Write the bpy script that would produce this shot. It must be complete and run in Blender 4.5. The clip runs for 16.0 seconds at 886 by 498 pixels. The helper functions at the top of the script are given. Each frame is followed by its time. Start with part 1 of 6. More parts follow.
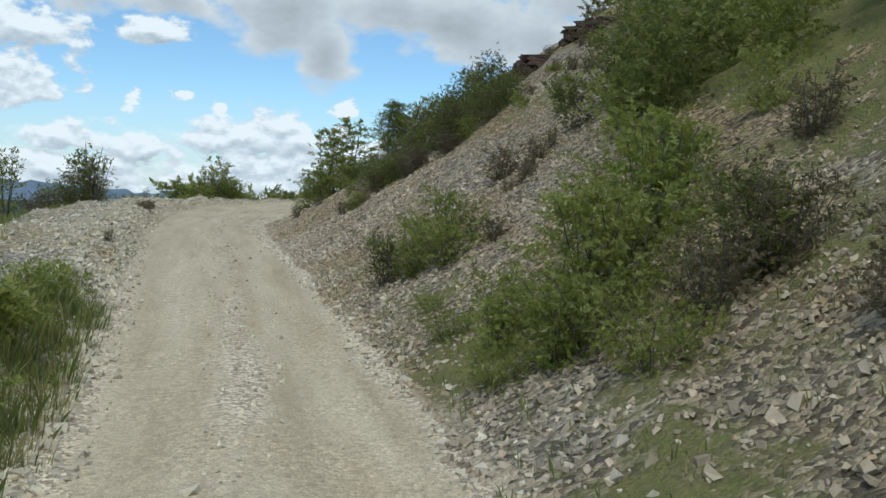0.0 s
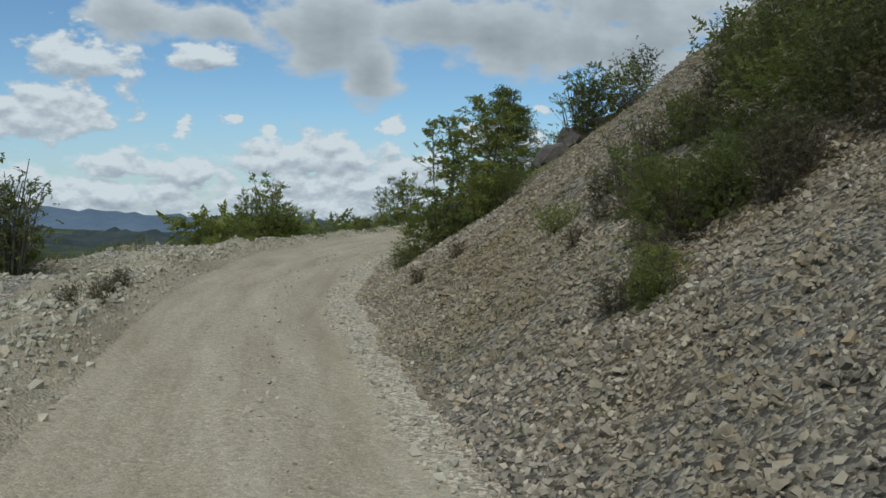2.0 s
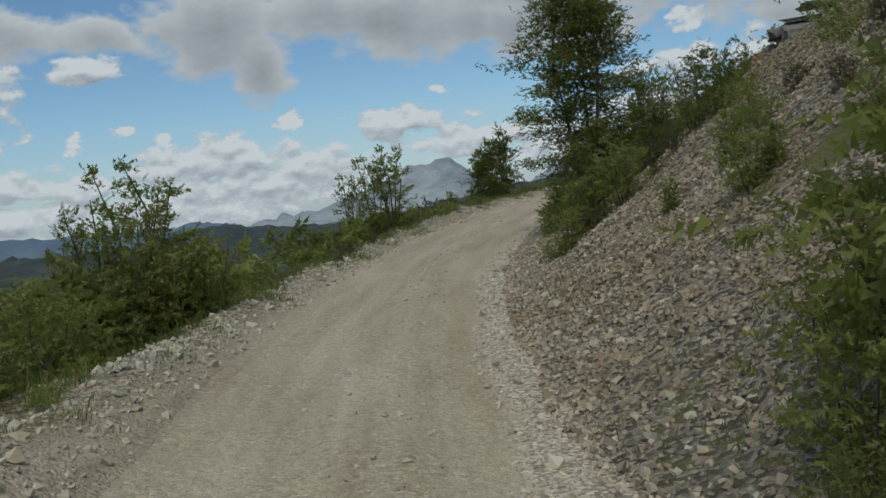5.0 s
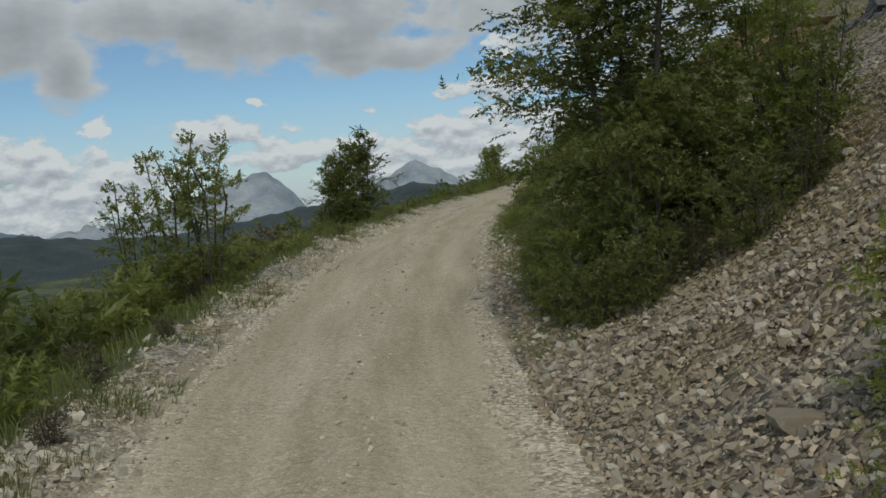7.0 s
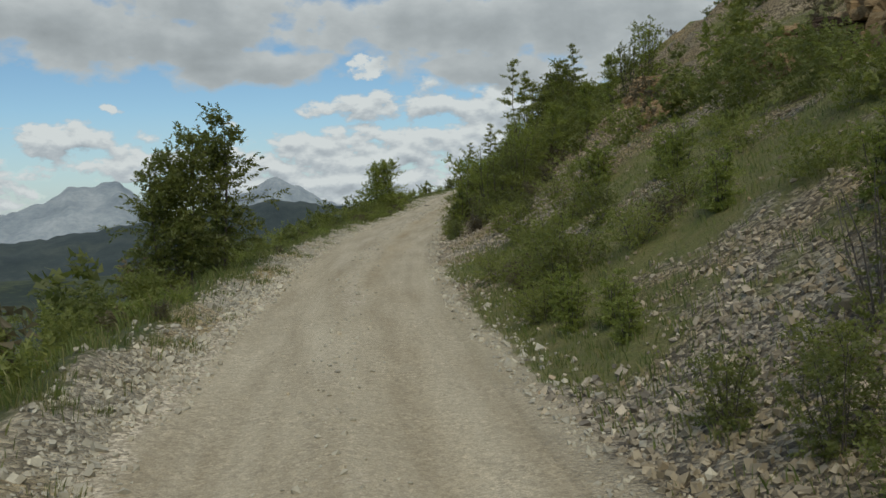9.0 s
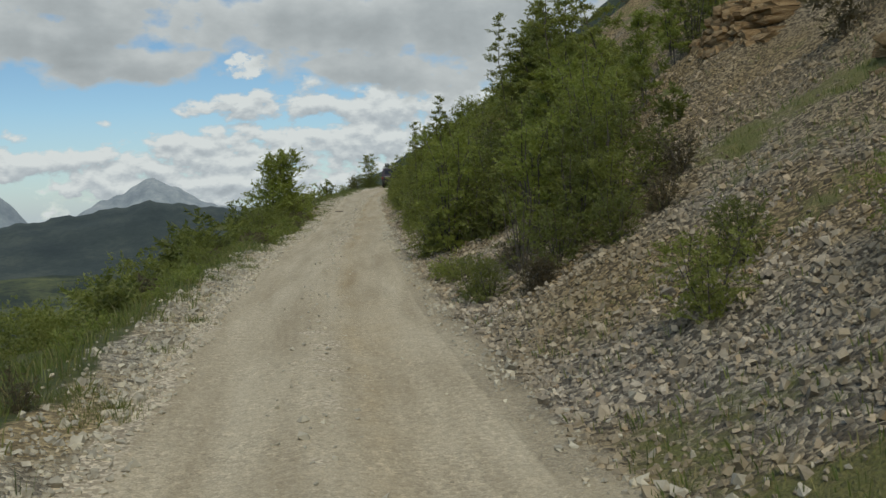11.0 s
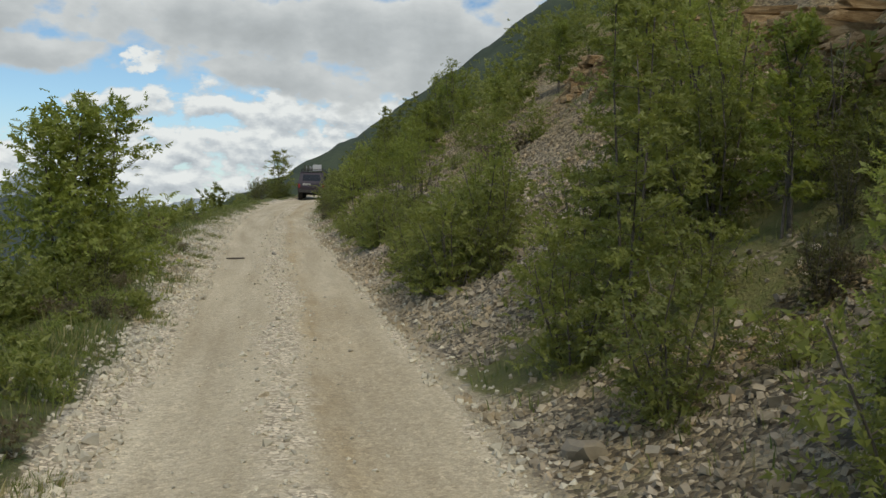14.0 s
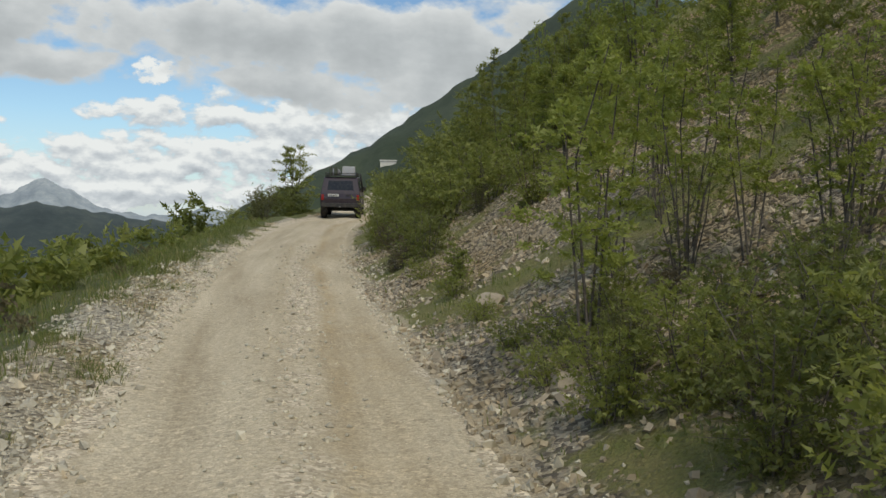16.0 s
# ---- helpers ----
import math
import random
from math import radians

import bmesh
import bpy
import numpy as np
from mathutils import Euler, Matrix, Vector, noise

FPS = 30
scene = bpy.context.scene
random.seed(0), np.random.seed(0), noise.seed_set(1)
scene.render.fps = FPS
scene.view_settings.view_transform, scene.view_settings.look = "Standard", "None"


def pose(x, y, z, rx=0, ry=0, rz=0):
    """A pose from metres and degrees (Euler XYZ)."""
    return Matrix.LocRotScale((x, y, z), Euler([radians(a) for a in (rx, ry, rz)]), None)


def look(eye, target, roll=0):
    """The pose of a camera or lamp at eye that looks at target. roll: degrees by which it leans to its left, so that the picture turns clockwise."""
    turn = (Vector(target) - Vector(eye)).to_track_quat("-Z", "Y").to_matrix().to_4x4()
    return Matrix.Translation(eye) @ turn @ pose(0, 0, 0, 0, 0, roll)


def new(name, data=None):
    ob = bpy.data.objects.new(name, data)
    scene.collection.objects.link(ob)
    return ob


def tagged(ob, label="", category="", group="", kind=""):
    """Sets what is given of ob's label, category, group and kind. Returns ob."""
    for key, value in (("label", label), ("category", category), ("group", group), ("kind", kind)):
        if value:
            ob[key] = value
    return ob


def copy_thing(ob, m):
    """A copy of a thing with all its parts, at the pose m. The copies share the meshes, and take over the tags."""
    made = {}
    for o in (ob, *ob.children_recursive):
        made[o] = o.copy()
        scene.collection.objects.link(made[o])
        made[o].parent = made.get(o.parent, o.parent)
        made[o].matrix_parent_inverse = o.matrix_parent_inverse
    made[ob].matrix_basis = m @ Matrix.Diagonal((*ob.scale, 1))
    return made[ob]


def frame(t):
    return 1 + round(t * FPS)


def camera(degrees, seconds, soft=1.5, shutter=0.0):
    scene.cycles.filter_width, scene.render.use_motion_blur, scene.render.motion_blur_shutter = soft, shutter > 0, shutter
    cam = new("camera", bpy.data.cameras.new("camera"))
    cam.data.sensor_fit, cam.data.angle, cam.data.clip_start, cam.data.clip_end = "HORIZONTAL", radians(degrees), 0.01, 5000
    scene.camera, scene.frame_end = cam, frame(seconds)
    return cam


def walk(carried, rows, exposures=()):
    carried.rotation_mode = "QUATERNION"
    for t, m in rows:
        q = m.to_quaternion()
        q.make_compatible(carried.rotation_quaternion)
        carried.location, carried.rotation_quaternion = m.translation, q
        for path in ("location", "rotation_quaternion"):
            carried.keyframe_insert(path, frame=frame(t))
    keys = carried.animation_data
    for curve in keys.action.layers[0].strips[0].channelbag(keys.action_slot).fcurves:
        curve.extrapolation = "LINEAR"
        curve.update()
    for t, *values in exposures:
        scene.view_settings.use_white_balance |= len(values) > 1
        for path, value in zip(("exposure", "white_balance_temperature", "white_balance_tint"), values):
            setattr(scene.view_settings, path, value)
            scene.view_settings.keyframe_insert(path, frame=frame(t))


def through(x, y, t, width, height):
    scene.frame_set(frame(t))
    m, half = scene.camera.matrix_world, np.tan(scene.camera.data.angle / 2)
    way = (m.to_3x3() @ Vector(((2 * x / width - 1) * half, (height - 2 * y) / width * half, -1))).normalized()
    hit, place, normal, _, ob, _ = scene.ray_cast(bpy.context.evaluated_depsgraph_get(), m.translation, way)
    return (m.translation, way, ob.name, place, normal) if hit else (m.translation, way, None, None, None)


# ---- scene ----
cam = camera(49.8, 16.0, soft=1.5)
# seconds, eye, heading to the left, pitch, roll
PATH = [
    (0, 0.005, -0.002, 1.751, -6.64, -2.88, 2.76),
    (0.5, -0.384, 4.303, 1.838, -5.17, -2.29, 2.76),
    (1, -0.873, 8.225, 1.905, -4.85, -1.71, 3.00),
    (1.5, -1.315, 12.113, 2.049, -4.36, -1.98, 2.03),
    (2, -1.739, 15.628, 2.154, -3.52, -2.22, 0.36),
    (2.5, -2.200, 19.186, 2.267, -2.62, -2.46, -1.75),
    (3, -2.682, 22.723, 2.380, -2.25, -2.78, -3.23),
    (3.2, -2.850, 23.985, 2.425, -2.21, -2.91, -3.80),
    (4.2, -3.390, 29.800, 2.530, -5.30, -3.25, -5.70),
    (5.3, -3.536, 35.817, 2.593, -10.26, -3.56, -6.44),
    (5.5, -3.488, 37.033, 2.632, -11.42, -3.74, -6.72),
    (6, -3.242, 40.074, 2.711, -14.00, -4.05, -6.36),
    (6.5, -2.824, 43.174, 2.738, -16.75, -3.72, -5.33),
    (7, -2.281, 46.381, 2.808, -19.72, -3.39, -4.60),
    (7.5, -1.714, 49.306, 2.887, -22.32, -3.45, -4.04),
    (8, -0.838, 52.766, 2.954, -24.68, -3.04, -3.26),
    (8.5, 0.217, 56.189, 3.031, -26.12, -2.82, -1.77),
    (9, 1.408, 59.670, 3.128, -28.26, -2.58, -2.00),
    (9.2, 1.921, 61.107, 3.176, -29.24, -2.51, -1.89),
    (10.2, 4.880, 68.700, 3.360, -32.90, -2.60, -2.15),
    (11.3, 8.560, 76.880, 3.521, -35.93, -2.74, -2.48),
    (11.5, 9.342, 78.452, 3.540, -36.38, -2.57, -2.48),
    (12, 11.485, 82.548, 3.738, -37.25, -2.49, -2.72),
    (12.5, 13.552, 86.432, 3.805, -37.85, -2.27, -2.24),
    (13, 15.744, 90.323, 3.924, -40.27, -2.44, -1.19),
    (13.5, 18.202, 94.480, 4.106, -41.06, -2.09, 0.18),
    (14, 20.748, 98.709, 4.300, -41.69, -2.14, 1.05),
    (14.5, 23.295, 102.872, 4.427, -42.25, -2.01, 0.94),
    (15, 25.853, 106.999, 4.562, -41.90, -1.88, 0.42),
    (15.5, 28.543, 111.378, 4.755, -40.81, -1.49, 0.77),
    (16, 31.145, 115.677, 4.860, -41.06, -1.54, 1.14),
]


def heading(x, y, z, yaw, pitch, roll):
    a, b = radians(yaw), radians(pitch)
    way = Vector((-math.sin(a) * math.cos(b), math.cos(a) * math.cos(b), math.sin(b)))
    return look((x, y, z), Vector((x, y, z)) + way, roll)


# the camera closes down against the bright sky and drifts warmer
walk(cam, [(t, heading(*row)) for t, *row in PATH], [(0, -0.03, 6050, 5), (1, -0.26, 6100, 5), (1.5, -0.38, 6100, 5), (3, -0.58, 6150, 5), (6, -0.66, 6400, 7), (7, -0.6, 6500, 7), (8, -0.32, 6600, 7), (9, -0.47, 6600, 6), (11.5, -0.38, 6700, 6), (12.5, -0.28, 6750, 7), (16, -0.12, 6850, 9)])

# ---- world and sun ----
SUN_UP, SUN_ROUND = 56, 200  # degrees above the horizon, and clockwise from +y


def nodes_of(tree):
    tree.nodes.clear()

    def add(kind, inputs=None, **settings):
        n = tree.nodes.new(kind)
        for k, v in settings.items():
            setattr(n, k, v)
        for k, v in (inputs or {}).items():
            if hasattr(v, "is_output"):
                tree.links.new(v, n.inputs[k])
            else:
                n.inputs[k].default_value = v
        return n

    return add


def ramp(add, fac, stops, interpolation="LINEAR"):
    n = add("ShaderNodeValToRGB", {"Fac": fac})
    n.color_ramp.interpolation = interpolation
    while len(n.color_ramp.elements) < len(stops):
        n.color_ramp.elements.new(0.5)
    for e, (p, c) in zip(n.color_ramp.elements, stops):
        e.position, e.color = p, (*c, 1) if isinstance(c, tuple) else (c, c, c, 1)
    return n.outputs["Color"]


def calc(add, op, a, b=0.0, c=0.0, clamp=False):
    return add("ShaderNodeMath", {0: a, 1: b, 2: c}, operation=op, use_clamp=clamp).outputs[0]


def mixed(add, fac, a, b):
    n = add("ShaderNodeMix", data_type="RGBA")
    tree = n.id_data
    for socket, v in ((n.inputs[0], fac), (n.inputs[6], a), (n.inputs[7], b)):
        if hasattr(v, "is_output"):
            tree.links.new(v, socket)
        else:
            socket.default_value = v if isinstance(v, float) else (*v, 1)
    return n.outputs[2]


world = bpy.data.worlds.new("sky")
world.use_nodes = True
scene.world = world
add = nodes_of(world.node_tree)
sky = add("ShaderNodeTexSky", sky_type="NISHITA", sun_disc=False, sun_elevation=radians(SUN_UP), sun_rotation=radians(SUN_ROUND), altitude=900, air_density=1.0, dust_density=0.15, ozone_density=2.5)
way = add("ShaderNodeTexCoord").outputs["Generated"]
part_xyz = add("ShaderNodeSeparateXYZ", {0: way})
up = part_xyz.outputs["Z"]
# compass angle and height over the horizon, in degrees
bearing = calc(add, "MULTIPLY", calc(add, "ARCTAN2", part_xyz.outputs["X"], part_xyz.outputs["Y"]), 57.2958)
height_up = calc(add, "MULTIPLY", calc(add, "ARCSINE", up), 57.2958)
# bearing, height, half width and half height of each cloud, in degrees
HEAPS = [
    (-17.4, 8.4, 2.6, 1.5), (-19.7, 5.4, 4.6, 1.5), (-10.7, 8.8, 2.1, 0.9), (-15.2, 2.5, 2.9, 1.0), (-10.3, 2.2, 2.8, 0.8), (-21.1, 1.6, 2.6, 0.8),
    (-5.0, 3.0, 4.6, 1.2), (-3.2, 3.8, 1.3, 1.0), (1.0, 2.3, 4.1, 1.0), (-2.2, 3.2, 3.4, 1.2), (6.2, 4.3, 2.4, 1.0), (11.4, 3.0, 3.4, 1.3), (20.1, 3.2, 4.4, 1.4),
    (8.0, 4.4, 1.6, 0.9), (24.0, 6.1, 3.5, 0.8), (28.9, 6.0, 3.2, 1.2), (32.8, 5.8, 2.8, 1.2),
]
BANKS = [
    (-16.6, 0.8, 9.0, 1.2), (-5.4, 0.7, 10.0, 1.5), (-1.0, 1.6, 7.0, 2.0), (18.3, 2.6, 6.0, 1.5), (26.0, 3.2, 5.0, 1.7), (30.6, 3.8, 5.5, 1.6),
    (24.0, 1.5, 12.0, 1.7), (36.8, 5.4, 4.4, 1.8), (37.0, 2.5, 9.0, 3.0),
]
PUFFS = [(-11.6, 4.8, 0.8, 0.6), (-8.7, 5.3, 0.8, 0.45), (-6.8, 4.7, 0.6, 0.5), (0.4, 5.1, 0.8, 0.8), (-16.6, 10.6, 0.9, 0.4), (24.5, 8.3, 1.6, 0.6), (9.4, 6.1, 0.5, 0.35)]
DECKS = [
    (-13.6, 11.0, 2.9, 1.2), (-9.7, 10.7, 2.2, 1.2), (-3.4, 10.9, 4.6, 2.4), (-0.6, 8.7, 1.9, 2.0), (4.0, 11.0, 7.0, 1.6), (12.6, 9.9, 9.0, 1.6), (14.6, 9.0, 6.6, 1.0),
    (6.5, 10.8, 5.0, 1.5), (14.0, 12.2, 5.0, 1.6), (16.6, 8.6, 5.6, 1.2), (30.0, 10.6, 8.6, 2.0), (32.0, 7.9, 4.6, 1.5), (35.5, 10.3, 10.0, 2.4), (43.0, 9.3, 8.8, 3.2), (52.0, 9.0, 9.0, 4.0),
]


def cluster(clouds, lift):
    """How deep inside the nearest of the clouds a direction lies: 1 in its heart, 0 at its rim."""
    spot = add("ShaderNodeCombineXYZ", {"X": bearing, "Y": calc(add, "ADD", height_up, lift)}).outputs[0]
    deep = -3.0
    for x, y, w, h in clouds:
        off = add("ShaderNodeVectorMath", {0: add("ShaderNodeVectorMath", {0: spot, 1: (x, y, 0)}, operation="SUBTRACT").outputs[0], 1: (1 / w, 1 / h, 0)}, operation="MULTIPLY").outputs[0]
        deep = calc(add, "MAXIMUM", deep, calc(add, "SUBTRACT", 1.0, add("ShaderNodeVectorMath", {0: off}, operation="LENGTH").outputs["Value"]))
    return deep


def billow(lift, scale, detail=8.0, rough=0.55):
    tall = add("ShaderNodeVectorMath", {0: add("ShaderNodeVectorMath", {0: way, 1: (0, 0, 0.31 + lift / 57.3)}, operation="ADD").outputs[0], 1: (1.0, 1.0, 1.7)}, operation="MULTIPLY").outputs[0]
    return calc(add, "SUBTRACT", add("ShaderNodeTexNoise", {"Vector": tall, "Scale": scale, "Detail": detail, "Roughness": rough}).outputs["Fac"], 0.5)


def dense(clouds, lift, scale, ragged, fill=0.0):
    return calc(add, "ADD", calc(add, "ADD", cluster(clouds, lift), fill), calc(add, "MULTIPLY", billow(lift, scale), ragged))


# where the named clouds lie; past it the sky goes on with scattered cloud of the same kind
inside = calc(add, "MULTIPLY", ramp(add, calc(add, "DIVIDE", calc(add, "ADD", bearing, 60.0), 160.0), [(0.16, 0.0), (0.24, 1.0), (0.72, 1.0), (0.80, 0.0)]), ramp(add, calc(add, "DIVIDE", height_up, 30.0), [(0.42, 1.0), (0.56, 0.0)]))
high = calc(add, "ADD", calc(add, "MAXIMUM", up, 0.0), 0.10)
layer = add("ShaderNodeCombineXYZ", {"X": calc(add, "DIVIDE", part_xyz.outputs["X"], high), "Y": calc(add, "DIVIDE", part_xyz.outputs["Y"], high), "Z": 2.7}).outputs[0]
wide_deck = calc(add, "MULTIPLY", calc(add, "SUBTRACT", add("ShaderNodeTexNoise", {"Vector": layer, "Scale": 0.9, "Detail": 10.0, "Roughness": 0.56, "Distortion": 0.25}).outputs["Fac"], 0.45), 3.0)
# flat grey cloud with bright rims
deck_dense = calc(add, "MAXIMUM", dense(DECKS, 0.0, 17.0, 3.0, 0.3), calc(add, "SUBTRACT", wide_deck, calc(add, "MULTIPLY", inside, 3.0)))
deck_mask = ramp(add, deck_dense, [(0.0, 0.0), (0.12, 0.3), (0.5, 1.0)])
deck_lit = calc(add, "SUBTRACT", deck_dense, dense(DECKS, 0.7, 17.0, 3.0, 0.3))
deck_tone = ramp(add, calc(add, "ADD", calc(add, "SUBTRACT", 0.62, calc(add, "MULTIPLY", deck_dense, 0.28)), calc(add, "MULTIPLY", deck_lit, 0.18)), [(0.12, (0.54, 0.56, 0.57)), (0.36, (0.76, 0.78, 0.79)), (0.58, (1.06, 1.06, 1.05)), (0.8, (1.28, 1.27, 1.24))])
# heaped clouds, bright on top and grey below, over banks of them along the horizon
heap_dense = calc(add, "MAXIMUM", calc(add, "MAXIMUM", dense(HEAPS, 0.0, 30.0, 3.4, 0.15), dense(BANKS, 0.0, 30.0, 3.6, 0.1)), dense(PUFFS, 0.0, 60.0, 3.2))
heap_mask = ramp(add, heap_dense, [(0.0, 0.0), (0.12, 0.4), (0.4, 1.0)])
relief = calc(add, "SUBTRACT", heap_dense, calc(add, "MAXIMUM", dense(HEAPS, 0.45, 30.0, 3.4, 0.15), dense(BANKS, 0.45, 30.0, 3.6, 0.1)))
heap_tone = ramp(add, calc(add, "ADD", calc(add, "MULTIPLY", relief, 0.42), 0.5), [(0.06, (0.62, 0.66, 0.71)), (0.40, (0.92, 0.95, 0.98)), (0.66, (1.30, 1.29, 1.26))])
haze = ramp(add, calc(add, "DIVIDE", height_up, 10.0), [(0.0, 0.85), (0.18, 0.5), (0.6, 0.0)])
mask = calc(add, "MAXIMUM", calc(add, "MAXIMUM", heap_mask, deck_mask), haze)
shade = mixed(add, deck_mask, mixed(add, heap_mask, (0.80, 0.88, 0.97), heap_tone), deck_tone)
clear = add("ShaderNodeMix", {0: 1.0, 6: sky.outputs[0], 7: (0.87, 1.0, 1.05, 1)}, data_type="RGBA", blend_type="MULTIPLY").outputs[2]
blue = add("ShaderNodeBackground", {"Color": clear, "Strength": 0.125})
cool = add("ShaderNodeMix", {0: 1.0, 6: shade, 7: (0.935, 1.0, 1.06, 1)}, data_type="RGBA", blend_type="MULTIPLY").outputs[2]
white = add("ShaderNodeBackground", {"Color": cool, "Strength": 0.71})
both = add("ShaderNodeMixShader", {0: mask, 1: blue.outputs[0], 2: white.outputs[0]})
add("ShaderNodeOutputWorld", {"Surface": both.outputs[0]})

lamp = bpy.data.lights.new("sun", "SUN")
lamp.energy, lamp.angle, lamp.color = 2.3, radians(22), (1.0, 0.92, 0.78)
sun = new("sun", lamp)
sun_way = Vector((math.sin(radians(SUN_ROUND)) * math.cos(radians(SUN_UP)), math.cos(radians(SUN_ROUND)) * math.cos(radians(SUN_UP)), math.sin(radians(SUN_UP))))
sun.matrix_world = look(sun_way * 100, (0, 0, 0))
scene.view_settings.exposure = 0.0

# ---- materials ----


def material(name):
    m = bpy.data.materials.new(name)
    m.use_nodes = True
    return m, nodes_of(m.node_tree)


def finish(add, colour, rough=0.9, bump=None, strength=0.5, distance=0.05, **more):
    b = add("ShaderNodeBsdfPrincipled", {"Base Color": colour, "Roughness": rough, **{k.replace("_", " "): v for k, v in more.items()}})
    if bump is not None:
        n = add("ShaderNodeBump", {"Height": bump, "Strength": strength, "Distance": distance})
        b.inputs["Normal"].default_value = (0, 0, 0)
        b.id_data.links.new(n.outputs[0], b.inputs["Normal"])
    add("ShaderNodeOutputMaterial", {"Surface": b.outputs[0]})


def texture(add, scale, detail=4.0, rough=0.6, where=None):
    where = where or add("ShaderNodeTexCoord").outputs["Object"]
    return add("ShaderNodeTexNoise", {"Vector": where, "Scale": scale, "Detail": detail, "Roughness": rough}).outputs["Fac"]


def cells(add, scale, where=None, feature="F1", out="Distance"):
    where = where or add("ShaderNodeTexCoord").outputs["Object"]
    return add("ShaderNodeTexVoronoi", {"Vector": where, "Scale": scale}, feature=feature).outputs[out]


def attribute(add, name):
    return add("ShaderNodeAttribute", attribute_name=name).outputs["Fac"]


def gravel(add, warm, dark, scale, gaps=0.9):
    """Crushed limestone: cells of differing grey, with dark gaps between them."""
    where = add("ShaderNodeTexCoord").outputs["Object"]
    stir = add("ShaderNodeVectorMath", {0: add("ShaderNodeTexNoise", {"Vector": where, "Scale": scale * 0.8}).outputs["Color"], "Scale": 0.5 / scale}, operation="SCALE").outputs[0]
    bent = add("ShaderNodeVectorMath", {0: where, 1: stir}, operation="ADD").outputs[0]
    tone = add("ShaderNodeSeparateColor", {0: cells(add, scale, bent, out="Color")}).outputs[0]
    gap = cells(add, scale, bent, feature="DISTANCE_TO_EDGE")
    stone = ramp(add, tone, [(0.0, tuple(v * 0.7 for v in dark)), (0.3, dark), (0.6, warm), (1.0, tuple(min(1.0, v * 1.5) for v in warm))])
    stone = mixed(add, ramp(add, calc(add, "MULTIPLY", gap, scale), [(0.03, gaps), (0.22, 0.0)]), stone, tuple(v * 0.25 for v in dark))
    return stone, gap


def dust_colour(add, tracks=False):
    if tracks:
        way = add("ShaderNodeCombineXYZ", {"X": calc(add, "MULTIPLY", attribute(add, "across"), 2.4), "Y": calc(add, "MULTIPLY", attribute(add, "along"), 0.22)}).outputs[0]
        broad = texture(add, 1.0, 6.0, 0.6, way)
    else:
        broad = texture(add, 0.5, 5.0)
    fine = texture(add, 34.0, 5.0, 0.75)
    tone = ramp(add, calc(add, "ADD", calc(add, "MULTIPLY", broad, 0.6), calc(add, "MULTIPLY", fine, 0.4)), [(0.34, (0.335, 0.276, 0.178)), (0.5, (0.45, 0.386, 0.268)), (0.64, (0.555, 0.487, 0.352))])
    speck = ramp(add, texture(add, 90.0, 3.0, 0.7), [(0.35, 0.74), (0.6, 1.12)])
    dusted = add("ShaderNodeMix", {0: 0.85, 6: tone, 7: speck}, data_type="RGBA", blend_type="MULTIPLY").outputs[2]
    where = add("ShaderNodeTexCoord").outputs["Object"]
    grit = None
    for scale in (26.0, 60.0):
        grain = ramp(add, add("ShaderNodeSeparateColor", {0: cells(add, scale, where, out="Color")}).outputs[0], [(0.0, 0.72), (0.3, 0.95), (0.75, 1.06), (1.0, 1.35)])
        dusted = add("ShaderNodeMix", {0: calc(add, "MULTIPLY", ramp(add, texture(add, 1.1, 5.0, 0.7), [(0.35, 0.35), (0.62, 0.95)]), 0.8), 6: dusted, 7: grain}, data_type="RGBA", blend_type="MULTIPLY").outputs[2]
        bead = calc(add, "SUBTRACT", 0.6, calc(add, "MULTIPLY", cells(add, scale, where), scale * 0.6))
        grit = bead if grit is None else calc(add, "ADD", grit, calc(add, "MULTIPLY", bead, 0.4))
    return dusted, calc(add, "ADD", fine, calc(add, "MULTIPLY", grit, 0.35))


def road_material():
    m, add = material("limestone_dust_road")
    loose = attribute(add, "loose")
    dust, fine = dust_colour(add, True)
    stone, gap = gravel(add, (0.52, 0.455, 0.34), (0.35, 0.295, 0.21), 36.0, 0.4)
    edge = calc(add, "ADD", loose, calc(add, "MULTIPLY", calc(add, "SUBTRACT", texture(add, 2.6, 6.0, 0.7), 0.5), 1.6), clamp=True)
    rut = calc(add, "MULTIPLY", attribute(add, "rut"), ramp(add, texture(add, 1.6, 5.0, 0.7), [(0.3, 0.2), (0.7, 1.0)]))
    dust = add("ShaderNodeMix", {0: rut, 6: dust, 7: (0.78, 0.66, 0.46, 1)}, data_type="RGBA", blend_type="MULTIPLY").outputs[2]
    colour = mixed(add, ramp(add, edge, [(0.35, 0.0), (0.75, 1.0)]), dust, stone)
    height = calc(add, "ADD", calc(add, "MULTIPLY", gap, edge), calc(add, "MULTIPLY", fine, 0.35))
    finish(add, colour, 0.95, height, 0.35, 0.010)
    return m


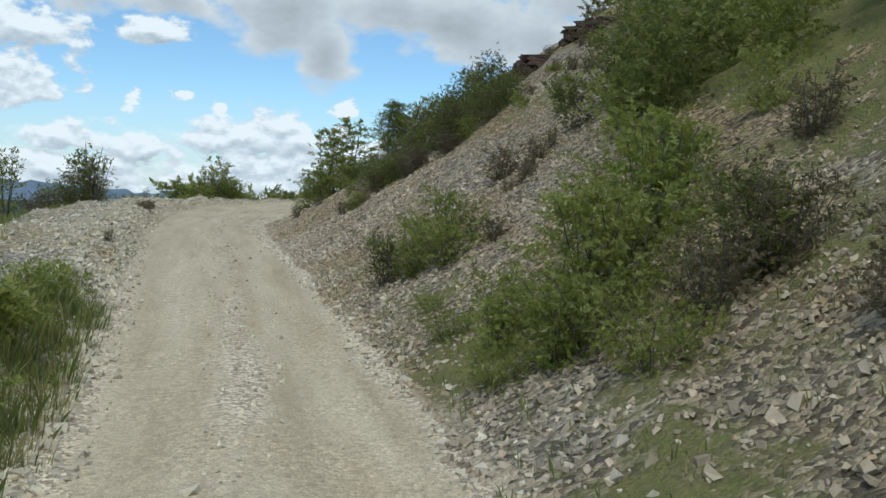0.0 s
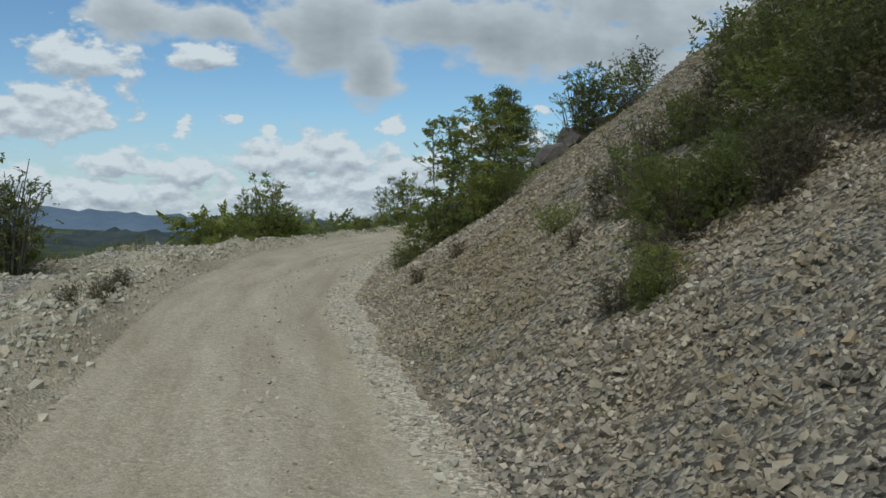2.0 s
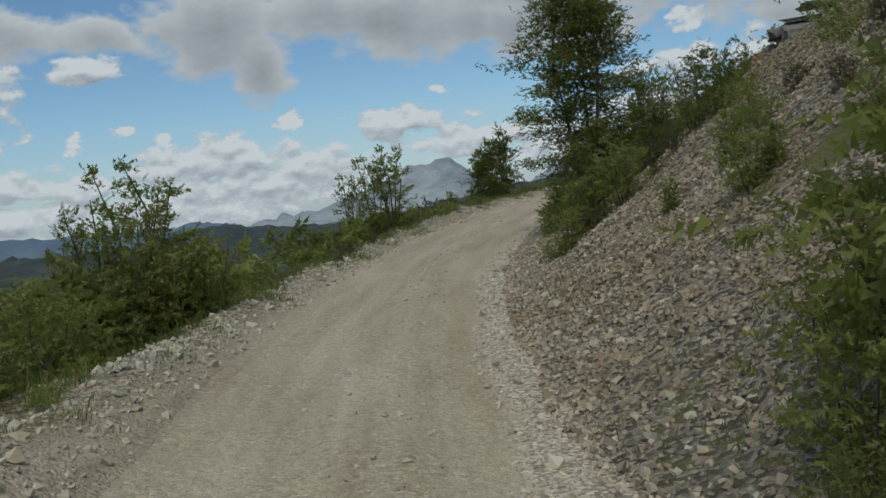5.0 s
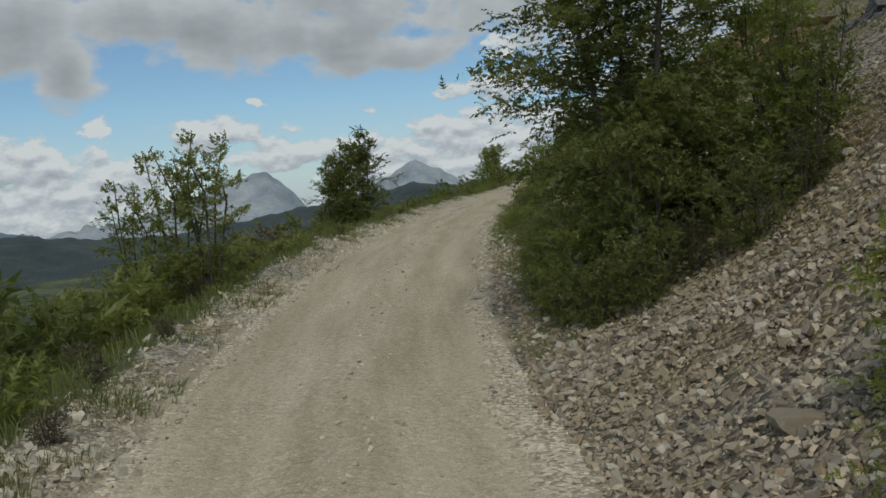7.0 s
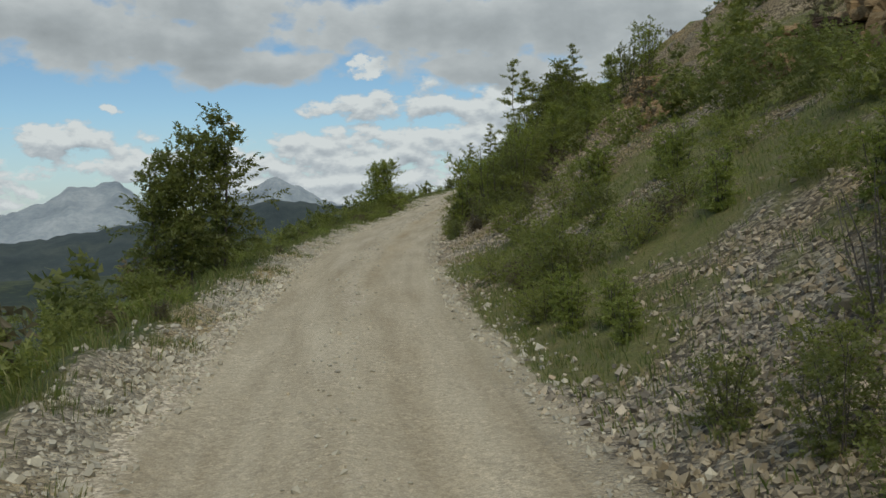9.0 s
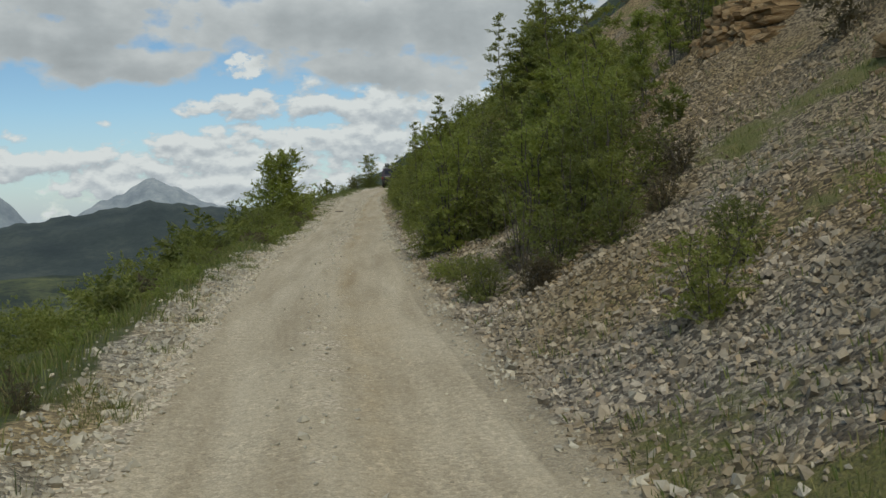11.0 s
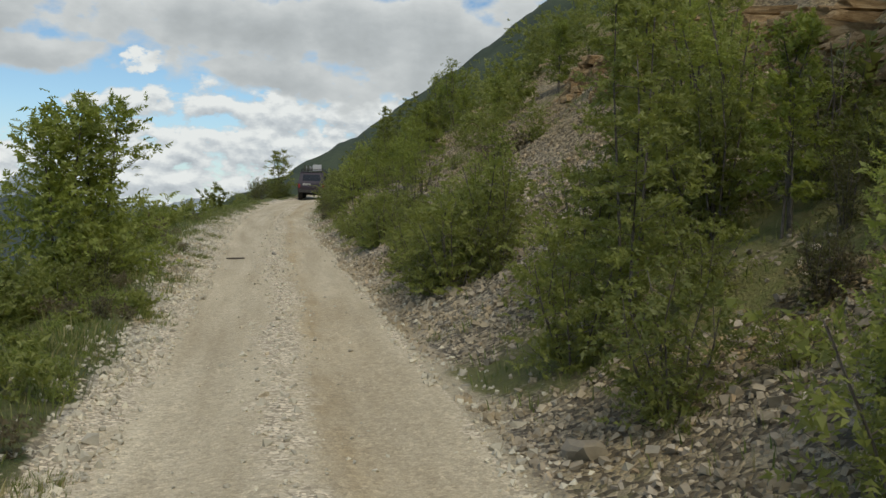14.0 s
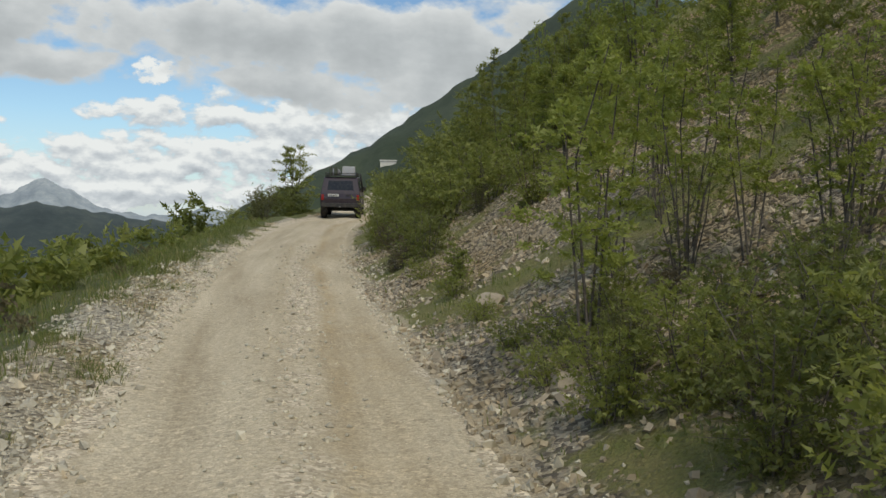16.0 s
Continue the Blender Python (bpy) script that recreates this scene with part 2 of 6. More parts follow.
def slope_material(name, green, dry, pale, dark, woods=False, gaps=0.9):
    """Scree and thin soil with grass between, blended by the sheet's own cover."""
    m, add = material(name)
    cover = attribute(add, "cover")
    tint = texture(add, 0.35, 5.0)
    stone, gap = gravel(add, pale, dark, 21.0, gaps)
    warm = add("ShaderNodeMix", {0: calc(add, "MAXIMUM", ramp(add, tint, [(0.42, 0.0), (0.62, 1.0)]), attribute(add, "ochre")), 6: stone, 7: (0.92, 0.79, 0.54, 1)}, data_type="RGBA", blend_type="MULTIPLY").outputs[2]
    grass = mixed(add, ramp(add, texture(add, 3.0, 8.0, 0.75), [(0.35, 0.0), (0.65, 1.0)]), green, dry)
    grass = mixed(add, ramp(add, texture(add, 30.0, 6.0, 0.8), [(0.4, 0.0), (0.7, 0.5)]), grass, (0.03, 0.035, 0.012))
    if woods:
        patch = calc(add, "ADD", calc(add, "MULTIPLY", texture(add, 0.011, 6.0, 0.6), 0.65), calc(add, "MULTIPLY", texture(add, 0.12, 5.0, 0.7), 0.35))
        grass = mixed(add, calc(add, "MULTIPLY", attribute(add, "woods"), ramp(add, patch, [(0.46, 1.0), (0.62, 0.0)])), grass, (0.018, 0.03, 0.016))
    blend = calc(add, "ADD", cover, calc(add, "MULTIPLY", calc(add, "SUBTRACT", texture(add, 1.7, 7.0, 0.72), 0.5), 1.5), clamp=True)
    colour = mixed(add, ramp(add, blend, [(0.4, 0.0), (0.6, 1.0)]), warm, grass)
    dusty = calc(add, "ADD", attribute(add, "dust"), calc(add, "MULTIPLY", calc(add, "SUBTRACT", texture(add, 2.3, 7.0, 0.72), 0.5), 1.3), clamp=True)
    earth, fine = dust_colour(add, True)
    colour = mixed(add, ramp(add, dusty, [(0.35, 0.0), (0.6, 0.95)]), colour, earth)
    height = calc(add, "MULTIPLY", calc(add, "ADD", calc(add, "MULTIPLY", gap, calc(add, "SUBTRACT", 1.0, calc(add, "MULTIPLY", blend, 0.85))), calc(add, "MULTIPLY", texture(add, 24.0, 5.0, 0.8), 0.4)), calc(add, "SUBTRACT", 1.0, calc(add, "MULTIPLY", dusty, 0.75)))
    finish(add, colour, 0.95, height, 1.0, 0.12)
    return m


def far_material(name, low, mid, high, scale, rock=None):
    m, add = material(name)
    n = texture(add, scale, 9.0, 0.68)
    n2 = texture(add, scale * 9, 5.0, 0.7)
    f = calc(add, "ADD", calc(add, "MULTIPLY", n, 0.7), calc(add, "MULTIPLY", n2, 0.3))
    colour = ramp(add, f, [(0.36, low), (0.5, mid), (0.64, high)])
    finish(add, colour, 1.0, n2, 0.6, 0.6 / scale * 0.02)
    return m


def leaf_material(name, dark, mid, light, through):
    m, add = material(name)
    own = add("ShaderNodeObjectInfo").outputs["Random"]
    colour = ramp(add, calc(add, "ADD", calc(add, "MULTIPLY", attribute(add, "tone"), 0.7), calc(add, "MULTIPLY", own, 0.3)), [(0.1, dark), (0.5, mid), (0.9, light)])
    a = add("ShaderNodeBsdfPrincipled", {"Base Color": colour, "Roughness": 0.55})
    b = add("ShaderNodeBsdfTranslucent", {"Color": mixed(add, 0.5, colour, through)})
    s = add("ShaderNodeMixShader", {0: 0.5, 1: a.outputs[0], 2: b.outputs[0]})
    add("ShaderNodeOutputMaterial", {"Surface": s.outputs[0]})
    return m


def bark_material(name, a, b):
    m, add = material(name)
    n = texture(add, 14.0, 6.0, 0.7)
    finish(add, ramp(add, n, [(0.35, a), (0.65, b)]), 0.9, n, 0.6, 0.02)
    return m


M_ROAD = road_material()
M_HILL = slope_material("scree_and_grass_hillside", (0.175, 0.20, 0.05), (0.28, 0.25, 0.095), (0.40, 0.35, 0.26), (0.17, 0.146, 0.108))
M_GROUND = slope_material("grassy_valley_side", (0.09, 0.125, 0.036), (0.18, 0.175, 0.065), (0.58, 0.53, 0.42), (0.38, 0.34, 0.26), True, 0.5)
M_LEAF = leaf_material("green_leaf", (0.115, 0.134, 0.034), (0.20, 0.222, 0.057), (0.29, 0.31, 0.09), (0.38, 0.42, 0.065))
M_LEAF_DARK = leaf_material("dark_green_leaf", (0.09, 0.106, 0.031), (0.145, 0.164, 0.047), (0.22, 0.24, 0.072), (0.29, 0.33, 0.055))
M_LEAF_BRIGHT = leaf_material("bright_green_leaf", (0.13, 0.16, 0.032), (0.225, 0.265, 0.058), (0.32, 0.355, 0.092), (0.42, 0.47, 0.065))
M_LEAF_FRESH = leaf_material("fresh_green_leaf", (0.11, 0.135, 0.03), (0.21, 0.25, 0.055), (0.32, 0.36, 0.10), (0.36, 0.41, 0.06))
M_LEAF_DULL = leaf_material("dull_brown_green_leaf", (0.062, 0.062, 0.026), (0.105, 0.108, 0.042), (0.165, 0.165, 0.065), (0.2, 0.2, 0.05))
M_LEAF_DRY = leaf_material("dry_brown_leaf", (0.07, 0.06, 0.035), (0.14, 0.115, 0.065), (0.22, 0.185, 0.10), (0.2, 0.17, 0.07))
M_BARK = bark_material("grey_brown_bark", (0.06, 0.05, 0.04), (0.16, 0.14, 0.115))
# dark forest green, with the blue of distant haze mixed into it
M_FOREST = far_material("haze_tinted_forest", (0.025, 0.038, 0.04), (0.042, 0.058, 0.055), (0.075, 0.09, 0.075), 0.012)
# the haze of distance is put into these two colours as pale blue-grey
M_PEAK = far_material("haze_paled_rock", (0.19, 0.23, 0.26), (0.29, 0.33, 0.35), (0.42, 0.45, 0.46), 0.006)
M_BLUE = far_material("haze_blue_ridge", (0.10, 0.15, 0.21), (0.13, 0.185, 0.25), (0.17, 0.22, 0.28), 0.004)
M_WOODS = far_material("wooded_mountain", (0.022, 0.036, 0.02), (0.036, 0.052, 0.028), (0.058, 0.075, 0.04), 0.02)
M_MEADOW = far_material("green_meadow_hill", (0.018, 0.03, 0.016), (0.045, 0.062, 0.026), (0.11, 0.125, 0.05), 0.022)

# ---- the road's line and the lie of the land ----
# x, y, z and bank in degrees (left side up where positive), every 8 m or so
LINE = [
    (3.5, -40, -0.9, 2.8), (2.8, -32, -0.7, 2.8), (1.4, -16, -0.35, 2.8), (0.7, -8, -0.17, 2.8),
    (0.0, 0.0, 0.0, 2.8), (-0.81, 7.8, 0.17, 2.6), (-1.8, 16.0, 0.42, 0.0), (-2.77, 23.52, 0.65, -3.5), (-3.49, 31.88, 0.78, -5.8),
    (-3.21, 39.79, 0.94, -6.1), (-2.02, 47.56, 1.09, -4.4), (0.05, 55.51, 1.27, -2.5), (2.63, 62.95, 1.48, -1.9), (5.62, 70.37, 1.66, -2.2),
    (9.04, 77.73, 1.82, -2.5), (12.73, 84.85, 2.02, -2.2), (16.55, 91.64, 2.24, -0.7), (20.75, 98.68, 2.53, 0.7), (24.86, 105.39, 2.77, 0.8),
    (29.04, 112.22, 3.0, 0.8), (33.2, 119.1, 3.28, 0.5), (37.3, 126.0, 3.6, 0.0), (41.6, 132.9, 3.95, 0.0), (46.2, 139.5, 4.32, 0.0), (51.2, 145.9, 4.72, 0.0), (58.6, 153.0, 5.28, 0.0), (64.4, 158.6, 6.1, 0.0), (72.0, 165.9, 7.3, 0.0),
]


def spline(rows, count):
    """Points at even steps along a smooth line through the rows."""
    p = np.array(rows, float)
    k = np.r_[0, np.cumsum(np.hypot(*np.diff(p[:, :2], axis=0).T))]
    m = np.gradient(p, k, axis=0)
    x = np.linspace(0, k[-1], count)
    i = np.clip(np.searchsorted(k, x, side="right") - 1, 0, len(k) - 2)
    h = (k[i + 1] - k[i])[:, None]
    t = (x - k[i])[:, None] / h
    return (2 * t**3 - 3 * t**2 + 1) * p[i] + (t**3 - 2 * t**2 + t) * h * m[i] + (-2 * t**3 + 3 * t**2) * p[i + 1] + (t**3 - t**2) * h * m[i + 1]


CENTRE = spline(LINE, 900)
ALONG = np.r_[0, np.cumsum(np.hypot(*np.diff(CENTRE[:, :2], axis=0).T))]
ALONG -= ALONG[np.argmin(np.hypot(CENTRE[:, 0], CENTRE[:, 1]))]
S0, S1 = ALONG[0], ALONG[-1]


def line_at(s):
    """x, y, z, bank slope and the way's direction at s metres along the road; straight on past the ends."""
    s = np.asarray(s, float)
    q = np.stack([np.interp(s, ALONG, CENTRE[:, c]) for c in range(4)], -1)
    e = 0.6
    c = np.clip(s, S0 + e, S1 - e)
    d = np.stack([np.interp(c + e, ALONG, CENTRE[:, k]) - np.interp(c - e, ALONG, CENTRE[:, k]) for k in range(2)], -1)
    d /= np.linalg.norm(d, axis=-1, keepdims=True)
    over = s - np.clip(s, S0, S1)
    return q[..., 0] + over * d[..., 0], q[..., 1] + over * d[..., 1], q[..., 2] + 0.03 * np.clip(over, -60, 200), np.tan(np.radians(q[..., 3])), d


def waves(x, y, size, seed=0.0):
    """Smooth uneven waves between about -1 and 1, some size metres long."""
    a, b = x * 6.283 / size, y * 6.283 / size
    return (np.sin(a + seed + 1.3 * np.sin(0.6 * b + seed)) + np.sin(1.31 * b - 0.7 * a + 2.1 * seed + 1.1 * np.sin(0.8 * a)) + 0.6 * np.sin(2.3 * a + 1.9 * b + seed * 3) + 0.4 * np.sin(3.7 * b - 2.9 * a)) / 2.6


def bump(x, at, width):
    return np.exp(-(((x - at) / width) ** 2))


def ease(x, a, b):
    t = np.clip((x - a) / (b - a), 0, 1)
    return t * t * (3 - 2 * t)


def toe(s):
    """How far to the right of the road's middle the hillside begins."""
    return 1.5 + 0.5 * ease(s, 50, 62) - 0.35 * ease(s, 100, 118) + 0.12 * waves(s, s * 0, 7.0)


def left_edge(s):
    """How far to the left of the middle the worn track ends."""
    return np.interp(s, [-5, 6, 12, 18, 30, 44, 54, 66, 76, 96, 108, 124, 136, 150], [0.85, 0.9, 1.15, 1.45, 1.7, 1.6, 1.4, 1.27, 1.15, 1.32, 1.12, 1.18, 1.22, 1.05]) + 0.06 * waves(s, s * 0, 4.0, 3.0)


def right_edge(s):
    """How far to the right of the middle the worn track ends."""
    return np.interp(s, [-5, 16, 32, 42, 54, 61, 68, 96, 104, 140, 150], [1.5, 1.4, 0.95, 1.1, 1.25, 1.6, 1.85, 1.8, 1.55, 1.6, 1.6]) - 0.15 + 0.08 * waves(s, s * 0, 5.0, 6.0)


def shelf(s):
    """Where the verge spreads into a flat heap of stones."""
    return ease(s, 12, 18) * (1 - ease(s, 34, 48))


def lie(s, u):
    """Height of the ground over the road's middle line, s along and u to the right of it."""
    s, u = np.broadcast_arrays(np.asarray(s, float), np.asarray(u, float))
    bank = line_at(s)[3]
    h = bank * np.clip(u, -2.2, 2.2)
    road_on = 1 - ease(np.abs(u), 1.2, 1.7)
    h += road_on * (0.035 * bump(u, 0.02, 0.33) - 0.03 * bump(u, -0.75, 0.3) - 0.03 * bump(u, 0.75, 0.3) + 0.004 * waves(s, u * 3, 5.0, 1.0))
    # right: the hillside of scree
    d = np.clip(u - toe(s), 0, None)
    far = np.minimum(d, 70) + 0.25 * np.clip(d - 70, 0, None)
    steep = 0.74 - 0.10 * ease(s, 40, 60) + 0.06 * ease(s, 95, 120)
    h += steep * far - 0.42 * (1 - np.exp(-d / 1.1))
    h += np.minimum(d, 12) * 0.05 * waves(s, u, 9.0, 2.0) + np.clip(d - 3, 0, 25) * 0.045 * waves(s, u, 23.0, 5.0) + 0.05 * ease(d, 0.1, 1) * waves(s * 1.7, u * 1.7, 2.1, 4.0)
    # left: a stony bank, then the fall to the valley
    v = -u
    bank_high = 0.42 - 0.27 * ease(s, 38, 46) + 0.10 * bump(s, 68, 7)
    wide = shelf(s)
    h += bank_high * np.maximum(bump(v, 2.05, 0.45) * (1 - 0.35 * wide), 0.6 * wide * ease(v, 1.5, 2.3) * (1 - ease(v, 3.9, 5.0))) * (0.8 + 0.5 * waves(s, v, 4.3, 3.0))
    e = np.clip(v - 2.3 - 2.2 * wide, 0, None)
    fall = 0.24 * e + 0.36 * np.clip(e - 1.3, 0, None)
    fall = 95 * (1 - np.exp(-fall / 95))
    h -= fall * (1 + 0.10 * waves(s, v, 31.0, 6.0))
    h += 0.10 * ease(e, 0, 1.5) * waves(s * 1.3, v * 1.3, 3.1, 7.0)
    h += ease(v, 120, 400) * 10 * waves(s, v, 340.0, 1.5) + ease(v, 900, 2500) * 12 * waves(s, v, 900.0, 0.4)
    return h


def place(s, u, sink=0.0):
    x, y, z, _, d = line_at(s)
    return Vector((float(x + d[..., 1] * u), float(y - d[..., 0] * u), float(z + lie(s, u)) - sink))


def mesh_of(name, verts, faces, mat, smooth=True):
    me = bpy.data.meshes.new(name)
    me.from_pydata([tuple(v) for v in verts] if not isinstance(verts, list) else verts, [], faces)
    me.materials.append(mat)
    if smooth:
        me.polygons.foreach_set("use_smooth", [True] * len(me.polygons))
    me.update()
    return me


def steps(near_a, near_b, step, far_a, far_b, grow=1.18):
    out = list(np.arange(near_a, near_b + 1e-6, step))
    w = step
    while out[-1] < far_b:
        w *= grow
        out.append(min(out[-1] + w, far_b))
    low, w = [], step
    x = near_a
    while x > far_a:
        w *= grow
        x = max(x - w, far_a)
        low.append(x)
    return np.array(low[::-1] + out)


def sheet(name, s_rows, u_rows, mat, attributes):
    """A piece of the ground over rows along and across the road, with its cover stored at each point."""
    s, u = np.meshgrid(s_rows, u_rows, indexing="ij")
    x, y, z, _, d = line_at(s)
    verts = np.stack([x + d[..., 1] * u, y - d[..., 0] * u, z + lie(s, u)], -1).reshape(-1, 3)
    n, m = s.shape
    i = np.arange(n * m).reshape(n, m)
    faces = np.stack([i[:-1, :-1], i[:-1, 1:], i[1:, 1:], i[1:, :-1]], -1).reshape(-1, 4)
    me = mesh_of(name, verts.tolist(), faces.tolist(), mat)
    for key, values in attributes(s, u).items():
        me.attributes.new(key, "FLOAT", "POINT").data.foreach_set("value", values.ravel().astype(np.float32))
    return tagged(new(name, me), kind="structure")


def road_cover(s, u):
    at = 0.12 + 0.3 * ease(s, 126, 140) + 0.10 * waves(s, s * 0, 11.0, 3.0)
    middle = (0.62 - 0.35 * ease(s, 18, 30) * (1 - ease(s, 60, 70))) * bump(u, at, 0.30) * (0.6 + 0.4 * waves(s, u, 13, 2)) + 0.5 * ease(s, 95, 112) * bump(u, at, 0.30) * (0.75 + 0.55 * waves(s, u * 2, 3.4, 2.0)) + 0.35 * bump(s, 10, 5) * bump(u, 0.15, 0.25)
    rut = ease(s, 66, 95) * bump(u, at + 0.36, 0.13) * (0.65 + 0.5 * waves(s, u, 8.0, 4.0)) + 0.5 * bump(u, at + 0.72, 0.22) * (0.4 + 0.6 * waves(s, u, 15.0, 1.0))
    rut = rut + 0.9 * bump(s, 11, 4) * bump(u, 0.2, 0.22) * (0.4 + 0.9 * waves(s, u * 3, 2.2, 4.0))
    return {"along": s, "across": u, "rut": np.clip(rut, 0, 1), "loose": middle + 0.85 * ease(u - right_edge(s), -0.3, 0.15) + 0.85 * ease(-u - left_edge(s), -0.3, 0.12)}


def hill_cover(s, u):
    d = u - toe(s)
    # how far grass and moss have grown over the scree, stretch by stretch
    brown = bump(s, 89, 5) * ease(d, 2.5, 4)
    grown = np.interp(s, [-5, 2, 12, 15, 22, 26, 34, 40, 44, 53, 57, 63, 66, 70, 79, 82, 85, 97, 103, 106, 109, 114, 116, 124, 129, 140], [0.5, 0.42, 0.36, 0.04, 0.02, 0.12, 0.08, 0.3, 0.03, 0.03, 0.35, 0.25, 0.28, 0.62, 0.6, 0.42, 0.08, 0.02, 0.04, 0.06, 0.4, 0.4, 0.06, 0.08, 0.24, 0.36])
    green = grown + 0.3 * brown + 0.28 * ease(d, 4.0, 5.6) * bump(s, 19, 6) + 0.20 * ease(d, 5, 11) * (1 - ease(s, 55, 65)) + (0.3 + 0.45 * (1 - ease(s, 4, 9))) * ease(d, 3.6, 5.6) * (1 - ease(s, 18, 25)) + 0.24 * waves(s, u, 8.0, 3.3) + 0.5 * ease(waves(s + 0.35 * u, u * 0.15, 4.2, 2.4), 0.25, 0.8) * bump(s, 46, 9) * ease(d, 0.8, 2.0) + 0.34 * waves(s + 0.5 * u, u * 0.25, 5.5, 1.7) * ease(s, 56, 66) - 0.3 * bump(s, 66.3, 2.2) * bump(d, 1.6, 1.2) + 0.3 * bump(d, 0.6, 0.5) * (0.3 + 0.5 * waves(s, u, 3.7, 1))
    return {"along": s, "across": u, "ochre": (ease(s, 80, 90) + 1 - ease(s, 12, 16)) * ease(d, 3, 5) * (0.8 + 0.4 * waves(s, u, 6.0, 5.0)), "cover": green, "dust": 0.95 * (1 - ease(u - right_edge(s) + 0.1 * waves(s, u, 1.9, 2), 0.0, 0.45))}


def valley_cover(s, u):
    v = -u - 2.3 * shelf(s) * ease(-u, 1.5, 3)
    return {"along": s, "across": u, "dust": 0.95 * (1 - ease(-u - left_edge(s) - 1.2 * shelf(s) * ease(-u, 1.5, 3), 0.0, 0.5)), "woods": ease(v, 25, 90), "cover": 0.12 + 0.85 * ease((v - left_edge(s)) * np.interp(s, [98, 104, 113, 118], [1, 1.9, 1.9, 1.2]), 0.45, 1.1) * ease(s, 30, 44) + 0.8 * ease(v, 2.1, 3.2) + 0.25 * waves(s, v, 5.0, 2.2) - 0.7 * ease(s, 120, 125) * (1 - ease(s, 138, 144)) * (1 - ease(v, 2.8, 3.8)) - 0.25 * (1 - ease(s, 30, 42)) * (1 - ease(v, 2.5, 5)) + 0.9 * bump(s, 8.5, 4.5) * ease(v, 1.6, 2.0)}


S_ROWS = steps(-16, 172, 0.4, -3600, 3600, 1.25)
EDGE_L, EDGE_R = -1.45, 1.45
road = sheet("road", S_ROWS[(S_ROWS > -60) & (S_ROWS < 260)], np.linspace(EDGE_L, EDGE_R, 25), M_ROAD, road_cover)
hillside = sheet("hillside", S_ROWS, np.r_[EDGE_R, steps(1.6, 9.0, 0.22, 1.6, 160, 1.12)], M_HILL, hill_cover)
ground = sheet("ground", S_ROWS, -np.r_[steps(1.6, 6.0, 0.2, 1.6, 4400, 1.14)[::-1], -EDGE_L], M_GROUND, valley_cover)
tagged(road, "pale dusty limestone track with two worn wheel ruts", "road")
tagged(hillside, "steep scree slope with thin grass above the track", "slope")
tagged(ground, "grassy verge falling away to a wide green valley", "ground")

# ---- far hills ----


def ridge(name, label, mat, centre, az, r, crest, seed, base=-100, n=(150, 26), rough=0.06):
    """A hill range: its crest line is a height by compass angle, falling to the valley before and behind."""
    a = np.radians(np.linspace(*az, n[0]))[:, None]
    k = np.linspace(0, 1, n[1])[None, :]
    dist = r[0] + (r[1] - r[0]) * k
    x, y = centre[0] + dist * np.sin(a), centre[1] + dist * np.cos(a)
    top = crest(np.degrees(a)) * (r[0] + (r[1] - r[0]) * 0.55)
    ends = ease(np.degrees(a), az[0], az[0] + 5) * (1 - ease(np.degrees(a), az[1] - 5, az[1]))
    top = base - 20 + (top - base + 20) * ends
    shape = np.where(k < 0.55, ease(k, 0, 0.55) ** 0.85, 1 - 0.6 * ease(k, 0.55, 1))
    size = (r[1] - r[0]) * 0.35
    z = base + (top - base) * shape + rough * (r[1] - r[0]) * waves(x, y, size, seed) * k * (1 - 0.85 * bump(k, 0.55, 0.12)) + rough * 0.25 * (r[1] - r[0]) * waves(x, y, size * 0.27, seed + 2) * k * 0.4
    i = np.arange(n[0] * n[1]).reshape(n)
    faces = np.stack([i[:-1, :-1], i[1:, :-1], i[1:, 1:], i[:-1, 1:]], -1).reshape(-1, 4)
    ob = new(name, mesh_of(name, np.stack([x + 0 * k, y + 0 * k, z], -1).reshape(-1, 3).tolist(), faces.tolist(), mat))
    return tagged(ob, label, "mountain", kind="structure")


def tanel(*terms):
    """A crest as the tangent of its elevation: a base and (height, angle, left width, right width) humps, in degrees."""
    base, humps = terms[0], terms[1:]

    def crest(a):
        e = base + 0 * a
        for high, at, left, right in humps:
            d = np.where(a < at, (at - a) / left, (a - at) / right)
            e = e + high * np.clip(1 - d, 0, None) ** 1.15
        return np.tan(np.radians(e + 0.06 * np.sin(a * 2.9) + 0.04 * np.sin(a * 7.3 + 1)))

    return crest


MID = (4, 62)
ridge("mountain_peak", "hazy pale grey pyramid mountain far across the valley", M_PEAK, MID, (10, 33), (3600, 4500), tanel(0.2, (1.95, 18.5, 4.4, 4.0), (0.45, 27.3, 2.5, 3.0)), 1.0)
ridge("mountain_massif", "broad hazy pale limestone mountain far across the valley", M_PEAK, MID, (-8, 15), (3000, 3900), tanel(-0.7, (1.95, 7.0, 8.0, 7.0), (1.6, 9.7, 4.5, 4.0)), 2.0)
ridge("forest_hill", "dark haze-blue wooded hill range across the valley", M_FOREST, MID, (-12, 34), (1300, 2300), tanel(-1.1, (1.95, 18.3, 14.0, 7.0), (0.7, -5.0, 5.0, 5.0), (1.2, 26, 8, 10)), 3.0, rough=0.025)
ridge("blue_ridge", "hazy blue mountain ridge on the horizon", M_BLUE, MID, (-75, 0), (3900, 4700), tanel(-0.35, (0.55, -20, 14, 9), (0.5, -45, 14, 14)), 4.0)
ridge("meadow_hill", "green meadow hill with dark scrub beyond the valley", M_MEADOW, (-2, 22), (-60, -10), (500, 950), tanel(-3.4, (3.3, -24, 14, 8.5), (2.5, -42, 12, 12)), 5.0)
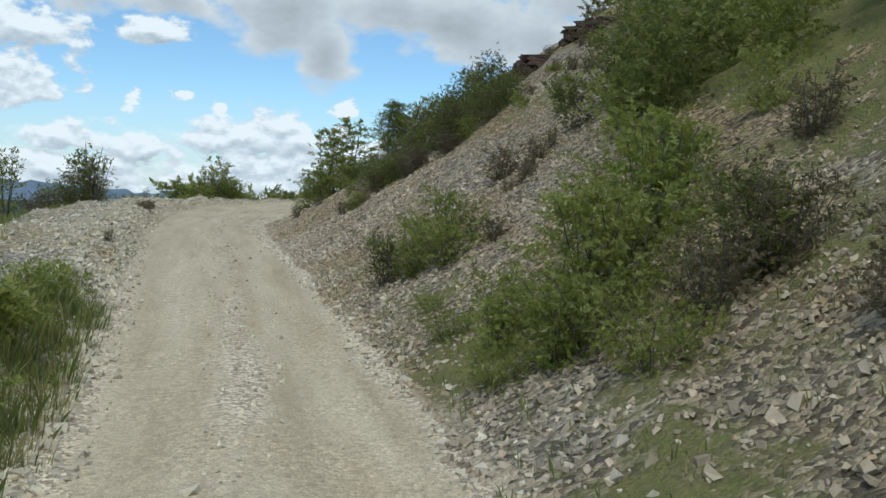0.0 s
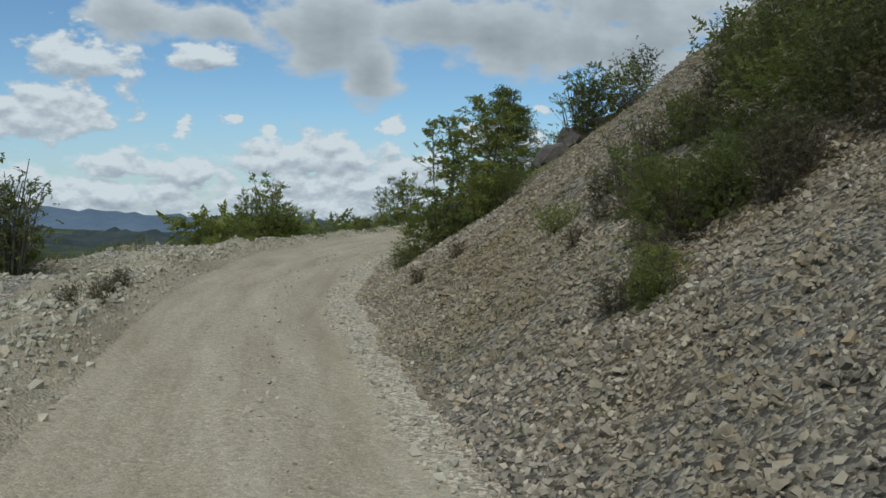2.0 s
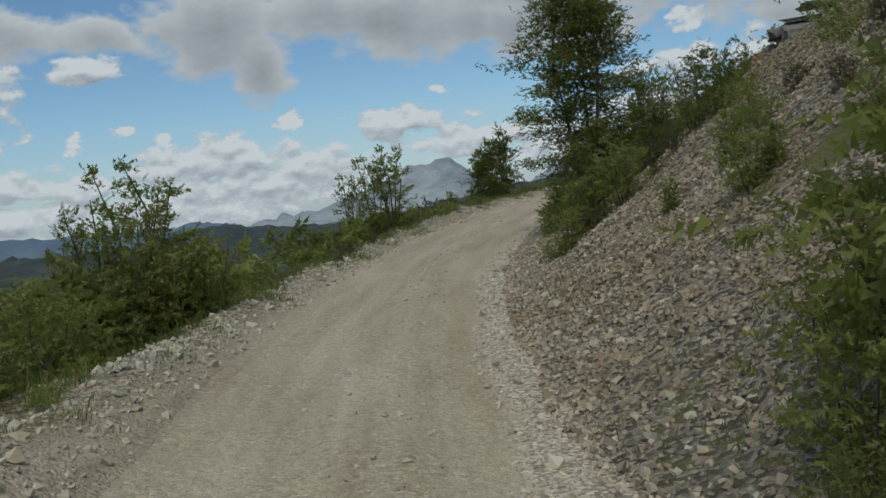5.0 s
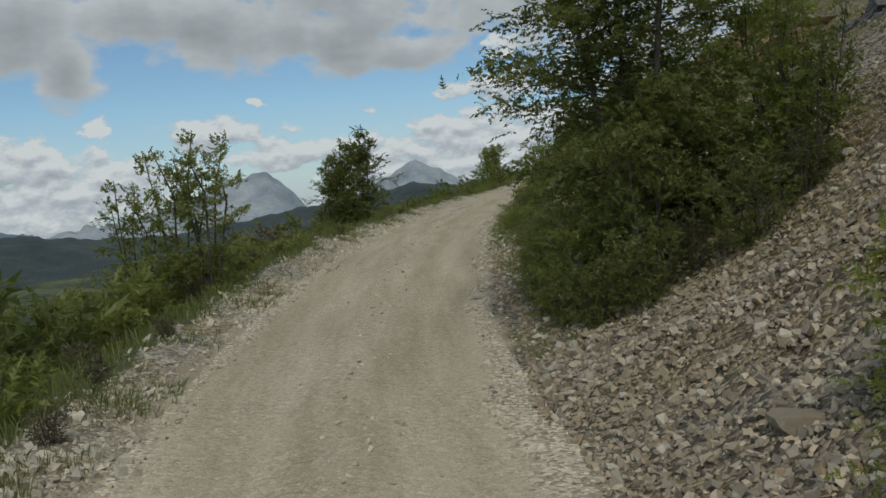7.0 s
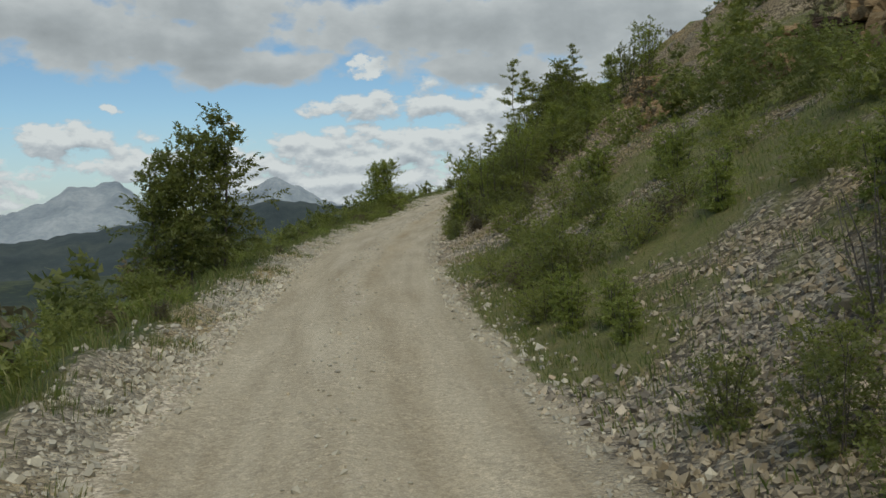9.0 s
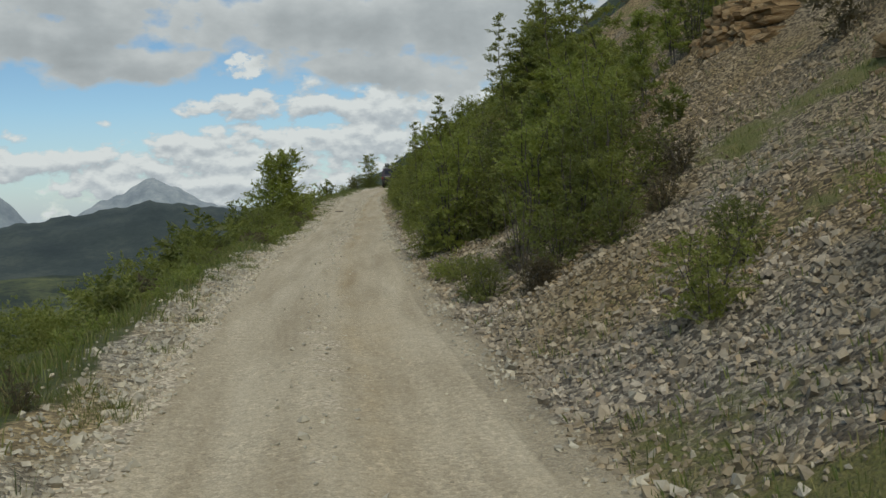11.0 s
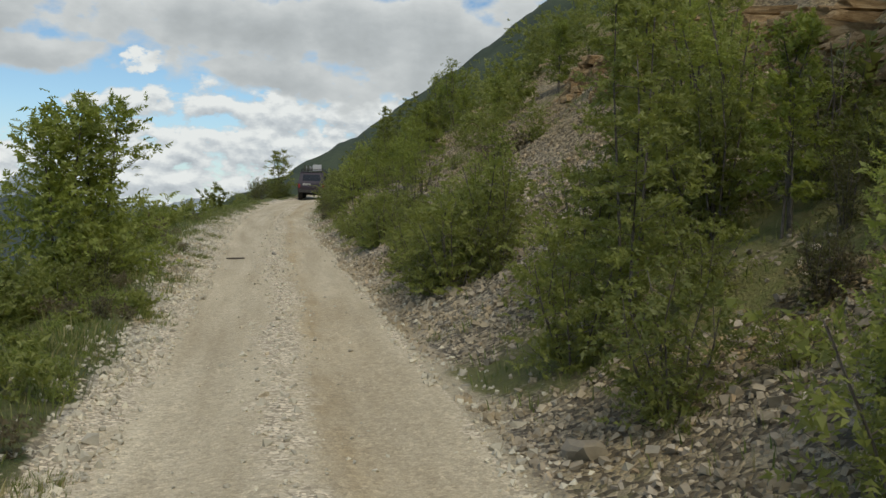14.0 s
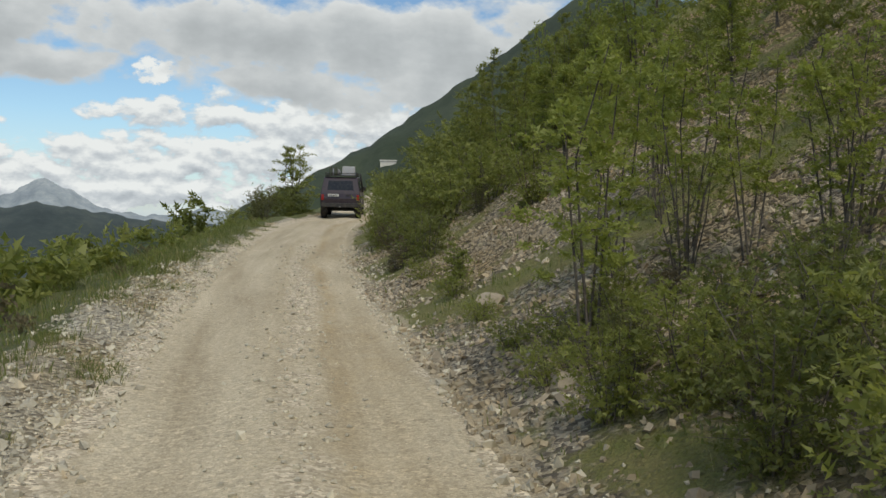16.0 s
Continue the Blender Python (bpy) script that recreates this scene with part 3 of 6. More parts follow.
ridge("green_mountain", "tall green mountain slope beyond the bend of the track", M_WOODS, (27, 109), (20.0, 76), (420, 900), tanel(-2.5, (17.6, 51, 27.5, 30)), 6.0, base=-30)
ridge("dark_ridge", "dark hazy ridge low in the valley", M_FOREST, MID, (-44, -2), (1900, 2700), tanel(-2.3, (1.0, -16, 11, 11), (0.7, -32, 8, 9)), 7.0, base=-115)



def far_shed(bearing_, away, wide, deep, high):
    """A long low pale building on the flank of the far mountain."""
    a = radians(bearing_)
    x, y = 27 + away * math.sin(a), 109 + away * math.cos(a)
    hit, spot, *_ = bpy.data.objects["green_mountain"].ray_cast(Vector((x, y, 500)), Vector((0, 0, -1)))
    root = tagged(new("shed"), "long low pale stone shed on the far mountain", "building")
    root.matrix_basis = Matrix.Translation(spot) @ Matrix.Rotation(-a, 4, "Z")
    for name, mat, lo, hi, ridge_ in (("wall", M_PALE_WALL, -3.0, high, 0), ("roof", M_PALE_ROOF, high, high + 0.2, 0.6)):
        e = 0.4 if ridge_ else 0.0
        w, d = wide / 2 + e, deep / 2 + e
        verts = [(-w, -d, lo), (w, -d, lo), (w, d, lo), (-w, d, lo), (-w, -d, hi), (w, -d, hi), (w, d, hi), (-w, d, hi), (-w, 0, hi + ridge_), (w, 0, hi + ridge_)]
        faces = [(3, 2, 1, 0), (0, 1, 5, 4), (2, 3, 7, 6), (1, 2, 6, 9, 5), (3, 0, 4, 8, 7), (4, 5, 9, 8), (6, 7, 8, 9)]
        ob = new(name, mesh_of(name, verts, faces, mat, smooth=False))
        ob.parent = root


M_PALE_WALL = far_material("pale_plaster", (0.55, 0.53, 0.47), (0.64, 0.62, 0.55), (0.7, 0.68, 0.62), 0.6)
M_PALE_ROOF = far_material("pale_sheet_roof", (0.48, 0.46, 0.42), (0.55, 0.53, 0.48), (0.6, 0.58, 0.53), 0.6)
bpy.context.view_layer.update()
far_shed(37.6, 584, 9.5, 5, 1.9)

# ---- plants ----


def part(name, me, parent, label=""):
    ob = new(name, me)
    ob.parent = parent
    return tagged(ob, label)


def thing(name, label, category, group="", at=None):
    return tagged(new(name), label, category, group)


def tubes(lines, sides=4):
    """Tapered stems along lines of (point, radius)."""
    verts, faces = [], []
    for line in lines:
        start = len(verts)
        for n, (p, r) in enumerate(line):
            a = line[min(n + 1, len(line) - 1)][0] - line[max(n - 1, 0)][0]
            q = Vector(a).to_track_quat("Z", "X")
            for k in range(sides):
                t = 6.2832 * k / sides
                verts.append(tuple(Vector(p) + q @ Vector((r * math.cos(t), r * math.sin(t), 0))))
        for n in range(len(line) - 1):
            for k in range(sides):
                a, b = start + n * sides + k, start + n * sides + (k + 1) % sides
                faces.append((a, b, b + sides, a + sides))
    return verts, faces


def leaves(rng, spots, out, size, flat=0.5):
    """Pointed leaf blades at the spots, turned roughly along their twigs."""
    n = len(spots)
    axis = out + rng.normal(0, 0.55, (n, 3))
    axis /= np.linalg.norm(axis, axis=1, keepdims=True) + 1e-9
    face = rng.normal(0, 1, (n, 3)) * (1 - flat) + np.array([0, 0, 1.0]) * flat
    side = np.cross(axis, face)
    side /= np.linalg.norm(side, axis=1, keepdims=True) + 1e-9
    size = size * rng.uniform(0.6, 1.35, (n, 1))
    v = np.stack([spots - axis * size * 0.5, spots + axis * size * 0.05 - side * size * 0.3, spots + axis * size * 0.6, spots - axis * size * 0.05 + side * size * 0.3], 1)
    return v.reshape(-1, 3)


# a spray of leaflets along a stalk: (along, across) corners of each leaflet
LEAFLETS = np.array([[(k * 0.22, 0.0), (k * 0.22 + 0.20, 0.0), (k * 0.22 + 0.26, side * (0.34 - 0.05 * k))] for k in range(4) for side in (1, -1)] + [[(0.86, -0.09), (0.86, 0.09), (1.2, 0.0)]], float)


def sprays(rng, spots, out, size, flat, heart):
    """Small compound leaves, facing up and out, each of nine leaflets that droop and twist a little."""
    n = len(spots)
    away = spots - heart
    away /= np.linalg.norm(away, axis=1, keepdims=True) + 1e-9
    axis = out * 0.8 + away * 0.5 + rng.normal(0, 0.5, (n, 3))
    axis /= np.linalg.norm(axis, axis=1, keepdims=True) + 1e-9
    face = rng.normal(0, 0.55, (n, 3)) * (1 - 0.6 * flat) + np.array([0, 0, 1.0]) * (0.4 + flat) + 0.7 * away * (1 - flat)
    side = np.cross(axis, face)
    side /= np.linalg.norm(side, axis=1, keepdims=True) + 1e-9
    normal = np.cross(side, axis)
    long = size * rng.uniform(0.65, 1.3, (n, 1, 1, 1))
    k = LEAFLETS[None] + rng.normal(0, 0.035, (n, 9, 3, 2))
    lift = rng.normal(0, 0.09, (n, 9, 3, 1)) - 0.22 * (k[..., :1] - 0.3) ** 2 - 0.25 * np.abs(k[..., 1:])
    v = spots[:, None, None] + long * ((k[..., :1] - 0.45) * axis[:, None, None] + k[..., 1:] * side[:, None, None] + lift * normal[:, None, None])
    return v.reshape(-1, 3)


def grow(seed, stems, height, spread, twigs, leaf_count, size, bare=0.2, lean=0.35, layered=0.0, fuzz=0.10, girth=1.0):
    """Stems from one root, side branches and leaf sprays. Returns the stem lines and the leaf corners."""
    rng = np.random.default_rng(seed)
    lines, ends, ways = [], [], []
    for k in range(stems):
        turn = 6.2832 * (k + rng.uniform(-0.35, 0.35)) / stems
        tall = height * rng.uniform(0.72, 1.0)
        reach = spread * rng.uniform(0.25, 0.75) * (lean if stems > 1 else 0.15)
        top = np.array([math.cos(turn) * reach, math.sin(turn) * reach, tall])
        bend = rng.normal(0, 0.07 * height, 3)
        root = np.array([math.cos(turn), math.sin(turn), 0]) * 0.06 * (stems > 1) + np.array([0, 0, -0.12])
        pts = [root + (top - root) * np.array([f**1.2, f**1.2, f]) + bend * math.sin(3.14 * f) * f for f in np.linspace(0, 1, 7)]
        thick = 0.009 * height * (1.0 if stems > 2 else 1.7) * girth
        lines.append([(p, thick * (1 - 0.85 * f) + 0.003) for p, f in list(zip(pts, np.linspace(0, 1, 7)))[::2]])
        for j in range(twigs):
            f = bare + (1 - bare) * (j + rng.uniform(0, 1)) / twigs
            i = min(int(f * 6), 5)
            at = pts[i] + (pts[i + 1] - pts[i]) * (f * 6 - i)
            a = turn + j * 2.4 + rng.uniform(-0.7, 0.7)
            swell = math.sin(3.1416 * min(1, 0.16 + 0.84 * f) ** 0.8) * 0.9 + 0.18
            long = spread * swell * rng.uniform(0.45, 1.0) * (0.8 if stems > 1 else 1)
            rise = rng.uniform(-0.1, 0.75) * (1 - layered) + layered * rng.uniform(-0.12, 0.22)
            tip = at + np.array([math.cos(a), math.sin(a), rise]) * long
            tip[2] = max(tip[2], 0.12)
            mid = (at + tip) / 2 + np.array([0, 0, 0.10 * long])
            if j % 3 == 0 or stems <= 3:
                lines.append([(at, thick * 0.22 + 0.002), ((mid + tip) / 2, 0.002)])
            steps_ = rng.uniform(0.12, 1.05, 14)[:, None]
            for w in steps_:
                ends.append(at + (mid - at) * min(1, 2 * w[0]) + (tip - mid) * max(0, 2 * w[0] - 1))
                ways.append((tip - at) / (long + 1e-6))
    ends, ways = np.array(ends), np.array(ways)
    count = max(60, int(leaf_count / 5.8))
    pick = rng.integers(0, len(ends), count)
    spots = ends[pick] + rng.normal(0, 1, (count, 3)) * np.array([fuzz, fuzz, fuzz * (0.4 if layered else 0.8)]) * spread
    spots[:, 2] = np.maximum(spots[:, 2], 0.04)
    tone = np.clip(np.repeat(rng.random(count), 27) * 0.65 + np.repeat(rng.random(count * 9), 3) * 0.35, 0, 1)
    return lines, sprays(rng, spots, ways[pick], size * 3.05, layered, np.array([0, 0, 0.35 * height])), tone


def plant(name, label, category, leaf, group, at, **how):
    lines, corners, tone = grow(**how)
    verts, faces = tubes([l for l in lines if len(l) > 3], 5 if category == "tree" else 3)
    more, side = tubes([l for l in lines if len(l) <= 3], 3)
    faces += [tuple(k + len(verts) for k in f) for f in side]
    verts += more
    root = thing(name, label, category, group)
    woody = "trunk" if category == "tree" else "wood"
    part(woody, mesh_of(woody, verts, faces, M_BARK), root)
    n = len(corners) // 3
    crown = mesh_of("crown", corners.tolist(), np.arange(3 * n).reshape(-1, 3).tolist(), leaf, smooth=False)
    crown.attributes.new("tone", "FLOAT", "POINT").data.foreach_set("value", tone.astype(np.float32))
    part("crown", crown, root)
    root.matrix_basis = at
    return root


def standing(s, u, scale, turn, sink=0.05, squash=1.0):
    return Matrix.Translation(place(s, u, sink)) @ Matrix.Rotation(turn, 4, "Z") @ Matrix.Diagonal((scale, scale, scale * squash, 1))


KINDS = {
    "light_a": ("bush", "green bush among others on the open slope", "bush", M_LEAF_DARK, dict(seed=31, stems=6, height=1.1, spread=0.8, twigs=5, leaf_count=420, size=0.125, bare=0.05, lean=0.9)),
    "light_b": ("bush", "pale green scrub bush on the open slope", "bush", M_LEAF, dict(seed=32, stems=6, height=0.9, spread=0.9, twigs=5, leaf_count=420, size=0.125, bare=0.05, lean=1.0)),
    "light_dry": ("shrub", "brownish dry scrub on the open slope", "shrub", M_LEAF_DRY, dict(seed=33, stems=8, height=0.9, spread=0.7, twigs=6, leaf_count=380, size=0.09, bare=0.05, lean=1.0)),
    "herb": ("bush", "low bright green leafy herb on the verge", "bush", M_LEAF_FRESH, dict(seed=35, stems=9, height=0.7, spread=0.75, twigs=6, leaf_count=900, size=0.06, bare=0.0, lean=1.0)),
    "light_tall": ("shrub", "tall green scrub on the open slope", "shrub", M_LEAF, dict(seed=34, stems=5, height=2.4, spread=0.9, twigs=7, leaf_count=640, size=0.12, bare=0.2, lean=0.9)),
    "thick_a": ("bush", "broad dark green bush covering the slope", "bush", M_LEAF_DARK, dict(seed=41, stems=8, height=1.6, spread=1.15, twigs=9, leaf_count=1800, size=0.073, bare=0.0, lean=1.0)),
    "thick_b": ("bush", "broad yellow-green bush covering the slope", "bush", M_LEAF, dict(seed=42, stems=8, height=1.4, spread=1.2, twigs=9, leaf_count=1800, size=0.073, bare=0.0, lean=1.0)),
    "sapling": ("tree", "slender young tree on the slope, leafy to the tip", "tree", M_LEAF_BRIGHT, dict(seed=43, stems=3, height=3.4, spread=0.75, twigs=18, leaf_count=4800, size=0.047, bare=0.2, lean=0.7, layered=0.2, fuzz=0.10, girth=0.6)),
    "bush_a": ("bush", "dense dark green leafy bush on the stony slope", "bush", M_LEAF_DARK, dict(seed=11, stems=9, height=1.15, spread=0.75, twigs=15, leaf_count=3300, size=0.040, bare=0.0, lean=0.8)),
    "bush_b": ("bush", "rounded mid green leafy bush on the stony slope", "bush", M_LEAF, dict(seed=12, stems=8, height=1.1, spread=0.8, twigs=14, leaf_count=3300, size=0.040, bare=0.0, lean=0.9)),
    "bush_c": ("bush", "low spreading green bush over loose stones", "bush", M_LEAF, dict(seed=13, stems=10, height=0.8, spread=0.95, twigs=12, leaf_count=2900, size=0.039, bare=0.0, lean=1.0)),
    "dry": ("shrub", "brown half-dry shrub with bare twigs on scree", "shrub", M_LEAF_DRY, dict(seed=14, stems=12, height=0.9, spread=0.6, twigs=12, leaf_count=1740, size=0.042, bare=0.0, lean=1.0)),
    "fresh": ("shrub", "feathery yellow-green shrub with long fresh shoots", "shrub", M_LEAF_FRESH, dict(seed=15, stems=9, height=1.2, spread=0.5, twigs=14, leaf_count=2700, size=0.046, bare=0.03, lean=0.9, layered=0.3, fuzz=0.09)),
    "tall_a": ("shrub", "tall bright green shrub with many thin upright stems", "shrub", M_LEAF_BRIGHT, dict(seed=16, stems=7, height=2.6, spread=0.8, twigs=15, leaf_count=5000, size=0.044, bare=0.06, lean=0.9)),
    "tall_b": ("shrub", "tall dark green shrub of many upright stems", "shrub", M_LEAF_DARK, dict(seed=17, stems=6, height=2.5, spread=0.9, twigs=16, leaf_count=5200, size=0.044, bare=0.0, lean=0.8)),
    "slender": ("tree", "slender young tree with bare lower stems over scree", "tree", M_LEAF_BRIGHT, dict(seed=44, stems=4, height=2.7, spread=0.7, twigs=14, leaf_count=3000, size=0.044, bare=0.3, lean=0.9, layered=0.2, fuzz=0.10, girth=0.55)),
    "lofty": ("tree", "tall feathery green tree rising over the hedge", "tree", M_LEAF, dict(seed=45, stems=3, height=5.6, spread=1.15, twigs=26, leaf_count=9000, size=0.053, bare=0.1, lean=0.5, layered=0.25, fuzz=0.06, girth=0.45)),
    "dark": ("bush", "dark brown-green thicket bush with dead stems on scree", "bush", M_LEAF_DULL, dict(seed=46, stems=12, height=1.5, spread=0.8, twigs=10, leaf_count=2900, size=0.038, bare=0.1, lean=0.8)),
    "airy": ("tree", "slender young tree with sparse light leaves on the verge", "tree", M_LEAF, dict(seed=18, stems=5, height=2.9, spread=0.85, twigs=15, leaf_count=4400, size=0.045, bare=0.08, lean=0.9, fuzz=0.07)),
    "round": ("tree", "small round-crowned green tree at the roadside", "tree", M_LEAF_BRIGHT, dict(seed=19, stems=3, height=2.7, spread=1.15, twigs=20, leaf_count=7600, size=0.056, bare=0.08, lean=0.6)),
    "round_b": ("tree", "small dark bushy tree at the roadside", "tree", M_LEAF_DARK, dict(seed=20, stems=2, height=3.0, spread=1.05, twigs=24, leaf_count=5400, size=0.056, bare=0.24, lean=0.6, girth=0.55)),
    "big": ("tree", "large layered green tree leaning over the track", "tree", M_LEAF_DARK, dict(seed=21, stems=3, height=5.6, spread=1.9, twigs=44, leaf_count=62000, size=0.043, bare=0.16, lean=0.35, layered=0.7, fuzz=0.09)),
    "spray": ("tree", "feathery young tree with drooping leaf sprays", "tree", M_LEAF, dict(seed=22, stems=3, height=3.0, spread=1.0, twigs=24, leaf_count=4600, size=0.056, bare=0.05, lean=0.6, layered=0.3, fuzz=0.07)),
    "twiggy": ("shrub", "nearly bare twiggy shrub with few leaves", "shrub", M_LEAF_DARK, dict(seed=23, stems=9, height=1.5, spread=0.75, twigs=14, leaf_count=630, size=0.043, bare=0.15, lean=1.0)),
}
FIRST = {}
dice = random.Random(7)


def put(kind, s, u, scale=1.0, squash=1.0):
    """One plant of a kind at s along and u across; the first of a kind is built, the others copied."""
    name, label, category, leaf, how = KINDS[kind]
    at = standing(s, u, scale, dice.uniform(0, 6.28), 0.05 * scale, squash)
    if kind not in FIRST:
        FIRST[kind] = plant(name, label, category, leaf, "plants along the track", at, **how)
        return FIRST[kind]
    return copy_thing(FIRST[kind], at)


# kind, s, u, scale: the hillside, stretch by stretch
FOOT = [
    ("bush_b", 7.2, 2.8, 1.0), ("bush_c", 6.5, 2.5, 0.85), ("bush_c", 7.8, 2.35, 0.75), ("fresh", 7.8, 3.6, 1.0), ("bush_b", 8.6, 4.0, 0.9), ("bush_a", 6.2, 3.5, 0.8), ("bush_c", 10.0, 2.15, 0.35), ("bush_c", 5.6, 2.6, 0.7),
    ("bush_c", 12.4, 2.3, 0.8), ("bush_b", 12.6, 2.9, 0.75), ("bush_c", 13.6, 2.9, 0.75), ("bush_c", 11.6, 2.7, 0.9), ("dry", 15.4, 4.5, 0.7), ("dry", 14.8, 4.9, 0.7),
    ("dark", 12.2, 2.0, 0.5), ("bush_a", 11.9, 2.35, 0.65), ("dark", 11.6, 2.7, 0.55), ("dark", 12.0, 3.1, 0.5), ("dry", 11.4, 3.2, 0.5), ("dry", 13.6, 4.3, 0.5), ("dry", 14.0, 4.5, 0.5), ("dry", 13.4, 4.0, 0.4), ("fresh", 13.0, 5.7, 0.9), ("fresh", 12.3, 5.3, 0.8), ("fresh", 13.5, 6.2, 0.9), ("dark", 15.4, 6.6, 1.0), ("dark", 16.2, 7.3, 1.1), ("dark", 15.6, 7.6, 1.0), ("dark", 14.8, 6.9, 1.0), ("dark", 15.2, 5.7, 0.65), ("dark", 15.0, 5.2, 0.5), ("dark", 16.6, 8.0, 1.1), ("bush_a", 11.9, 5.6, 1.5), ("bush_a", 12.6, 6.4, 1.2), ("bush_b", 6.9, 2.9, 0.95), ("dry", 5.8, 3.1, 1.05),
    ("dry", 6.0, 3.7, 1.3), ("fresh", 6.5, 2.3, 0.55), ("fresh", 7.4, 2.1, 0.5), ("bush_c", 6.8, 1.95, 0.55), ("bush_c", 8.6, 2.0, 0.5),
    ("dry", 4.4, 3.5, 1.1), ("fresh", 8.8, 4.2, 0.8), ("bush_b", 9.4, 5.6, 0.7), ("dry", 7.9, 5.2, 1.0), ("bush_a", 4.2, 5.2, 0.8), ("bush_b", 8.8, 3.6, 0.75),
]
CREST = [
    ("dark", 24.6, 5.0, 0.75), ("dark", 24.4, 5.9, 0.85), ("dark", 23.9, 6.8, 0.7), ("bush_a", 24.2, 4.3, 0.7), ("thick_a", 25.6, 6.4, 0.7), ("dark", 25.2, 7.4, 0.7), ("dry", 23.8, 4.6, 1.0), ("dry", 23.6, 5.6, 1.0), ("bush_b", 23.5, 3.3, 0.5),
    ("dry", 23.6, 3.0, 0.61), ("bush_a", 23.4, 3.2, 0.41), ("dry", 24.0, 3.5, 0.74), ("dry", 24.4, 4.0, 0.82), ("bush_a", 24.4, 4.4, 0.7), ("dark", 24.2, 5.0, 0.8), ("dry", 23.9, 4.9, 0.98),
    ("dark", 24.1, 5.6, 0.9), ("bush_b", 23.7, 6.1, 0.6), ("dark", 23.3, 6.4, 0.6), ("dry", 22.6, 7.4, 0.4), ("light_b", 22.0, 7.0, 0.4), ("light_b", 23.0, 8.2, 0.45), ("twiggy", 26.5, 7.4, 0.9), ("dry", 28.6, 8.2, 0.6), ("dry", 27.4, 8.8, 0.6), ("dry", 26.8, 9.2, 0.6), ("dry", 24.4, 8.6, 0.5), ("dry", 21.4, 8.0, 0.6), ("dry", 20.6, 7.4, 0.5), ("light_dry", 22.6, 9.0, 0.6), ("dark", 20.0, 8.6, 0.6), ("dry", 19.4, 7.6, 0.6),
]
THICKET = [(("thick_a", "dark", "dry", "bush_a", "dark")[(3 * i + j) % 5], 24.5 + (j + 0.3 + 0.25 * math.sin(5 * i + j)) * (u - 3.2) * 0.36, u + 0.15 * math.sin(3 * i + 7 * j), 0.62 + 0.05 * i + 0.12 * math.sin(i + 2 * j)) for i, u in enumerate((3.9, 4.5, 5.1, 5.7, 6.3, 6.9, 7.5)) for j in range(4)]
TURN = [
    ("spray", 38.6, 2.9, 1.28), ("bush_b", 38.6, 2.3, 0.8), ("bush_a", 38.0, 2.0, 0.6), ("bush_b", 39.2, 2.9, 1.0), ("bush_a", 38.0, 3.3, 1.2), ("bush_b", 37.2, 3.8, 1.0), ("bush_a", 36.8, 4.3, 0.9), ("spray", 37.6, 3.9, 0.9),
    ("airy", 41.1, 6.5, 0.8), ("dark", 40.9, 6.7, 1.0), ("bush_a", 41.4, 7.0, 1.2), ("twiggy", 41.0, 6.3, 1.3), ("bush_a", 41.6, 7.6, 1.2), ("dark", 42.0, 8.1, 1.0), ("dry", 40.4, 6.9, 0.8), ("dry", 40.6, 7.6, 0.9), ("bush_a", 39.4, 4.6, 0.9), ("bush_b", 39.2, 4.0, 0.9), ("dry", 26.6, 3.9, 0.5), ("dry", 27.2, 4.5, 0.7), ("dry", 27.8, 5.0, 0.75), ("twiggy", 27.0, 4.3, 0.7), ("dry", 26.3, 3.5, 0.4), ("dry", 28.4, 5.6, 0.8), ("twiggy", 27.6, 4.8, 0.7), ("dry", 26.2, 4.1, 0.6), ("dry", 29.2, 6.4, 0.9), ("dry", 26.6, 4.5, 0.6), ("dry", 31.8, 2.3, 0.5), ("dry", 32.2, 3.0, 0.5), ("bush_c", 28.4, 3.9, 0.6), ("dry", 28.0, 4.4, 0.8), ("bush_a", 27.4, 5.2, 0.8),
]
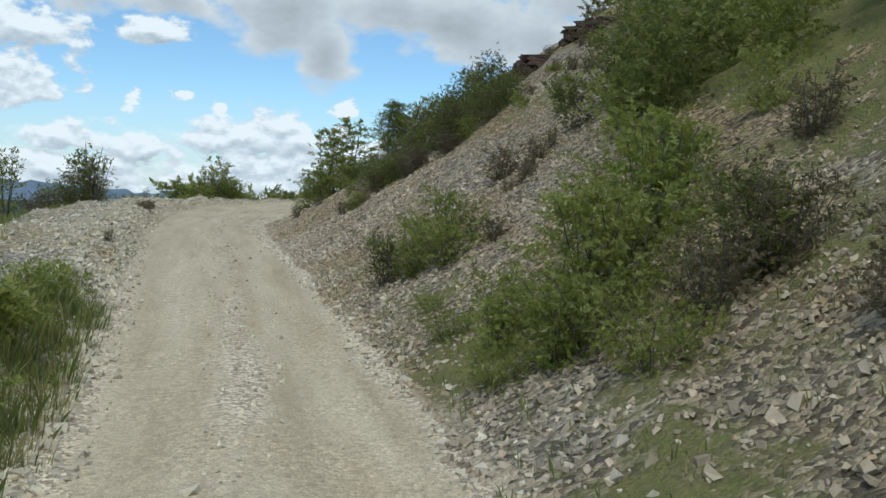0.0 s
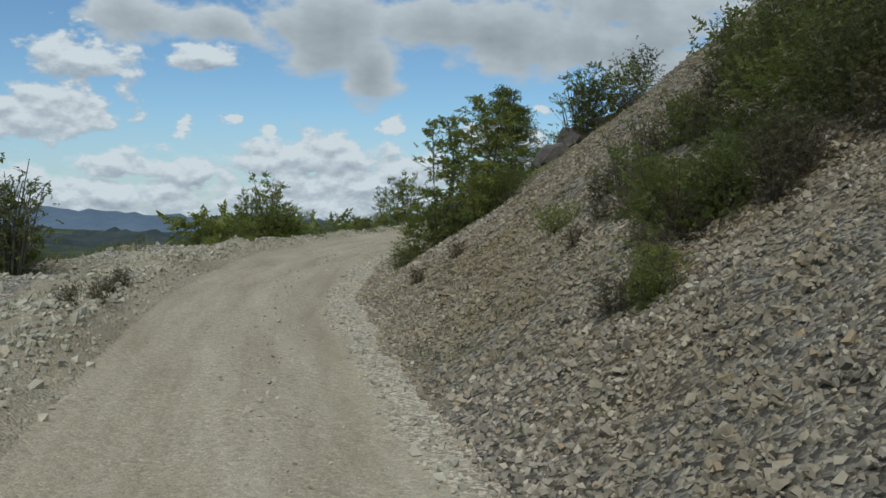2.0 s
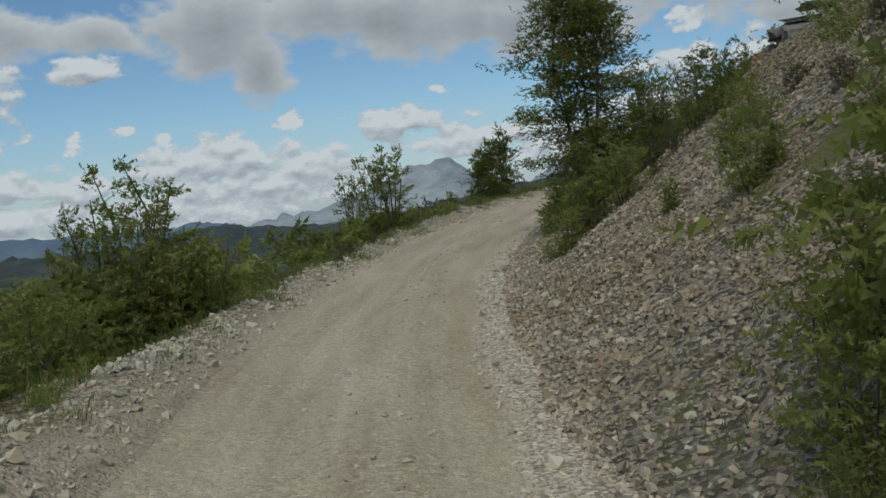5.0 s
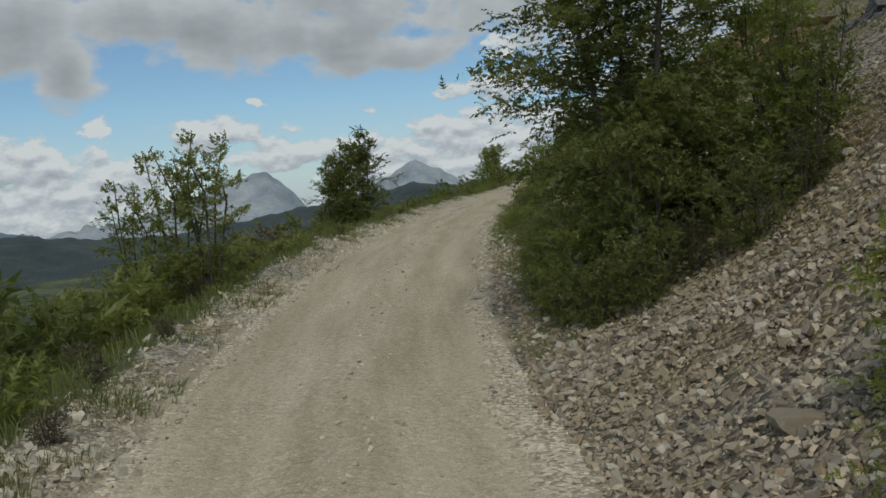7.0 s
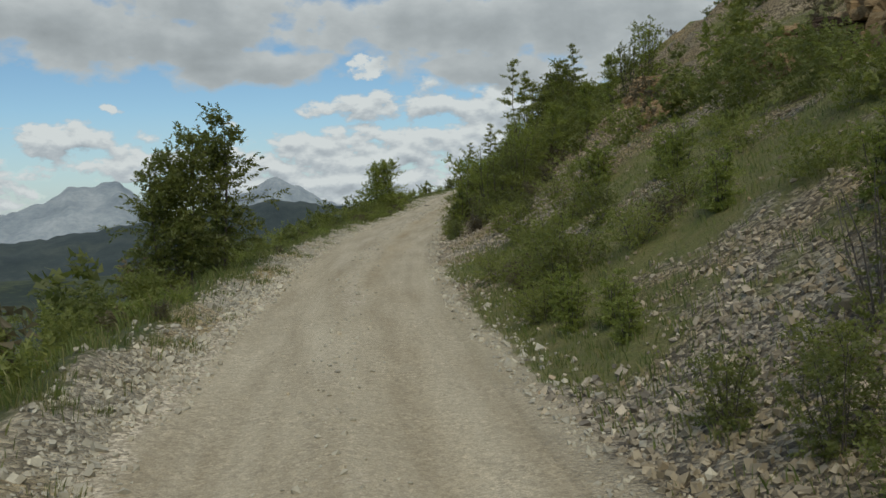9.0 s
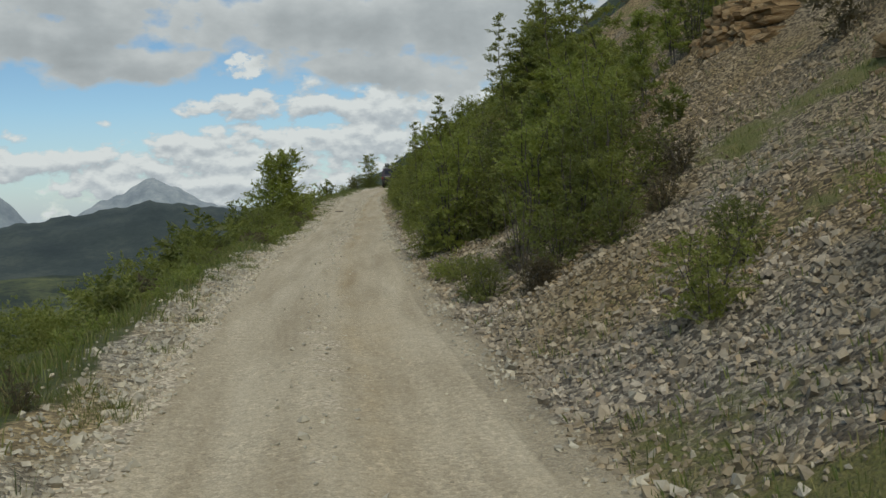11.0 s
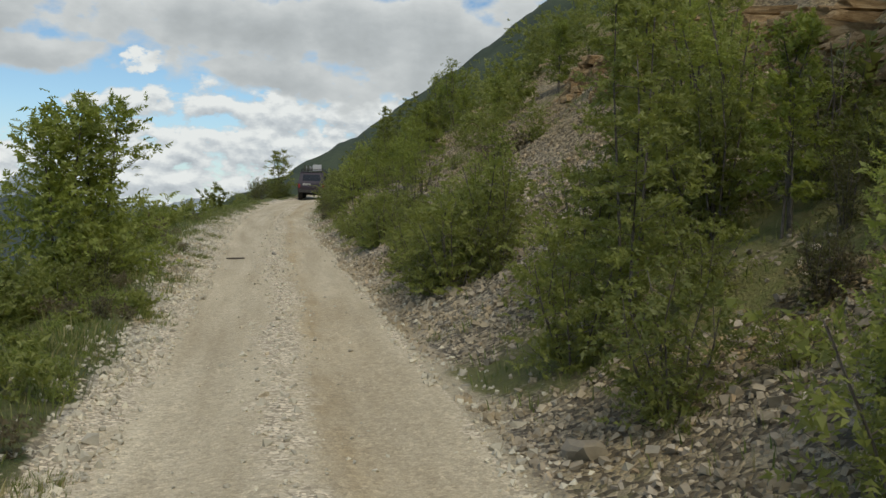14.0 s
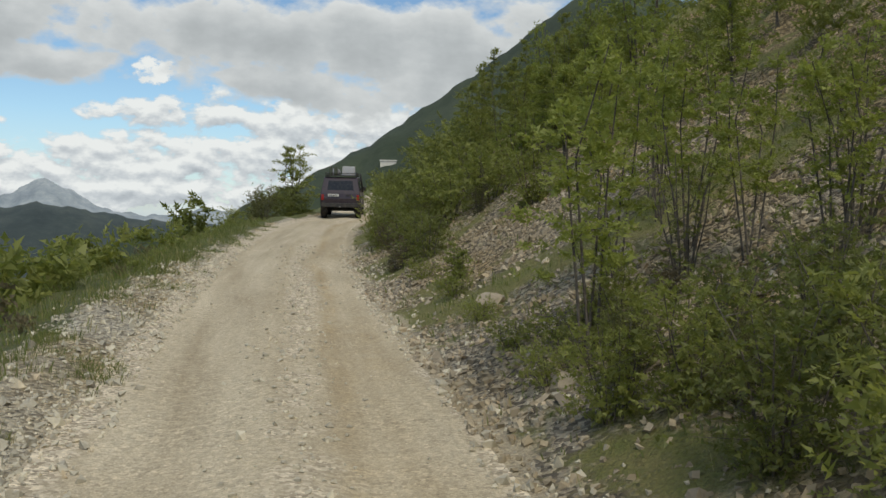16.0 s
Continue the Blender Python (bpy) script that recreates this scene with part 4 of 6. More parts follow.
GROVE = [
    ("bush_a", 56.2, 2.4, 0.8), ("bush_a", 55.9, 2.85, 0.95), ("dark", 55.8, 3.3, 0.9), ("bush_a", 55.6, 3.8, 1.0), ("tall_b", 56.6, 3.0, 0.8), ("dark", 55.6, 4.3, 1.0), ("bush_a", 56.8, 2.25, 0.7), ("bush_b", 57.8, 2.2, 0.65), ("bush_a", 58.8, 2.2, 0.65), ("bush_b", 59.8, 2.25, 0.6), ("bush_a", 62.4, 2.6, 0.7), ("bush_b", 61.2, 2.4, 0.6), ("tall_b", 56.0, 4.6, 1.0),
    ("bush_a", 59.6, 2.6, 0.9), ("bush_b", 60.6, 2.9, 0.9), ("bush_a", 59.4, 3.4, 1.1), ("tall_b", 58.8, 3.7, 0.9), ("bush_b", 58.6, 2.7, 1.0), ("bush_b", 61.4, 3.6, 0.7),
    ("bush_b", 58.2, 3.2, 1.1), ("bush_a", 57.6, 3.1, 1.1), ("tall_b", 57.6, 3.6, 0.9), ("bush_a", 57.4, 2.7, 1.0), ("dark", 57.6, 4.0, 1.0),
    ("big", 57.5, 3.2, 1.12), ("bush_a", 57.2, 2.5, 0.95), ("dark", 58.6, 2.9, 1.0), ("dark", 57.4, 3.5, 1.1), ("bush_b", 57.4, 2.5, 1.0), ("bush_a", 58.4, 2.6, 0.9), ("tall_b", 57.2, 4.0, 0.9), ("fresh", 56.2, 4.5, 1.2), ("tall_a", 57.2, 4.7, 1.0),
    ("tall_b", 58.4, 4.3, 1.0), ("bush_b", 50.2, 2.45, 0.6), ("bush_b", 51.0, 3.5, 0.95), ("dark", 51.6, 4.1, 0.9), ("bush_a", 64.4, 2.7, 0.7), ("fresh", 50.9, 2.85, 0.95), ("dark", 51.2, 3.1, 0.8), ("dry", 50.6, 2.7, 0.8), ("bush_c", 50.1, 2.2, 0.45), ("dark", 52.4, 4.6, 1.0), ("tall_b", 54.2, 5.2, 0.8), ("bush_a", 53.2, 5.6, 1.2), ("bush_b", 44.4, 3.9, 0.6), ("fresh", 46.8, 4.4, 0.6),
]
MEADOW = [
    ("fresh", 70.6, 2.6, 0.5), ("fresh", 71.4, 2.7, 0.55), ("fresh", 70.0, 2.9, 0.5), ("bush_c", 72.2, 2.6, 0.5), ("fresh", 69.2, 2.8, 0.45), ("bush_c", 74.0, 2.8, 0.6), ("bush_c", 75.4, 2.8, 0.6), ("bush_b", 77.0, 3.2, 0.6), ("fresh", 68.0, 6.4, 0.8), ("bush_c", 70.6, 5.4, 0.7), ("bush_c", 74.6, 6.0, 0.8), ("fresh", 77.0, 5.6, 0.7),
    ("twiggy", 66.6, 3.8, 0.9), ("bush_c", 66.2, 3.3, 0.6), ("dry", 67.0, 4.3, 1.0), ("bush_c", 73.4, 3.2, 0.95), ("bush_b", 74.6, 3.2, 0.8), ("bush_c", 72.6, 3.9, 0.8),
    ("twiggy", 67.4, 4.6, 1.0), ("fresh", 67.6, 5.2, 1.1), ("fresh", 69.0, 6.0, 0.9), ("bush_a", 76.0, 4.2, 0.8), ("bush_a", 85.5, 4.2, 0.8), ("dry", 73.0, 4.4, 0.8), ("lofty", 95.0, 4.9, 0.95), ("lofty", 108.9, 5.9, 1.0), ("lofty", 106.4, 7.4, 1.05), ("tall_b", 97.2, 3.6, 1.1), ("bush_c", 71.8, 2.5, 0.7), ("bush_a", 73.0, 2.9, 0.8), ("dry", 74.4, 2.7, 0.8), ("bush_a", 75.4, 3.2, 0.8), ("bush_c", 76.6, 2.6, 0.8), ("fresh", 72.0, 4.8, 0.7), ("bush_c", 73.6, 4.9, 0.8), ("fresh", 75.6, 5.4, 0.8), ("bush_c", 78.6, 4.2, 0.8), ("bush_b", 80.2, 3.4, 0.8), ("fresh", 80.6, 5.2, 0.8), ("bush_c", 83.0, 4.6, 0.9), ("bush_b", 84.4, 3.4, 0.7), ("fresh", 68.6, 5.0, 0.7), ("bush_a", 66.4, 2.6, 0.6), ("bush_a", 65.4, 2.8, 0.7), ("tall_b", 101.0, 9.5, 1.4), ("tall_a", 103.0, 10.6, 1.3),
]
HEDGE = [
    ("bush_a", 89.6, 2.4, 0.7), ("dry", 88.9, 3.0, 0.7), ("bush_b", 89.5, 4.2, 1.0), ("dry", 88.8, 4.6, 0.9), ("bush_a", 90.5, 5.0, 1.0), ("dry", 89.8, 5.2, 1.0), ("bush_a", 90.4, 2.3, 0.7),
    ("tall_b", 92.6, 4.4, 1.0), ("tall_a", 93.6, 4.7, 1.1), ("tall_a", 91.4, 4.5, 0.9), ("bush_a", 92.0, 4.0, 0.9), ("bush_b", 91.0, 3.9, 0.8), ("bush_b", 94.9, 4.5, 0.8), ("tall_b", 95.0, 4.6, 1.1), ("tall_a", 91.0, 3.4, 0.9), ("twiggy", 90.3, 3.0, 1.0), ("tall_b", 89.8, 3.7, 0.9), ("bush_a", 89.3, 3.3, 0.9), ("dry", 88.9, 2.9, 0.8), ("tall_b", 90.4, 4.3, 1.0), ("bush_a", 88.6, 3.9, 0.8), ("tall_b", 91.8, 4.0, 1.0), ("dry", 91.1, 3.0, 0.8), ("tall_b", 91.6, 3.7, 0.9), ("herb", 93.2, 2.15, 0.5), ("herb", 93.9, 2.25, 0.55), ("herb", 92.8, 2.3, 0.45), ("herb", 94.6, 2.2, 0.45), ("bush_c", 92.4, 2.3, 0.6),
    ("bush_a", 98.0, 2.4, 1.0), ("bush_b", 99.2, 2.6, 0.8), ("tall_a", 96.4, 2.6, 1.1), ("bush_b", 97.0, 2.2, 0.8),
    ("bush_b", 96.6, 2.6, 1.1), ("tall_b", 96.2, 3.1, 0.85), ("bush_a", 95.9, 3.4, 1.2), ("bush_b", 95.7, 3.9, 1.2), ("tall_a", 95.5, 4.4, 0.9), ("bush_a", 97.4, 3.4, 1.1), ("tall_b", 99.0, 4.2, 1.0), ("tall_a", 99.8, 3.6, 0.75), ("tall_b", 100.5, 4.0, 0.8), ("bush_a", 100.2, 3.2, 0.9), ("bush_c", 104.6, 2.2, 0.4), ("bush_c", 103.6, 2.1, 0.35), ("fresh", 105.4, 2.3, 0.4), ("dry", 103.2, 2.9, 0.45), ("bush_b", 106.6, 2.2, 0.6),
]
LANE = [
    ("bush_b", 106.5, 2.45, 0.8), ("bush_a", 107.4, 2.65, 0.85), ("dark", 108.2, 3.1, 0.8), ("bush_a", 108.7, 3.5, 0.9), ("bush_b", 109.0, 4.0, 0.8), ("dark", 109.3, 4.5, 0.8), ("bush_a", 109.6, 5.0, 0.8), ("dark", 110.2, 3.7, 0.9), ("bush_b", 110.0, 4.6, 0.9), ("dry", 110.6, 5.0, 0.9), ("dark", 111.0, 4.4, 0.9), ("bush_a", 111.6, 5.1, 0.8), ("twiggy", 110.6, 5.4, 1.1), ("bush_a", 112.2, 5.0, 0.9), ("dry", 109.4, 5.4, 0.8), ("dark", 112.8, 5.4, 0.8), ("herb", 106.2, 2.05, 0.5), ("herb", 107.0, 2.1, 0.5), ("twiggy", 112.6, 5.2, 1.2),
    ("bush_b", 116.7, 2.4, 1.2), ("bush_b", 117.2, 3.0, 1.3), ("bush_a", 116.4, 2.9, 0.9), ("tall_a", 117.8, 3.2, 0.65), ("bush_b", 118.6, 3.4, 1.1), ("bush_a", 117.6, 3.0, 1.1), ("bush_b", 119.0, 2.8, 1.0), ("bush_b", 120.2, 2.9, 1.0), ("bush_a", 121.6, 2.7, 1.0), ("bush_b", 123.0, 2.6, 0.8), ("fresh", 123.2, 3.4, 0.8), ("fresh", 121.0, 3.3, 0.7), ("bush_b", 119.4, 3.3, 0.8), ("bush_c", 117.0, 5.2, 0.6),
    ("tall_b", 106.8, 2.6, 0.55), ("tall_a", 108.0, 2.9, 0.65), ("lofty", 111.2, 2.7, 0.68), ("sapling", 111.7, 4.3, 0.75), ("bush_a", 112.2, 3.0, 0.9), ("bush_a", 113.0, 3.6, 0.9), ("bush_b", 111.4, 3.4, 0.65), ("bush_c", 110.4, 2.6, 0.5), ("bush_c", 109.6, 3.2, 0.55), ("dry", 110.2, 3.8, 0.7), ("lofty", 113.8, 3.8, 0.8), ("bush_b", 107.4, 2.5, 1.0), ("bush_a", 109.9, 2.5, 1.1), ("bush_b", 111.6, 2.4, 0.9), ("tall_b", 113.0, 4.3, 0.9), ("tall_b", 118.2, 2.9, 0.6), ("bush_a", 117.2, 2.2, 0.9), ("bush_b", 118.0, 2.3, 0.9), ("bush_a", 117.6, 2.4, 1.0),
    ("bush_b", 114.2, 3.4, 1.1), ("bush_b", 113.6, 2.9, 0.9), ("bush_a", 114.5, 3.9, 1.1), ("dark", 115.2, 3.9, 0.8), ("bush_b", 118.8, 2.3, 0.95), ("bush_a", 120.6, 2.3, 0.9), ("bush_b", 125.0, 2.45, 1.15), ("fresh", 125.6, 2.3, 0.9), ("bush_b", 126.6, 2.3, 1.0), ("tall_a", 113.8, 4.6, 0.9), ("tall_b", 114.9, 4.4, 0.9), ("twiggy", 116.6, 5.3, 1.5), ("twiggy", 117.3, 5.9, 1.4), ("tall_a", 115.4, 5.2, 0.9),
]
LAST = [
    ("lofty", 146.0, 5.0, 0.62), ("lofty", 150.0, 5.0, 0.7), ("lofty", 152.6, 5.2, 0.62), ("lofty", 155.6, 5.1, 0.52), ("lofty", 148.0, 5.7, 0.64), ("lofty", 143.6, 5.8, 0.6), ("thick_a", 148.6, 4.0, 1.1), ("thick_a", 151.4, 4.3, 1.1), ("thick_a", 155.0, 4.2, 1.1), ("thick_a", 152.0, 3.0, 0.9), ("thick_a", 155.4, 3.2, 1.0), ("thick_b", 158.6, 3.0, 1.0), ("thick_a", 148.2, 3.1, 0.9), ("thick_a", 162.0, 3.0, 1.0), ("thick_b", 143.4, 3.5, 0.9), ("thick_a", 145.4, 3.6, 1.0), ("dark", 142.4, 3.9, 0.9), ("dark", 144.6, 4.4, 1.0),
    ("bush_a", 127.0, 2.5, 0.85), ("bush_b", 127.8, 2.9, 0.9), ("bush_a", 128.5, 2.5, 1.0), ("bush_a", 128.9, 3.1, 0.9), ("dark", 129.2, 2.7, 0.85), ("dark", 130.4, 2.5, 0.8), ("dark", 131.6, 2.6, 0.75), ("bush_b", 130.0, 2.2, 0.6), ("bush_c", 131.2, 2.15, 0.55), ("bush_c", 132.6, 2.2, 0.45), ("dark", 128.2, 3.3, 0.9), ("bush_a", 129.6, 3.4, 0.9), ("bush_b", 129.6, 2.6, 0.75), ("bush_a", 130.2, 3.1, 0.7), ("bush_a", 130.6, 2.5, 0.6), ("bush_b", 131.3, 2.8, 0.6), ("bush_c", 132.0, 2.5, 0.5), ("bush_c", 132.2, 3.0, 0.45), ("bush_a", 127.6, 3.5, 0.7), ("dry", 131.6, 3.3, 0.5),
    ("slender", 133.2, 3.4, 0.85), ("slender", 131.3, 2.5, 1.15), ("slender", 132.6, 3.9, 0.95), ("slender", 131.4, 3.9, 0.8), ("slender", 134.2, 4.3, 0.95), ("slender", 130.2, 3.9, 0.8), ("slender", 135.2, 4.6, 1.05), ("slender", 128.8, 4.2, 0.8), ("twiggy", 132.0, 3.6, 0.9), ("bush_c", 125.2, 4.3, 0.6), ("dry", 124.8, 3.9, 0.7), ("fresh", 126.6, 5.4, 0.8), ("bush_c", 127.2, 5.0, 0.7), ("bush_b", 127.0, 6.4, 0.8), ("dry", 129.0, 5.6, 0.8), ("bush_c", 130.6, 5.2, 0.6), ("fresh", 121.6, 7.6, 0.7), ("twiggy", 130.4, 4.2, 1.0),
    ("bush_c", 134.4, 2.3, 0.4), ("bush_c", 136.4, 2.4, 0.5), ("fresh", 137.4, 2.6, 0.5), ("bush_c", 138.6, 2.3, 0.5),
    ("bush_a", 140.6, 2.7, 1.0), ("bush_a", 142.0, 2.5, 1.1), ("dry", 141.2, 2.2, 0.8), ("bush_a", 143.4, 2.9, 1.2), ("dry", 144.6, 2.4, 1.0), ("bush_a", 146.0, 2.3, 1.1), ("bush_b", 147.4, 2.4, 1.0), ("bush_a", 149.0, 2.6, 1.1), ("bush_b", 151.0, 2.7, 1.1), ("bush_a", 153.6, 2.8, 1.1),
    ("thick_b", 142.6, 4.2, 0.9), ("thick_b", 145.4, 4.4, 1.0), ("fresh", 143.4, 5.0, 1.2), ("thick_a", 147.6, 4.6, 1.1), ("thick_b", 150.4, 4.8, 1.2), ("thick_a", 153.4, 5.0, 1.2), ("thick_b", 157.0, 5.0, 1.2), ("bush_b", 140.2, 4.4, 0.9),
    ("sapling", 141.6, 5.4, 1.0), ("sapling", 142.6, 6.2, 1.15), ("slender", 140.4, 5.6, 1.1), ("sapling", 144.6, 5.6, 0.95), ("sapling", 147.0, 6.2, 1.0), ("tall_b", 143.8, 6.6, 1.1), ("sapling", 150.2, 6.5, 1.15), ("sapling", 158.0, 7.0, 1.1), ("sapling", 146.2, 6.6, 1.1), ("sapling", 148.4, 7.5, 1.2), ("tall_b", 152.2, 8.5, 1.3), ("sapling", 156.0, 9.0, 1.2), ("sapling", 164.6, 8.0, 1.1), ("tall_a", 144.0, 7.6, 1.2), ("tall_a", 145.6, 7.2, 1.1),
    ("sapling", 138.0, 7.0, 0.95), ("thick_b", 137.4, 8.2, 1.0), ("thick_b", 134.8, 7.6, 0.9), ("thick_a", 140.4, 7.6, 1.1), ("sapling", 132.6, 6.8, 0.9), ("thick_b", 131.6, 6.4, 0.8), ("bush_c", 133.6, 6.2, 0.8), ("tall_a", 161.0, 8.5, 1.4),
]
# the overgrown slope above the hedge
SLOPE = [
    ("thick_a", 76.6, 7.9, 0.9), ("thick_a", 79.6, 8.2, 0.9), ("thick_a", 74.6, 7.4, 0.7), ("thick_b", 82.0, 7.6, 0.8),
    ("round_b", 110.4, 6.9, 1.25), ("round_b", 111.8, 7.4, 1.3), ("round_b", 109.2, 6.6, 1.1), ("thick_a", 108.4, 6.2, 0.9), ("thick_a", 112.8, 7.2, 1.2), ("round_b", 113.8, 8.0, 1.2),
    ("fresh", 44.5, 4.2, 0.45), ("dry", 45.5, 5.4, 0.7), ("bush_c", 47.6, 5.0, 0.6), ("dry", 48.4, 5.8, 0.8), ("bush_c", 43.6, 5.0, 0.6), ("bush_b", 50.0, 5.4, 0.7), ("dry", 46.6, 6.4, 0.9), ("bush_c", 49.0, 6.8, 0.9), ("fresh", 47.0, 3.6, 0.4), ("bush_c", 44.0, 6.2, 0.8),
    ("thick_a", 103.4, 6.6, 1.2), ("thick_a", 104.6, 7.6, 1.3), ("thick_b", 102.6, 7.4, 1.2), ("thick_a", 105.6, 8.6, 1.3), ("sapling", 104.0, 7.0, 1.1), ("sapling", 106.4, 6.8, 1.1), ("thick_b", 107.4, 6.6, 1.0), ("thick_a", 106.2, 7.2, 1.1),
    ("sapling", 95.2, 4.6, 1.3), ("sapling", 97.0, 6.2, 1.25), ("sapling", 99.0, 7.6, 1.2), ("sapling", 100.5, 8.8, 1.3), ("thick_a", 96.2, 5.4, 1.2), ("thick_a", 98.2, 6.6, 1.2), ("thick_b", 94.0, 4.6, 1.1),
    ("bush_b", 107.2, 3.0, 0.7), ("bush_a", 108.4, 3.2, 0.8), ("thick_b", 113.6, 4.4, 1.2), 
    ("thick_a", 109.2, 7.0, 1.3), ("thick_a", 110.4, 7.9, 1.4), ("thick_b", 108.6, 8.2, 1.4), ("thick_a", 112.4, 8.6, 1.3), ("sapling", 111.6, 7.4, 1.2), ("thick_b", 114.4, 9.2, 1.4), ("thick_a", 117.0, 9.6, 1.4), ("thick_b", 106.8, 7.8, 1.2), ("thick_a", 108.2, 5.4, 0.7),
    ("sapling", 118.0, 6.8, 1.1), ("sapling", 125.6, 8.0, 1.1), ("thick_b", 125.8, 9.0, 1.3), ("sapling", 126.4, 9.4, 1.3), ("thick_a", 127.6, 9.8, 1.3), ("bush_c", 122.2, 3.4, 0.5),
    ("thick_b", 146.0, 10.0, 1.3), ("thick_b", 155.0, 10.6, 1.4), ("thick_a", 160.0, 8.4, 1.3), ("thick_b", 149.0, 12.4, 1.5), ("thick_a", 154.0, 13.6, 1.5), ("thick_b", 142.0, 12.0, 1.3),
    ("sapling", 141.2, 9.4, 0.9), ("thick_a", 134.2, 9.6, 1.3), ("sapling", 133.4, 9.0, 1.2), 
    ("thick_a", 15.2, 6.8, 0.8), ("thick_a", 16.6, 7.9, 0.9), ("thick_b", 18.0, 8.9, 0.9), ("thick_b", 13.6, 5.7, 0.6), ("light_dry", 21.6, 9.2, 1.0), ("bush_a", 21.0, 10.0, 0.9), ("light_dry", 20.4, 10.6, 1.1), ("bush_a", 19.6, 11.6, 1.0), ("light_a", 17.0, 6.2, 0.6), ("light_b", 11.0, 4.9, 0.6), ("light_dry", 18.6, 7.4, 0.7), ("light_b", 19.6, 8.2, 0.7),
    ("thick_a", 12.0, 7.2, 0.9), ("thick_a", 13.4, 6.8, 1.1), ("thick_b", 14.4, 7.8, 1.0), ("thick_a", 16.0, 8.9, 1.1), ("thick_b", 10.6, 6.6, 0.8), ("thick_b", 17.8, 10.2, 1.1), ("thick_a", 9.6, 7.6, 1.0), ("thick_a", 19.6, 11.0, 1.0),
    ("thick_b", 72.0, 6.8, 0.7), ("thick_a", 78.0, 7.2, 0.8), ("thick_b", 81.0, 5.0, 0.7), ("thick_b", 83.4, 6.4, 0.8), ("thick_b", 78.6, 4.6, 0.5),
]
# the verge above the valley
VERGE = [
    ("airy", 46.7, -3.3, 1.15), ("airy", 46.0, -3.2, 0.85), ("airy", 45.9, -3.7, 0.95), ("bush_b", 46.8, -2.6, 1.1), ("bush_b", 46.0, -2.9, 1.0), ("bush_a", 45.6, -3.4, 1.0), ("fresh", 46.3, -2.7, 1.1), ("bush_a", 47.6, -3.2, 0.9), ("bush_b", 45.0, -4.0, 1.1),
    ("bush_c", 6.9, -1.95, 0.32), ("fresh", 7.8, -2.0, 0.35), ("bush_c", 8.5, -2.05, 0.4), ("bush_b", 9.4, -2.3, 0.4), ("fresh", 6.3, -1.9, 0.3), ("bush_c", 10.4, -2.4, 0.5), ("bush_b", 11.2, -2.75, 0.5), ("bush_c", 8.1, -2.5, 0.5), ("dry", 11.0, -2.1, 0.35), ("dry", 12.2, -2.2, 0.35),
    ("bush_c", 7.6, -2.2, 0.45), ("bush_b", 8.8, -2.6, 0.55), ("bush_b", 10.2, -3.0, 0.8), ("bush_a", 11.6, -3.5, 0.9), ("bush_b", 13.2, -3.9, 0.8), ("bush_c", 9.6, -2.3, 0.5), ("bush_b", 12.4, -3.2, 0.6), ("dry", 18.6, -2.0, 0.35), ("dry", 26.0, -1.95, 0.4), ("dry", 27.4, -1.9, 0.45), ("dry", 28.4, -1.95, 0.4), ("dry", 29.4, -2.0, 0.45), ("light_dry", 55.0, -2.2, 0.45), ("dry", 57.0, -2.1, 0.4), ("dry", 53.2, -2.0, 0.45), ("dry", 72.0, -2.0, 0.4), ("dry", 84.0, -2.1, 0.4), ("dry", 106.4, -2.1, 0.45), ("dry", 116.0, -2.0, 0.5), ("dry", 127.0, -2.0, 0.4),
    ("bush_b", 10.5, -3.0, 0.9), ("bush_a", 12.0, -3.4, 0.9), ("bush_c", 8.6, -2.6, 0.7), ("airy", 30.0, -6.2, 1.1), ("dark", 30.2, -4.5, 0.8), ("dry", 31.2, -4.7, 1.1), ("dry", 30.4, -5.1, 1.2), ("dry", 32.6, -5.0, 1.0), ("dry", 29.6, -5.4, 1.1), ("dry", 31.4, -4.0, 1.3), ("dark", 30.9, -4.2, 1.15), ("twiggy", 31.1, -4.1, 1.5), ("twiggy", 30.6, -3.8, 1.3), ("twiggy", 32.0, -4.3, 1.2), ("bush_a", 31.4, -5.2, 0.9), ("bush_b", 9.0, -2.5, 0.6), ("bush_b", 11.0, -2.9, 0.75), ("dry", 14.6, -4.0, 0.7), ("dry", 16.4, -4.2, 0.6), ("twiggy", 35.4, -3.2, 0.4), ("bush_b", 50.6, -4.0, 1.0), ("bush_a", 48.8, -6.2, 1.0),
    ("bush_b", 45.2, -4.2, 1.0), ("airy", 62.3, -2.8, 1.32), ("airy", 62.6, -3.4, 1.25), ("airy", 61.9, -3.9, 1.1), ("bush_b", 62.0, -3.4, 0.9), ("bush_b", 61.4, -3.8, 1.0), ("herb", 62.6, -2.6, 0.7), ("dry", 61.8, -2.9, 0.8), ("bush_b", 63.4, -3.4, 0.9), ("bush_a", 65.2, -3.4, 0.7),
]
